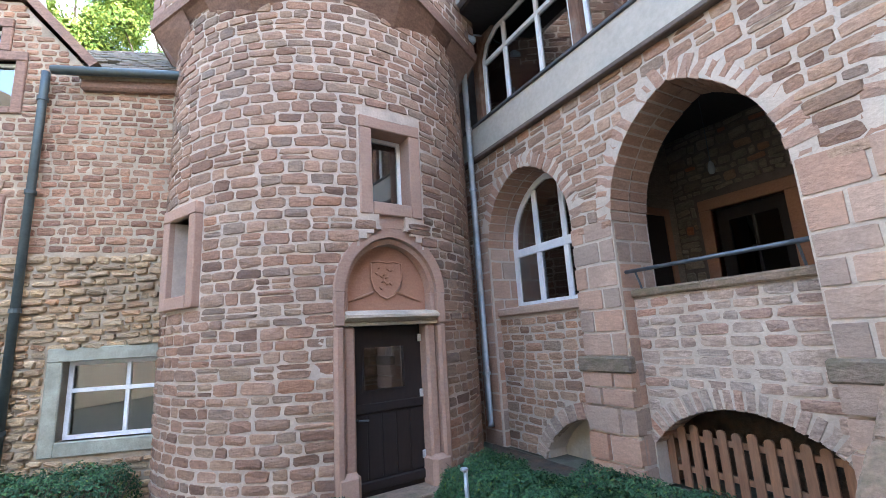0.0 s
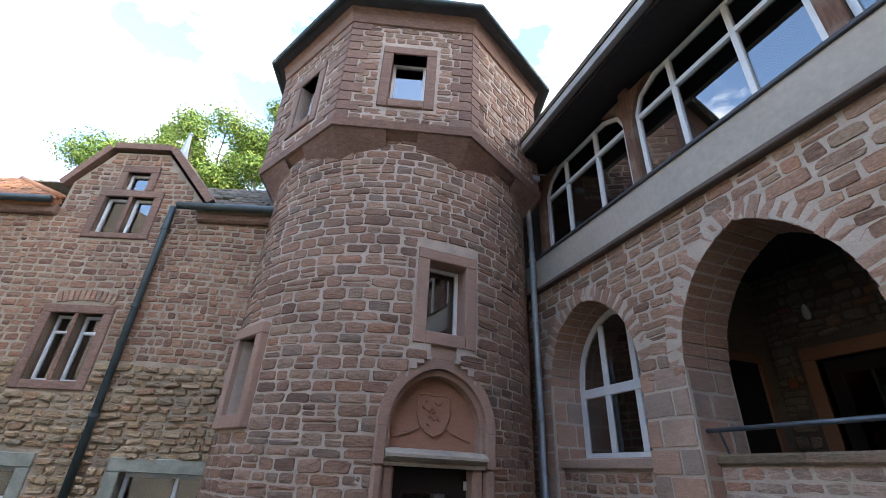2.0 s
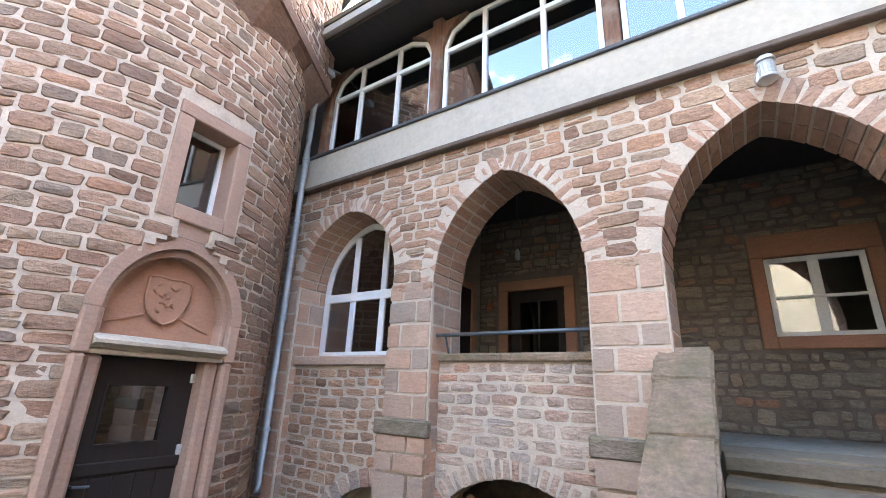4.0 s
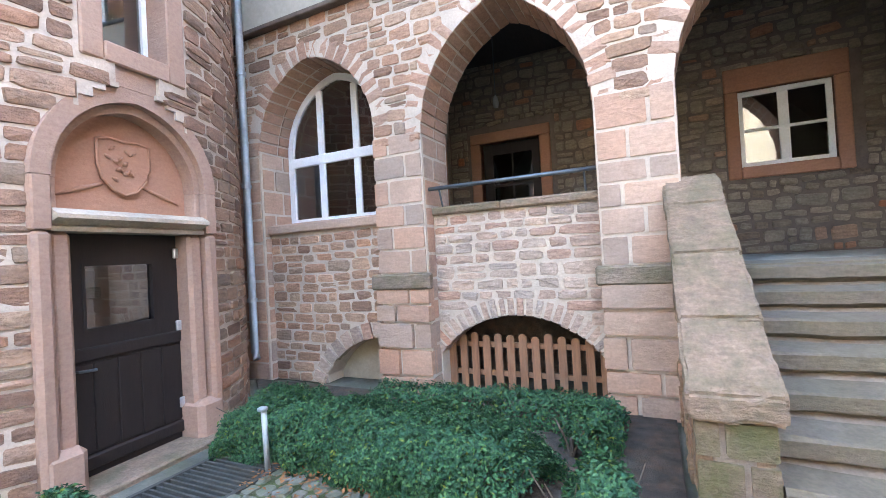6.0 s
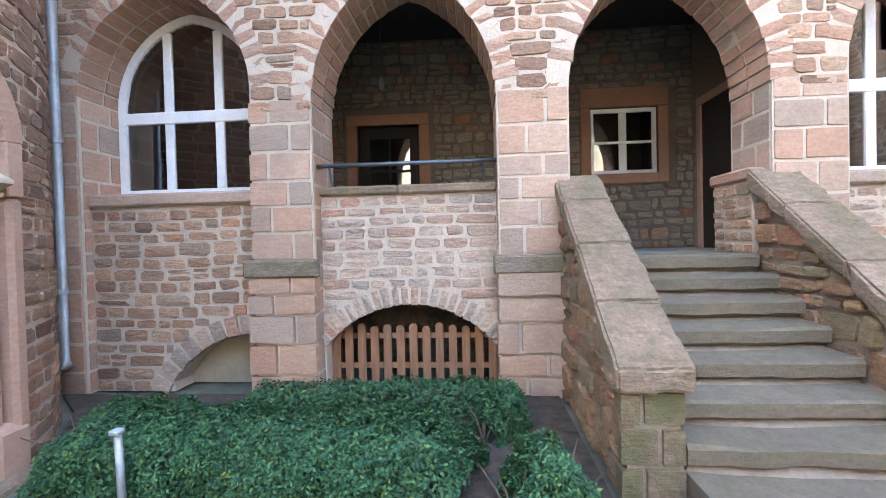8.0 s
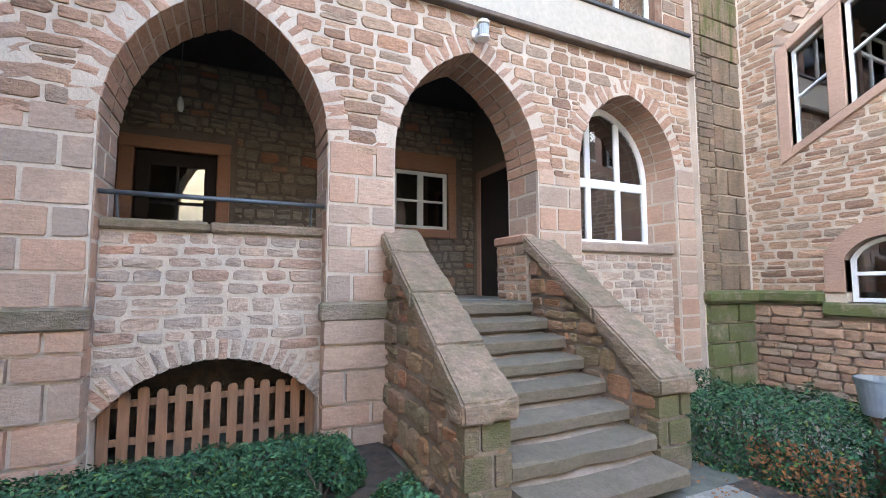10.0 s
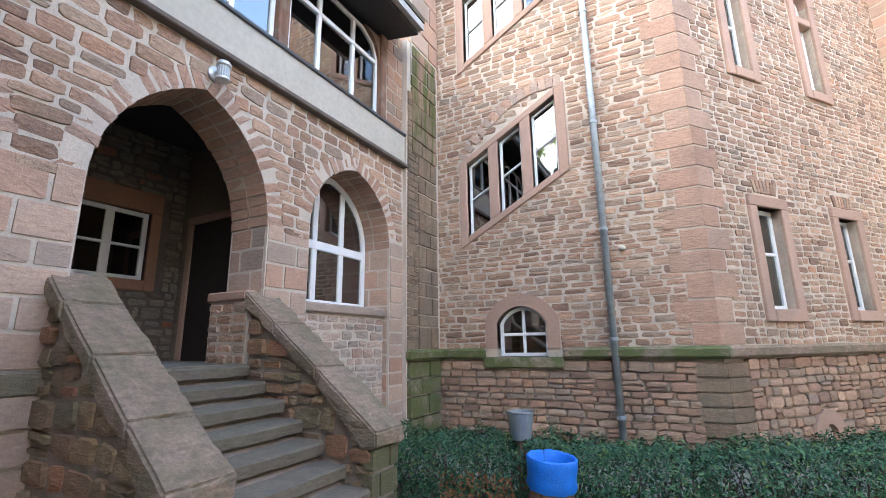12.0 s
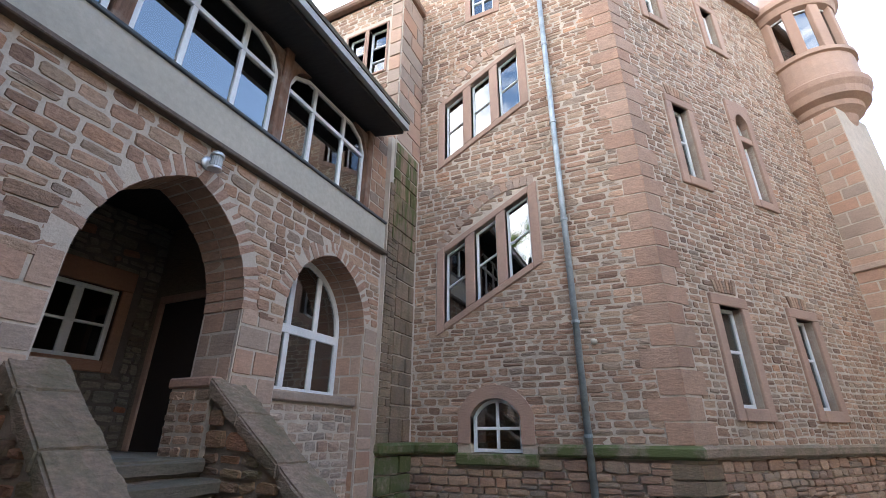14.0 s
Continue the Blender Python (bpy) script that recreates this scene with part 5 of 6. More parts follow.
ncuts = [rect_cut(-1.16, -0.10, 2.58, 3.81), rect_cut(0.55, 2.27, 0.55, 1.83), rect_cut(-2.15, -0.35, 0.55, 1.86), rect_cut(-1.12, -0.08, 4.9, 5.84), rect_cut(-0.95, -0.3, 5.8, 6.36), rect_cut(-1.06, -0.2, 3.80, 4.03)]
lay(northw, rubble(NORTH, -4.2, 3.6, 0.0, 3.0, ncuts, seed=140, h=(0.06, 0.12), w=(0.1, 0.3), gap=0.02, proud=0.045, deep=0.1, tilt=0.10, wave=0.09), M_BROWN, keep=220)
lay(northw, rubble(NORTH, -4.2, 3.6, 3.0, 5.42, ncuts, seed=141, h=(0.07, 0.13), w=(0.1, 0.28), gap=0.012, wave=0.06), M_NORTHRED, keep=150)
gs = [m for m in rubble(NORTH, -1.62, 0.58, 5.42, 6.6, ncuts, seed=142, h=(0.075, 0.12), w=(0.12, 0.26), gap=0.016)]
keepers = []
for m in gs:
    q = m.translation - NORTH.o
    u, v = q.dot(NORTH.u), q.z
    if u > -1.62 + max(0, (v - 5.9)) * 0.72 and u < 0.56 - max(0, (v - 5.62)) * 0.86:
        keepers.append(m)
lay(northw, keepers, M_NORTHRED, keep=60)
va = []
for k in range(11):
    u = -1.02 + k * 0.08
    va.append(NORTH.matrix(u + 0.03, 3.91 + 0.05 * math.sin(math.pi * k / 10), 0.03 - 0.08, 0.065, 0.17, 0.08, (0.4 - 0.08 * k) * 0.5))
lay(northw, va, M_STONE, "ashlar", "voussoir", 20)
for u0, u1, lab in ((-1.01, -0.66, "paired"), (-0.60, -0.25, "paired")):
    window(NORTH, u0, u1, 2.72, 3.67, d=-0.14, cols=(), rows=(3.42,), fw=0.04, bar=0.04, label="white casement in a paired sandstone window of the house", surround=0.0)
ns = thing("window_surround", NORTH.P(-0.63, 2.6, 0), "red sandstone surround of a paired window", "window surround", kind="structure")
for a in ((-1.15, -1.01, 2.6, 3.67), (-0.66, -0.60, 2.72, 3.67), (-0.25, -0.11, 2.6, 3.67), (-1.15, -0.11, 3.67, 3.80), (-1.01, -0.25, 2.6, 2.72)):
    part("surround_stone", block(NORTH.P, *a, -0.2, 0.035, 0.012), M_DARKSURROUND, ns)
for u0, u1, cols in ((0.74, 2.08, (0.5,)), (-1.95, -0.55, (0.5,))):
    window(NORTH, u0, u1, 0.74, 1.66, d=-0.12, cols=cols, rows=(1.31,), fw=0.05, label="wide white ground floor window under a grey lintel", surround=0.17, smat=M_CONCRETE)
for a in ((-1.0, -0.62, 5.02, 5.70), (-0.55, -0.2, 5.02, 5.70), (-0.8, -0.42, 5.84, 6.2)):
    window(NORTH, *a, d=-0.07, cols=(), rows=(), fw=0.045, label="small white dormer window in red sandstone", surround=0.0)
ds = thing("window_surround", NORTH.P(-0.6, 4.9, 0), "red sandstone surround of the dormer windows", "window surround", kind="structure")
for a in ((-1.13, -1.0, 4.92, 5.70), (-0.62, -0.55, 5.02, 5.70), (-0.2, -0.07, 4.92, 5.70), (-1.13, -0.07, 5.70, 5.84), (-1.0, -0.2, 4.92, 5.02), (-0.93, -0.8, 5.84, 6.2), (-0.42, -0.29, 5.84, 6.2), (-0.93, -0.29, 6.2, 6.34)):
    part("surround_stone", block(NORTH.P, *a, -0.2, 0.035, 0.012), M_DARKSURROUND, ds)
cop = thing("gable_coping", NORTH.P(-0.6, 5.5, 0), "moulded red sandstone coping round the dormer gable", "coping", kind="structure")
gp = [(-1.75, 5.86), (-1.2, 6.66), (-0.2, 6.66), (0.72, 5.62)]
for (ua, va_), (ub, vb) in zip(gp, gp[1:]):
    t = Vector((ub - ua, vb - va_)).normalized()
    nx, ny = -t.y * 0.12, t.x * 0.12
    part("coping_stone", slab(bmesh.new(), NORTH.P, [(ua, va_), (ub, vb), (ub + nx, vb + ny), (ua + nx, va_ + ny)], -0.5, 0.09), M_DARKSURROUND, cop)
tagged(part("trim", block(NORTH.P, 0.62, 4.2, 5.28, 5.46, -0.1, 0.10, 0.03), M_DARKSURROUND), "red sandstone eaves course of the house", "moulding", kind="structure")
tagged(part("trim", block(NORTH.P, -8, -1.66, 5.28, 5.46, -0.1, 0.10, 0.03), M_DARKSURROUND), "red sandstone eaves course of the house", "moulding", kind="structure")
nroof = thing("house_roof", NORTH.P(0, 5.5, -1), "dark weathered tile roof of the house", "roof", kind="structure")
up = (-NORTH.n + Vector((0, 0, 0.80))).normalized()
SL = Slope(NORTH.P(0, 5.46, 0.18), NORTH.u, up)
part("roof_deck", slab(bmesh.new(), SL.P, [(-1.0, 0.9), (0.64, 0.9), (0.64, 0), (4.5, 0), (4.5, 3.2), (-1.0, 3.2)], -0.08, 0.0), M_TILE, nroof)
tl = []
for r in range(21):
    for q in range(40):
        u = -4.2 + q * 0.2 + (0.1 if r % 2 else 0)
        if u < -1.0 or (u < 0.75 and r < 9):
            continue
        tl.append(SL.matrix(u, 0.06 + r * 0.15, 0.0, 0.195, 0.19, 0.05 * rng.uniform(0.8, 1.3), rng.gauss(0, 0.02)))
lay(nroof, tl, M_TILE, "cobble", "roof_tile", 200, "roof_tiling")
for a, b in ((-8, -1.7), (0.35, 4.2)):
    part("gutter", tube([NORTH.P(a, 5.48, 0.2), NORTH.P(b, 5.48, 0.2)], 0.06, 10), M_DARKZINC, nroof, "dark metal gutter", True)
part("roof_back", slab(bmesh.new(), Slope(NORTH.P(0, 7.4, -2.2), NORTH.u, (-NORTH.n + Vector((0, 0, -0.8)))).P, [(-8, 0), (4.5, 0), (4.5, 3.2), (-8, 3.2)], -0.08, 0.0), M_TILE, nroof)
dr = thing("dormer_roof", NORTH.P(-0.6, 6, -1), "tiled dormer roof behind the gable", "roof", kind="structure")
for (ua, va_), (ub, vb) in zip(gp, gp[1:]):
    part("dormer_slope", slab(bmesh.new(), NORTH.P, [(ua, va_), (ub, vb), (ub, vb + 0.06), (ua, va_ + 0.06)], -3.0, -0.45), M_TILE, dr)
orr = thing("wing_roof", NORTH.P(-3.5, 5.6, -0.5), "orange clay tile roof of the neighbouring wing", "roof", kind="structure")
HIP = 1.15
part("roof_deck", slab(bmesh.new(), SL.P, [(-8, 0), (-1.70, 0), (-1.70, 0.2), (-1.70 - 3.0 * HIP, 3.2), (-8, 3.2)], -0.08, 0.0), M_ORANGE, orr)
ot = []
for r in range(21):
    for q in range(32):
        u, v = -8.0 + q * 0.2 + (0.1 if r % 2 else 0), 0.06 + r * 0.15
        if u < -1.72 - max(0, v - 0.2) * HIP:
            ot.append(SL.matrix(u, v, 0.0, 0.195, 0.19, 0.05 * rng.uniform(0.8, 1.3), rng.gauss(0, 0.02)))
lay(orr, ot, M_ORANGE, "cobble", "roof_tile", 160, "roof_tiling")
hip = [SL.P(-1.70 - (v - 0.2) * HIP, v, 0.03) for v in (0.2, 1.2, 2.2, 3.2)]
part("hip_ridge", tube(hip, 0.07, 8), M_ORANGE, orr, "rounded hip tiles", True)
fin = thing("roof_finial", NORTH.P(-0.3, 6.72, -0.3), "pointed grey metal finial on the dormer gable", "finial")
part("spike", lathe(NORTH.P(-0.25, 6.70, -0.3), [(0.12, 0.0), (0.07, 0.2), (0.03, 0.62), (0.05, 0.66), (0.0, 0.72)], 12), M_ZINC, fin)
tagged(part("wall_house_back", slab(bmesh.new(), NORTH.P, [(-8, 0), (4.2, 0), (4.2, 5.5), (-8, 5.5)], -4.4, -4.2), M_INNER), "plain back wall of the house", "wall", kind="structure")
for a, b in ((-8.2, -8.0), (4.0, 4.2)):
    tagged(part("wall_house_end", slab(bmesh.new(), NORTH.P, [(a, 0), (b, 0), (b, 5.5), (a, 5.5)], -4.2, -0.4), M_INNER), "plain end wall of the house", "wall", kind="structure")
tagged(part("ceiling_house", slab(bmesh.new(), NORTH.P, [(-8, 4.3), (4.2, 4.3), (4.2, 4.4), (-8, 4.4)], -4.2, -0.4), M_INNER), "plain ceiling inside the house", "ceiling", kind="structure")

# ---- south building ----
SH = 13.6
LOW = [(0.74, 1.20), (1.40, 1.86), (2.06, 2.54)]
SLP = 0.55
sh_holes, scuts = [], []


def shear_cut(u0, u1, v0, v1, k):
    """A slanting block of windows: what it covers at height v."""
    def f(v):
        a, b = u0, u1
        lo = max(a, a + (v - v1) / k)
        hi = min(b, a + (v - v0) / k)
        return (lo, hi) if hi > lo else None
    return f


for base, hgt in ((3.50, 1.46), (7.22, 1.55)):
    for a, b in LOW:
        z = base + SLP * (a - 0.72)
        sh_holes.append(hole(a, b, z, z + hgt, SLP))
    scuts.append(shear_cut(0.56, 2.74, base - 0.16, base + hgt + 0.16, SLP))
bas = [(1.24, 1.28), (2.13, 1.28)] + list(reversed(arch_points(1.685, 0.445, 1.84, 0.3, 8)))
sh_holes += [bas, hole(1.45, 2.05, 11.35, 12.4)]
scuts += [arch_cut(1.685, 0.66, 1.84, 0.5, 0.0, 1.05), rect_cut(1.3, 2.2, 11.2, 12.55)]
southw = wall("wall_south", SOUTH, [(-0.5, 0), (4.6, 0), (4.6, SH), (-0.5, SH)], -0.5, 0.0, M_SMORTAR, sh_holes, "tall red sandstone wall with slanting stair windows")
scuts += [rect_cut(4.27, 4.7, -1, 20)]
lay(southw, rubble(SOUTH, -0.1, 4.4, 0.0, 1.22, scuts, seed=160, h=(0.09, 0.16), base=0.05), M_STONE, keep=80)
lay(southw, rubble(SOUTH, -0.1, 4.3, 1.42, SH, scuts, seed=161, h=(0.08, 0.16), w=(0.15, 0.42), tilt=0.03, wave=0.05), M_STONE, keep=300)
for base, hgt in ((3.50, 1.46), (7.22, 1.55)):
    g = thing("window_surround", SOUTH.P(1.65, base, 0), "slanting sandstone surround of three stair windows", "window surround", kind="structure")
    P = lambda u, v, d: SOUTH.P(u, v + SLP * (u - 0.72), d)
    for a in ((0.58, 0.74, base - 0.14, base + hgt + 0.14), (1.20, 1.40, base, base + hgt), (1.86, 2.06, base, base + hgt), (2.54, 2.72, base - 0.14, base + hgt + 0.14)):
        part("surround_stone", block(P, a[0], a[1], a[2], a[3], -0.24, 0.04, 0.012, 0.0), M_SURROUND, g)
    for v0, v1 in ((base - 0.14, base), (base + hgt, base + hgt + 0.14)):
        part("surround_stone", block(P, 0.74, 2.54, v0, v1, -0.24, 0.045, 0.012), M_SURROUND, g)
    for a, b in LOW:
        z = base + SLP * (a - 0.72)
        window(SOUTH, a, b, z, z + hgt, d=-0.10, cols=(), rows=(z + hgt * 0.5,), fw=0.045, bar=0.035, shear=SLP, label="white framed stair window, slanting with the stairs", sill=False)
    vv = []
    for k in range(15):
        f = k / 14
        u = 0.66 + 1.95 * f
        v = base + hgt + 0.20 + SLP * (u - 0.72) + 0.34 * math.sin(math.pi * f) + 0.04
        vv.append(SOUTH.matrix(u, v, 0.03 - 0.08, 0.13, 0.22, 0.08, math.atan(SLP + 0.34 * math.pi / 1.95 * math.cos(math.pi * f))))
    lay(southw, vv, M_ASHLAR, "ashlar", "voussoir", 30)
window(SOUTH, 1.25, 2.12, 1.29, 2.13, d=-0.12, cols=(0.5,), rows=(1.66,), fw=0.055, arch=1.84, label="small segmental white basement window")
bs = thing("window_surround", SOUTH.P(1.685, 1.3, 0), "sandstone surround of the basement window", "window surround", kind="structure")
part("arch_stone", slab(bmesh.new(), SOUTH.P, [(1.02, 1.42), (1.24, 1.42), (1.24, 1.84)] + arch_points(1.685, 0.445, 1.84, 0.3, 8)[1:-1] + [(2.13, 1.84), (2.13, 1.42), (2.35, 1.42), (2.35, 1.9)] + list(reversed(arch_points(1.685, 0.665, 1.9, 0.46, 8)))[1:-1] + [(1.02, 1.9)], -0.2, 0.035), M_SURROUND, bs)
part("sill_stone", block(SOUTH.P, 1.0, 2.4, 1.10, 1.28, -0.2, 0.12, 0.02), M_MOSSY, bs)
window(SOUTH, 1.45, 2.05, 11.35, 12.4, d=-0.1, cols=(0.5,), rows=(11.9,), fw=0.05, label="small white window high on the south wall", surround=0.15)
for u0, u1 in ((-0.2, 1.0), (2.4, 4.72)):
    tagged(part("trim", block(SOUTH.P, u0, u1, 1.25, 1.43, -0.05, 0.13, 0.04), M_MOSSY), "mossy sandstone plinth course of the south building", "moulding", kind="structure")
qn = []
z, f = 1.43, 0
while z < SH:
    h = rng.uniform(0.30, 0.40)
    for pl, u_edge, s, w_ in ((SOUTH, 4.6, -1, 0.56 if f else 0.36), (SOUTHWEST, 0.0, 1, 0.36 if f else 0.54)):
        qn.append(pl.matrix(u_edge + s * (w_ / 2 - 0.02), z + h / 2, 0.024 - 0.1, w_, h - 0.016, 0.1))
    z += h
    f = 1 - f
z, base_q = 0.0, []
while z < 1.2:
    for pl, u_edge, s, w_ in ((SOUTH, 4.6, -1, 0.43), (SOUTHWEST, 0.0, 1, 0.455)):
        base_q.append(pl.matrix(u_edge + s * (w_ / 2 - 0.035), z + 0.1, 0.065 - 0.1, w_, 0.188, 0.1))
    z += 0.2
lay(southw, base_q, M_DAMP, "ashlar", "base_quoin", 30)
lay(southw, qn, M_QUOIN, "ashlar", "quoin", 100)

# corner buttress between the arcade and the south building
BUT = Plane((-0.10, 0), (0, -1))
bw_ = wall("wall_buttress", ARCADE, [(2.88, 0), (4.06, 0), (4.06, 7.3), (2.88, 7.3)], -0.4, 0.08, M_MORTAR, label="mossy damp sandstone buttress in the yard corner")
lay(bw_, ashlar(BUT, 3.25, 3.95, 1.42, 6.2, h=(0.2, 0.42), proud=0.02, seed=170, split=True) + rubble(BUT, 2.9, 3.25, 1.42, 6.2, seed=171, w=(0.15, 0.3)), M_DAMP, "ashlar", "ashlar_block", 120)
lay(bw_, ashlar(BUT, 3.0, 3.95, 5.0, 7.25, h=(0.25, 0.4), proud=0.03, seed=172), M_STREAK, "ashlar", "mossy_block", 40)
lay(bw_, ashlar(BUT, 2.9, 3.98, 0.0, 1.24, h=(0.25, 0.38), proud=0.05, seed=173), M_MOSSY, "ashlar", "base_block", 40)
part("plinth_course", block(BUT.P, 2.86, 4.05, 1.25, 1.43, -0.05, 0.13, 0.04), M_MOSSY, bw_)
UP = Plane((0, -3.0), (-1, 0))
UPW = Plane((-0.10, 0), (0, -1))
upw = wall("wall_upper", UP, [(-3.4, 6.6), (0.1, 6.6), (0.1, 11.9), (-3.4, 11.9)], -1.0, 0.0, M_MORTAR, [hole(-1.5, -0.98, 9.4, 10.9), hole(-0.86, -0.34, 9.4, 10.9)], "upper sandstone wall of the south building above the gallery")
lay(upw, ashlar(UP, -0.22, 0.1, 7.3, 11.85, h=(0.35, 0.5), proud=0.03, seed=175, split=False) + ashlar(UPW, 3.0, 4.02, 7.3, 11.85, h=(0.35, 0.5), proud=0.03, seed=174), M_ASHLAR, "ashlar", "ashlar_block", 60)
lay(upw, rubble(UP, -3.3, -0.22, 6.6, 11.85, [rect_cut(-1.64, -0.22, 9.25, 11.06)], seed=176), M_STONE, keep=100)
part("cornice", block(UP.P, -3.4, 0.22, 11.9, 12.1, -1.0, 0.18, 0.04), M_DARKSURROUND, upw)
for a in (-1.5, -0.86):
    window(UP, a, a + 0.52, 9.4, 10.9, d=-0.12, cols=(), rows=(10.35, 9.9), fw=0.05, bar=0.035, label="white framed window in the upper wall", surround=0.058)

# southwest front
W_SW = [(1.27, 1.90, 1.96, 3.62), (3.58, 4.20, 1.98, 3.65), (1.34, 1.84, 6.2, 7.98), (3.62, 4.12, 6.25, 8.75), (1.3, 1.8, 10.6, 12.0), (3.6, 4.1, 10.75, 12.1)]
hs, cs = [], []
for k, a in enumerate(W_SW):
    hs.append(hole(*a))
    cs.append(rect_cut(a[0] - 0.22, a[1] + 0.22, a[2] - 0.2, a[3] + 0.22))
sww = wall("wall_southwest", SOUTHWEST, [(0, 0), (9.5, 0), (9.5, SH), (0, SH)], -0.5, 0.0, M_SMORTAR, hs, "tall sandstone wall of the south building with deep window surrounds")
cs.append(rect_cut(-1, 0.36, -1, 20))
cs += [rect_cut(1.3, 1.95, 3.8, 4.12), rect_cut(1.28, 1.9, 8.2, 8.48), rect_cut(3.55, 4.2, 3.85, 4.16)]
cs.append(arch_cut(2.06, 0.42, 0.0, 0.46, 0.0, -1))
lay(sww, rubble(SOUTHWEST, 0.4, 9.4, 0.0, 1.24, cs, seed=180, h=(0.1, 0.17), base=0.05), M_STONE, keep=120)
lay(sww, rubble(SOUTHWEST, 0.2, 9.4, 1.42, SH, cs, seed=181, h=(0.075, 0.145), w=(0.13, 0.34), wave=0.05, gap=0.015), M_STONE, keep=300)
part("plinth_course", block(SOUTHWEST.P, -0.05, 9.4, 1.25, 1.43, -0.05, 0.13, 0.04), M_CAP, sww)
for k, a in enumerate(W_SW):
    window(SOUTHWEST, *a, d=-0.13, cols=(), rows=(a[2] + (a[3] - a[2]) * 0.55,), fw=0.07, bar=0.05, label="narrow white window deep in a sandstone surround", surround=0.19, deep=0.4, proud=0.05)
head = part("arched_head", slab(bmesh.new(), SOUTHWEST.P, [(3.42, 8.3), (3.63, 8.3)] + arch_points(3.87, 0.24, 8.3, 0.30, 8)[1:-1] + [(4.11, 8.3), (4.32, 8.3)] + list(reversed(arch_points(3.87, 0.45, 8.45, 0.52, 8))), -0.30, 0.056), M_SURROUND, sww, "round-headed dressed sandstone window top")
part("stone_transom", block(SOUTHWEST.P, 3.62, 4.12, 7.80, 7.96, -0.30, 0.03, 0.015), M_SURROUND, sww, "dressed sandstone transom")
vv = []
for u, zv in ((1.59, 3.98), (3.87, 3.98), (1.59, 8.34)):
    for k in range(7):
        vv.append(SOUTHWEST.matrix(u - 0.27 + k * 0.09, zv, 0.03 - 0.08, 0.075, 0.24, 0.08, 0.25 - k * 0.083))
lay(sww, vv, M_STONE, "ashlar", "voussoir", 30)
cv = bmesh.new()
slab(cv, SOUTHWEST.P, [(1.66, 0.0), (1.9, 0.0)] + arch_points(2.06, 0.17, 0.1, 0.14, 6) + [(2.22, 0), (2.46, 0)] + list(reversed(arch_points(2.06, 0.41, 0.05, 0.40, 8))), -0.05, 0.09)
part("cellar_vent", cv, M_SURROUND, sww, "round stone cellar vent")
# buttress and oriel at the far corner
OB = Plane(SOUTHWEST.P(6.9, 0, 0).xy, SOUTHWEST.n.xy)
ob_ = wall("wall_corner_buttress", OB, [(0, 0), (0.85, 0), (0.85, 9.4), (0, 9.4)], -1.6, 0.0, M_MORTAR, label="ashlar corner buttress below the oriel turret")
lay(ob_, ashlar(OB, 0.0, 0.85, 0.0, 9.4, h=(0.24, 0.34), seed=190), M_ASHLAR, "ashlar", "ashlar_block", 80)
part("string_course", block(OB.P, -0.02, 0.95, 5.1, 5.25, -0.1, 0.08, 0.02), M_ASHLAR, ob_)
oc = SOUTHWEST.P(7.75, 9.4, 0.35)
orl = thing("oriel_turret", oc, "round pink sandstone oriel turret corbelled out from the corner", "oriel", kind="structure")
part("corbel", lathe(oc, [(0.35, -0.5), (0.55, -0.2), (0.62, 0.0), (0.8, 0.15), (0.82, 0.3), (1.0, 0.4), (1.04, 0.6), (1.12, 0.75), (1.14, 0.9), (1.02, 1.0)], 28), M_SURROUND, orl, smooth=False)
part("drum", lathe(oc, [(1.02, 1.0), (1.02, 1.75), (1.1, 1.78), (1.1, 1.9), (1.0, 1.95), (1.0, 2.0)], 28), M_SURROUND, orl)
for k in range(10):
    a = k * math.pi / 5
    px, py = oc.x + 0.95 * math.cos(a), oc.y + 0.95 * math.sin(a)
    pl = Plane((px, py), (-math.sin(a), math.cos(a)))
    part("pier", block(pl.P, -0.13, 0.13, oc.z + 1.95, oc.z + 3.55, -0.2, 0.06, 0.02), M_SURROUND, orl)
    pm = Plane((oc.x + 0.88 * math.cos(a + math.pi / 10), oc.y + 0.88 * math.sin(a + math.pi / 10)), (-math.sin(a + math.pi / 10), math.cos(a + math.pi / 10)))
    part("sash", slab(bmesh.new(), pm.P, [(-0.24, oc.z + 2.0), (0.24, oc.z + 2.0), (0.24, oc.z + 3.5), (-0.24, oc.z + 3.5)], -0.04, 0, [[(-0.19, oc.z + 2.05), (0.19, oc.z + 2.05), (0.19, oc.z + 3.45), (-0.19, oc.z + 3.45)]]), M_WHITE, orl)
    part("pane", slab(bmesh.new(), pm.P, [(-0.2, oc.z + 2.04), (0.2, oc.z + 2.04), (0.2, oc.z + 3.46), (-0.2, oc.z + 3.46)], -0.024, -0.02), M_GLASS, orl).visible_shadow = False
part("cornice", lathe(oc, [(0.9, 3.5), (1.05, 3.55), (1.12, 3.75), (1.2, 3.8), (1.2, 4.0), (0.0, 6.0)], 28), M_SURROUND, orl)
tagged(part("trim", block(SOUTHWEST.P, 0.0, 7.2, SH - 0.35, SH, -0.1, 0.22, 0.06), M_DARKSURROUND), "heavy sandstone eaves course", "moulding", kind="structure")
tagged(part("trim", block(SOUTH.P, -0.2, 4.6, SH - 0.35, SH, -0.1, 0.22, 0.06), M_DARKSURROUND), "heavy sandstone eaves course", "moulding", kind="structure")

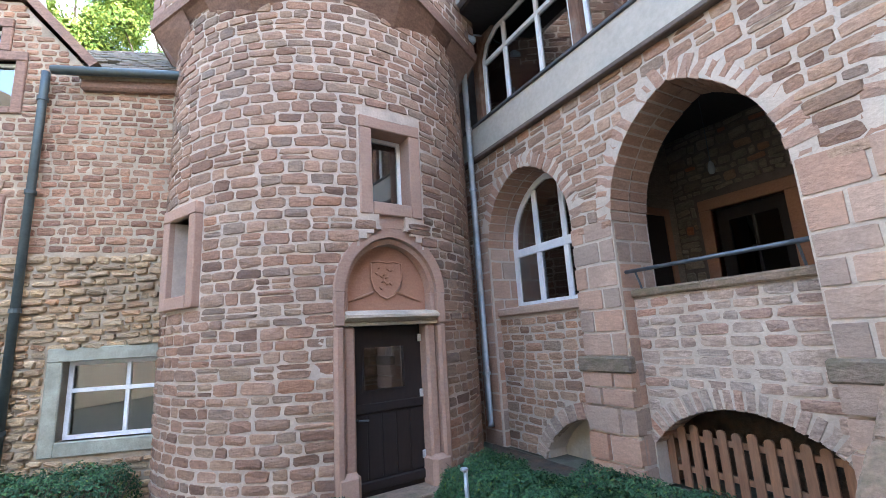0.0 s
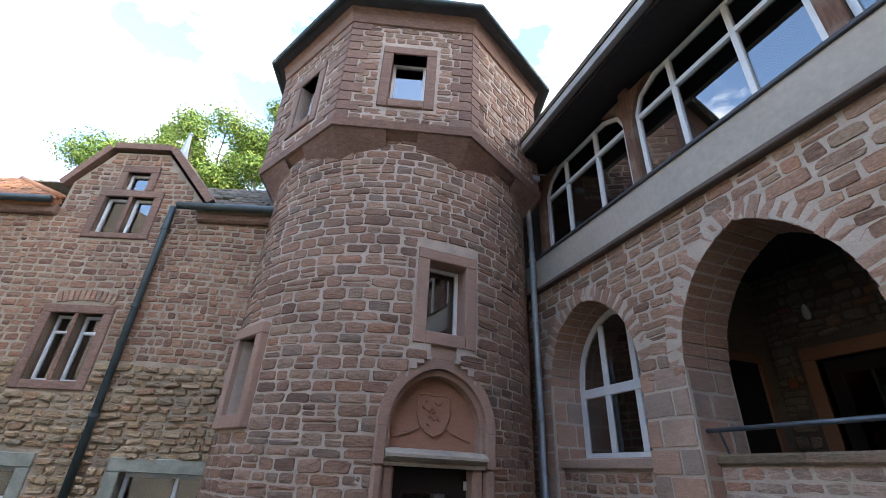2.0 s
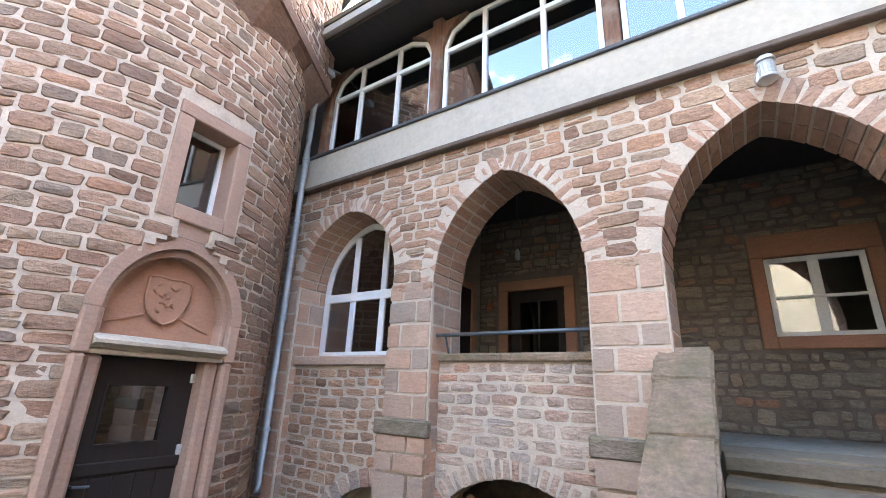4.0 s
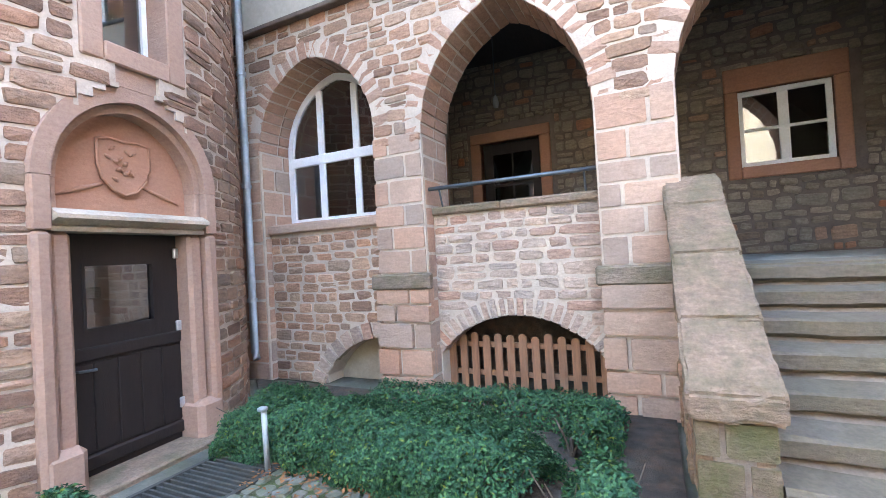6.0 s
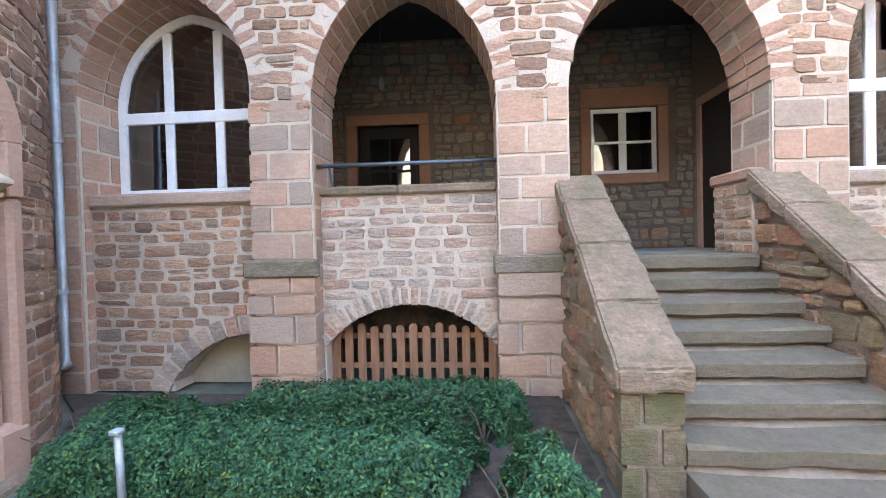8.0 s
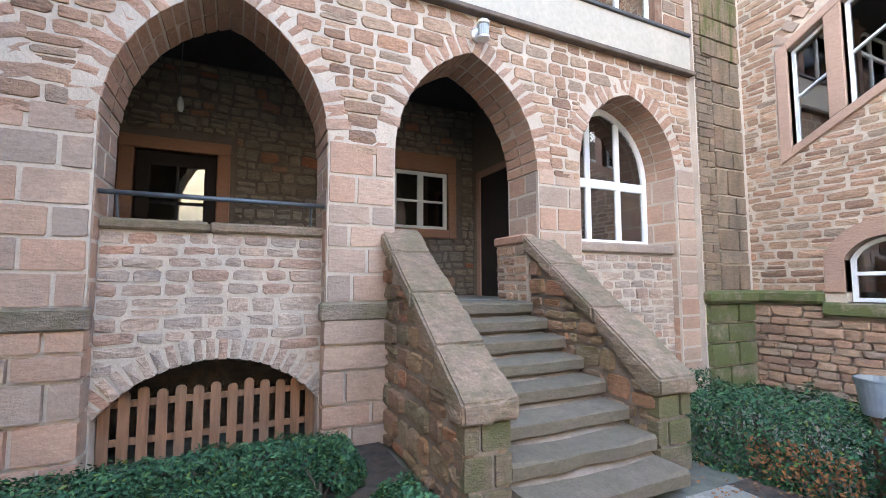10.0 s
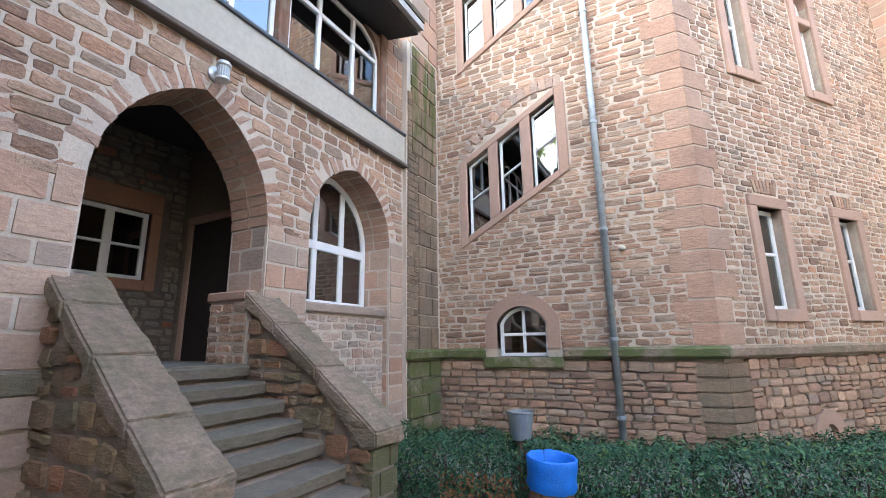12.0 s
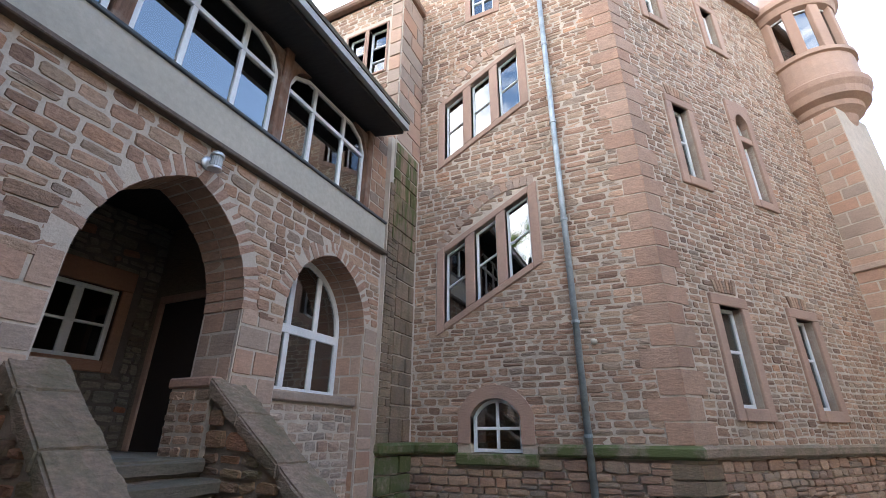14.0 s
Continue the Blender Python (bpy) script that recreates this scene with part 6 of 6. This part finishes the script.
# closing walls and unseen roofs of the south building
tagged(part("unseen_south_roof", slab(bmesh.new(), lambda u, v, d: Vector((u, v, d)), [(4.2, -4.1), (-4.5, -4.1), (-10.4, -11.6), (-5, -18), (9, -18), (9, -4.1)], SH, SH + 0.3), M_SLATE), "unseen dark flat lid that closes the south building", "roof", kind="structure")
# unseen roof, sized to block the sun from tower and yard
rb = bmesh.new()
slab(rb, lambda u, v, d: Vector((d, u, v)), [(-18, SH + 0.3), (-4.6, SH + 0.3), (-9.5, 19.5), (-13, 19.5)], -1.0, 9.5)
tagged(part("unseen_south_roof", rb, M_SLATE), "unseen steep dark roof added to keep the sun off the yard", "roof", kind="structure")
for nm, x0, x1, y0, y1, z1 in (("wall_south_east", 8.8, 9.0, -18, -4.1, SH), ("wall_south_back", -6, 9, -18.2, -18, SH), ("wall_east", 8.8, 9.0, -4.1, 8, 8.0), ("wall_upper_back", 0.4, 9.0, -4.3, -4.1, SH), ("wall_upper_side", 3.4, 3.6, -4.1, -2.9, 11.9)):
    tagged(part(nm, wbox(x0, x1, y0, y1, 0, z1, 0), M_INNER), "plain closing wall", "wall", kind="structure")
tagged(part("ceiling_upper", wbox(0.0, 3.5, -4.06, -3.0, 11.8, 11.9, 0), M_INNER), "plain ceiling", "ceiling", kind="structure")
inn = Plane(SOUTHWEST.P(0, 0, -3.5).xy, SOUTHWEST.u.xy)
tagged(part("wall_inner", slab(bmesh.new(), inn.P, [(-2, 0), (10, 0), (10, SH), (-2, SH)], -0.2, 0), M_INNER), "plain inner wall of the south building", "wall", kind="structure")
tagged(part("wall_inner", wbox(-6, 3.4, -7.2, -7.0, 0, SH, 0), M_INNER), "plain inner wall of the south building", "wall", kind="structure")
# buildings that close the yard to the west
tagged(part("wall_west", wbox(-15.3, -15.0, -16, 14, 0, 8.2, 0), M_YELLOW), "ochre rendered building that closes the yard", "wall", kind="structure")
rb = bmesh.new()
slab(rb, lambda u, v, d: Vector((u, d, v)), [(-14.6, 8.1), (-18, 11.6), (-22, 8.1)], -16, 14)
tagged(part("west_roof", rb, M_TILE), "dark tiled roof of the western building", "roof", kind="structure")
tagged(part("wall_southwest_wing", wbox(-15.0, -9.8, -12.4, -12.0, 0, 6.0, 0), M_STONE), "sandstone wall that closes the yard", "wall", kind="structure")

# ---- plants ----
def leaf_cloud(name, pts, nrm, size, mat, parent, label="", seed=1, flat=0.5):
    """Many small leaves, each a bent diamond of two triangles."""
    r = np.random.RandomState(seed)
    n = len(pts)
    nv = nrm + r.normal(0, flat, (n, 3))
    nv /= np.linalg.norm(nv, axis=1)[:, None] + 1e-9
    a = np.cross(nv, r.normal(0, 1, (n, 3)))
    a /= np.linalg.norm(a, axis=1)[:, None] + 1e-9
    b = np.cross(nv, a)
    s = size * r.uniform(0.6, 1.3, (n, 1))
    v = np.stack([pts - a * s, pts + b * s * 0.5 + nv * s * 0.15, pts + a * s, pts - b * s * 0.5 + nv * s * 0.15], 1).reshape(-1, 3)
    me = bpy.data.meshes.new(name)
    me.from_pydata(v.tolist(), [], np.arange(4 * n).reshape(-1, 4).tolist())
    me.materials.append(mat)
    ob = adopt(new(name, me), parent)
    return tagged(ob, label, kind="stuff")


def hedge(points, wide, high, count, label, seed=1, size=0.0185, low=0.0, rag=0.06):
    """A clipped privet hedge along a line on the ground, with twigs inside."""
    h = thing("hedge", (*points[0], 0), label, "hedge")
    count = int(count * 1.35)
    r = np.random.RandomState(seed)
    P = np.array(points, float)
    seg = np.linalg.norm(np.diff(P, axis=0), axis=1)
    cum = np.r_[0, np.cumsum(seg)]
    t = r.uniform(0, cum[-1], count)
    i = np.clip(np.searchsorted(cum, t) - 1, 0, len(seg) - 1)
    f = ((t - cum[i]) / seg[i])[:, None]
    base = P[i] * (1 - f) + P[i + 1] * f
    d = (P[i + 1] - P[i]) / seg[i][:, None]
    side = np.stack([-d[:, 1], d[:, 0]], 1)
    ang = r.uniform(-0.15, math.pi + 0.15, count)
    p4 = 4.0
    cx, sz = np.cos(ang), np.sin(ang)
    k = (np.abs(cx) ** p4 + np.abs(sz) ** p4) ** (-1 / p4)
    bump = np.array([1 + 0.55 * (rag / 0.06) * 0.22 * noise.noise(Vector((base[j, 0] * 2.3 + seed, base[j, 1] * 2.3, ang[j] * 1.1))) + 0.22 * noise.noise(Vector((base[j, 0] * 8, base[j, 1] * 8, ang[j] * 3))) for j in range(count)])
    shell = bump * (1 - np.abs(r.normal(0, 0.14, count)))
    off = cx * k * wide / 2 * shell
    z = low + np.clip(sz * k * shell, 0, None) * (high - low)
    ends = np.minimum(t, cum[-1] - t)
    z *= np.clip(0.55 + ends / 0.25, 0, 1)
    pts = np.c_[base + side * off[:, None] + r.normal(0, 0.012, (count, 2)), z + r.normal(0, 0.01, count)]
    nrm = np.c_[side * cx[:, None], sz]
    leaf_cloud("foliage", pts, nrm, size, M_HEDGE, h, seed=seed + 1)
    core = bmesh.new()
    for a, b in zip(points, points[1:]):
        tube([(a[0], a[1], low + 0.05), (a[0], a[1], high * 0.45)], 0.015, 6, core)
        n = max(2, int(math.dist(a, b) / 0.12))
        for q in range(n):
            x, y = a[0] + (b[0] - a[0]) * q / n, a[1] + (b[1] - a[1]) * q / n
            for _ in range(3):
                dx, dy = rng.uniform(-wide, wide) * 0.38, rng.uniform(-wide, wide) * 0.38
                tube([(x, y, low), (x + dx * 0.5, y + dy * 0.5, high * 0.5), (x + dx, y + dy, high * rng.uniform(0.7, 0.92))], [0.01, 0.007, 0.003], 4, core)
    part("woody_core", core, M_BARK, h)
    return h


hedge([(-1.46, 5.4), (-1.44, 4.4), (-1.50, 3.6), (-1.74, 2.75)], 0.86, 0.37, 66000, "dense dark green privet hedge beside the tower door", 1, size=0.0155, rag=0.13)
hedge([(-0.6, 4.7), (-0.5, 3.9), (-0.42, 3.1), (-0.42, 2.3)], 0.42, 0.28, 9000, "loose low privet along the foot of the arcade", 4, rag=0.11)
hedge([(-1.98, 2.5), (-1.88, 2.15)], 0.6, 0.42, 9000, "small round privet bush with some yellow leaves", 5, rag=0.1)
hedge([(-1.0, 2.65), (-0.78, 2.4)], 0.32, 0.34, 2600, "sparse privet shoot in bare soil", 6, rag=0.14)
hedge([(-1.0, -0.75), (-2.4, -0.95), (-4.3, -1.3), (-6.6, -2.9), (-8.0, -4.2)], 0.75, 0.62, 42000, "long clipped privet hedge in front of the south building", 7)
hedge([(-7.5, 8.3), (-6.0, 7.75), (-4.75, 7.3)], 0.7, 0.5, 14000, "clipped privet hedge below the house wall", 8)
hedge([(-3.1, 5.35), (-2.85, 5.2)], 0.4, 0.3, 3500, "small privet bush beside the tower portal", 9)
dead = nrng.uniform(0, 1, (360, 3)) ** np.array([0.6, 1, 1]) * np.array([0.45, 2.1, 0.02]) + np.array([-2.28, 2.7, 0.022])
litter = thing("leaf_litter", (-2.3, 4, 0), "scattered dry brown leaves on the ground beside the hedge", "leaves", kind="stuff")
leaf_cloud("leaves", dead, np.tile([0, 0, 1.0], (360, 1)), 0.02, M_IVYDEAD, litter, flat=0.25)
dead2 = nrng.uniform(0, 1, (350, 3)) * np.array([2.4, 0.9, 0.01]) + np.array([-3.4, -0.75, 0.02])
litter = thing("leaf_litter", (-2.6, -0.3, 0), "scattered dry leaves in front of the hedge", "leaves", kind="stuff")
leaf_cloud("leaves", dead2, np.tile([0, 0, 1.0], (350, 1)), 0.02, M_IVYDEAD, litter, flat=0.25)


dry = nrng.uniform(-1, 1, (420, 3)) * np.array([0.35, 0.07, 0.16]) + np.array([-2.35, -0.55, 0.2])
litter = thing("dry_shoots", (-2.35, -0.55, 0), "dry brown leaves on bare shoots at the foot of the clipped hedge", "leaves", kind="stuff")
leaf_cloud("leaves", dry, np.tile([0, 1.0, 0.3], (420, 1)), 0.018, M_IVYDEAD, litter, flat=0.6)


def tree(x, y, z0, height, spread, count, seed, label):
    t = thing("tree", (x, y, z0), label, "tree")
    r = random.Random(seed)
    tr = bmesh.new()
    top = height * 0.75
    tube([(x, y, z0), (x + 0.2, y, z0 + top * 0.4), (x - 0.1, y + 0.2, z0 + top * 0.7), (x, y, z0 + top)], [0.42, 0.3, 0.2, 0.06], 10, tr)
    clumps = []
    for k in range(34):
        a, hgt = r.uniform(0, 2 * math.pi), r.uniform(0.34, 1.0)
        rad = spread * math.sqrt(max(0.05, 1 - ((hgt - 0.58) / 0.5) ** 2)) * r.uniform(0.35, 1.0)
        c = Vector((x + rad * math.cos(a), y + rad * math.sin(a), z0 + height * hgt))
        tube([(x, y, z0 + top * min(0.95, hgt * 0.75)), ((x + c.x) / 2, (y + c.y) / 2, (z0 + top * hgt * 0.75 + c.z) / 2 + 0.3), tuple(c)], [0.09, 0.06, 0.02], 5, tr)
        clumps.append((c, spread * r.uniform(0.16, 0.34)))
    part("trunk", tr, M_BARK, t)
    q = np.random.RandomState(seed)
    idx = q.randint(0, len(clumps), count)
    cen = np.array([tuple(c) for c, _ in clumps])[idx]
    rad = np.array([s for _, s in clumps])[idx][:, None]
    d = q.normal(0, 1, (count, 3))
    d /= np.linalg.norm(d, axis=1)[:, None]
    pts = cen + d * rad * q.uniform(0.3, 1.15, (count, 1)) * np.array([1, 1, 0.75])
    leaf_cloud("crown", pts, d + np.array([0, 0, 0.5]), 0.085, M_TREE, t, seed=seed)
    return t


tree(-9.5, 24, -0.05, 19.8, 4.2, 52000, 1, "broad leafy tree with sunlit yellow-green crown behind the house")
tree(-4.8, 22, -0.05, 19.8, 4.4, 54000, 2, "broad leafy tree with sunlit yellow-green crown behind the house")
tree(-14.5, 27, -0.05, 17.8, 4.2, 40000, 3, "leafy tree on the slope behind the house")
tree(-0.5, 27, -0.05, 20.3, 4.6, 40000, 4, "leafy tree on the slope behind the house")
tree(-12.0, 25, -0.05, 18.3, 3.6, 40000, 5, "leafy tree on the slope behind the house")

# two unseen trees, added only to darken what the stair windows reflect
tree(4.5, 25, -0.05, 19.8, 4.4, 30000, 6, "unseen leafy tree added to darken the stair windows' reflections")
tree(9.5, 27, -0.05, 20.3, 4.6, 30000, 7, "unseen leafy tree added to darken the stair windows' reflections")

# ---- small things ----
bin_ = thing("litter_bin", (-3.2, -0.35, 0), "slatted wooden litter bin lined with a bright blue plastic bag", "bin")
for k in range(16):
    a = k * math.pi / 8
    pl = Plane((-3.2 + 0.20 * math.cos(a), -0.35 + 0.20 * math.sin(a)), (-math.sin(a), math.cos(a)))
    part("slat", block(pl.P, -0.034, 0.034, 0.03, 0.50, -0.015, 0.0, 0.005), M_FENCE, bin_)
for z in (0.08, 0.42):
    part("hoop", lathe((-3.2, -0.35, z), [(0.185, 0), (0.205, 0), (0.205, 0.03), (0.185, 0.03), (0.185, 0)], 24), M_IRON, bin_)
bag = bmesh.new()
rings = []
prof = [(0.218, 0.36), (0.232, 0.40), (0.222, 0.46), (0.232, 0.55), (0.235, 0.625), (0.225, 0.64), (0.205, 0.62), (0.19, 0.5), (0.17, 0.3), (0.0, 0.25)]
for q, (r0, z) in enumerate(prof):
    rings.append([bag.verts.new((-3.2 + (r0 + 0.008 * noise.noise(Vector((k * 0.8, q * 0.7, 3)))) * math.cos(k * math.pi / 18), -0.35 + (r0 + 0.008 * noise.noise(Vector((k * 0.8, q * 0.7, 3)))) * math.sin(k * math.pi / 18), z + (0.014 * noise.noise(Vector((k * 0.5, q, 9))) if q < 6 else 0))) for k in range(36)])
for a, b in zip(rings, rings[1:]):
    for k in range(36):
        bag.faces.new((a[k], a[(k + 1) % 36], b[(k + 1) % 36], b[k]))
part("bag", bag, M_BLUE, bin_, "crumpled bright blue plastic bag", True)
bin_.location, bin_.scale, bin_.rotation_euler = (-3.03, -0.55, 0), (0.9, 0.9, 0.9), (0, radians(-4), 0)
bk = thing("zinc_bucket", (-2.88, -0.72, 0.6), "galvanised steel bucket on a low post in the hedge", "bucket")
body = part("body", lathe((-2.88, -0.72, 0.62), [(0.0, 0.0), (0.10, 0.0), (0.105, 0.02), (0.14, 0.27), (0.148, 0.275), (0.148, 0.29), (0.138, 0.29), (0.10, 0.03), (0.0, 0.03)], 24), M_BUCKET, bk, smooth=False)
part("handle", tube([(-2.88 + 0.145 * math.cos(t), -0.72 + 0.03, 0.90 - 0.14 * math.sin(t)) for t in [math.pi * k / 10 for k in range(11)]], 0.004, 6), M_BUCKET, body, "thin wire handle")
bk.location, bk.scale = (-2.70, -0.87, 0.6), (0.88, 0.88, 0.88)
pst = thing("bucket_post", (-2.70, -0.87, 0), "short wooden post standing in the hedge", "post")
part("shaft", tube([(-2.70, -0.87, 0), (-2.70, -0.87, 0.62)], 0.05, 10), M_TIMBER, pst)
bol = thing("metal_post", (-1.92, 4.72, 0), "short grey galvanised post beside the path", "post")
part("shaft", tube([(-1.92, 4.72, 0.0), (-1.915, 4.74, 0.47)], 0.022, 10), M_ZINC, bol, smooth=True)
part("cap", wbox(-1.965, -1.90, 4.70, 4.76, 0.46, 0.49, 0.008), M_ZINC, bol)


def wall_lamp(p, label):
    """A domed round plate on the wall, a bent arm and a ribbed glass cylinder between steel caps."""
    x, y, z = p
    l = thing("wall_lamp", p, label, "lamp")
    part("backplate", tube([(x + 0.15, y, z), (x + 0.13, y, z), (x + 0.115, y, z), (x + 0.108, y, z)], [0.085, 0.085, 0.06, 0.02], 24), M_STEEL, l, smooth=True)
    part("bracket", tube([(x + 0.115, y, z), (x + 0.07, y, z + 0.05), (x + 0.05, y, z + 0.11), (x + 0.02, y, z + 0.13), (x, y, z + 0.10)], 0.016, 10), M_STEEL, l, smooth=True)
    cap = part("cap", lathe(p, [(0.0, 0.115), (0.03, 0.112), (0.06, 0.095), (0.075, 0.07), (0.077, 0.045), (0.07, 0.042), (0.0, 0.042)], 24), M_STEEL, l, "shiny steel cap", True)
    rib = lathe(p, [(0.062, 0.045), (0.064, 0.02), (0.064, -0.08), (0.062, -0.10)], 32)
    for k, v in enumerate(rib.verts):
        if k % 2:
            v.co.x, v.co.y = x + (v.co.x - x) * 0.94, y + (v.co.y - y) * 0.94
    part("glass", rib, M_LAMPGLASS, cap, "ribbed frosted glass")
    part("lower_ring", lathe(p, [(0.058, -0.095), (0.073, -0.095), (0.074, -0.12), (0.066, -0.125), (0.0, -0.118)], 24), M_STEEL, cap, "steel ring", True)


wall_lamp((-0.16, 0.80, 4.40), "shiny steel wall lamp with a glass cylinder above the arch")
fl = thing("floodlight", (-0.30, 6.35, 6.55), "grey floodlight under the gallery eaves beside the tower", "lamp")
part("housing", wbox(-0.46, -0.26, 6.25, 6.5, 6.50, 6.62, 0.02), M_ZINC, fl)
part("arm", tube([(-0.30, 6.4, 6.62), (-0.2, 6.45, 6.8), (0.0, 6.45, 6.85)], 0.015, 8), M_ZINC, fl)
sn = thing("wall_sensor", SOUTH.P(3.44, 2.99, 0), "small round cream sensor on the south wall", "sensor")
part("dome", lathe(SOUTH.P(3.44, 2.96, 0.05), [(0.0, -0.05), (0.045, -0.03), (0.055, 0.0), (0.045, 0.035), (0.0, 0.05)], 14), M_PLASTER, sn, smooth=True)
gr = thing("floor_grate", (-2.25, 5.0, 0), "dark iron floor grate before the tower door", "grate")
for k in range(16):
    part("bar", wbox(-2.62 + k * 0.05, -2.60 + k * 0.05, 4.72, 5.34, -0.02, 0.012, 0.003), M_RUST, gr)
part("rim", slab(bmesh.new(), lambda u, v, d: Vector((u, v, d)), [(-2.68, 4.68), (-1.80, 4.68), (-1.80, 5.38), (-2.68, 5.38)], -0.02, 0.014, [[(-2.64, 4.72), (-1.84, 4.72), (-1.84, 5.34), (-2.64, 5.34)]]), M_RUST, gr)

# ---- paving ----
pave = tagged(part("pavement", slab(bmesh.new(), lambda u, v, d: Vector((u, v, d)), [(-4.4, 2.2), (-1.95, 3.4), (-1.9, 4.66), (-4.4, 5.4)], -0.1, -0.006), M_MOSSJOINT), "mossy cobbled path between the hedge and the tower", "pavement", kind="structure")
FLOOR = Slope((0, 0, 0), (1, 0, 0), (0, 1, 0))
cb, y = [], 2.4
while y < 4.66:
    x = -4.3 + rng.uniform(0, 0.1)
    while x < -1.95:
        w_ = rng.uniform(0.11, 0.17)
        if y > 2.3 + (x + 4.4) * 0.48:
            cb.append(FLOOR.matrix(x + w_ / 2, y + rng.uniform(-0.015, 0.015), -0.05, w_ - 0.015, 0.115, 0.062 + rng.uniform(-0.006, 0.008), rng.gauss(0, 0.08)))
        x += w_
    y += 0.125
lay(pave, cb, M_COBBLE, "cobble", "cobble", 290, "cobbles")
fp = tagged(part("pavement", slab(bmesh.new(), lambda u, v, d: Vector((u, v, d)), [(-4.6, -0.6), (-2.0, -0.6), (-2.0, 2.0), (-4.4, 2.1)], -0.1, -0.008), M_SOIL_AND_SHADE), "worn flagstone path at the foot of the stairs", "pavement", kind="structure")
fs = []
y = -0.25
while y < 1.95:
    h = rng.uniform(0.4, 0.6)
    x = -2.0
    while x > -4.4:
        w_ = rng.uniform(0.4, 0.75)
        fs.append(FLOOR.matrix(x - w_ / 2, y + h / 2, -0.05, w_ - 0.02, h - 0.02, 0.058 + rng.uniform(-0.004, 0.006), rng.gauss(0, 0.01)))
        x -= w_
    y += h
lay(fp, fs, M_FLAG, "ashlar", "flagstone", 60)
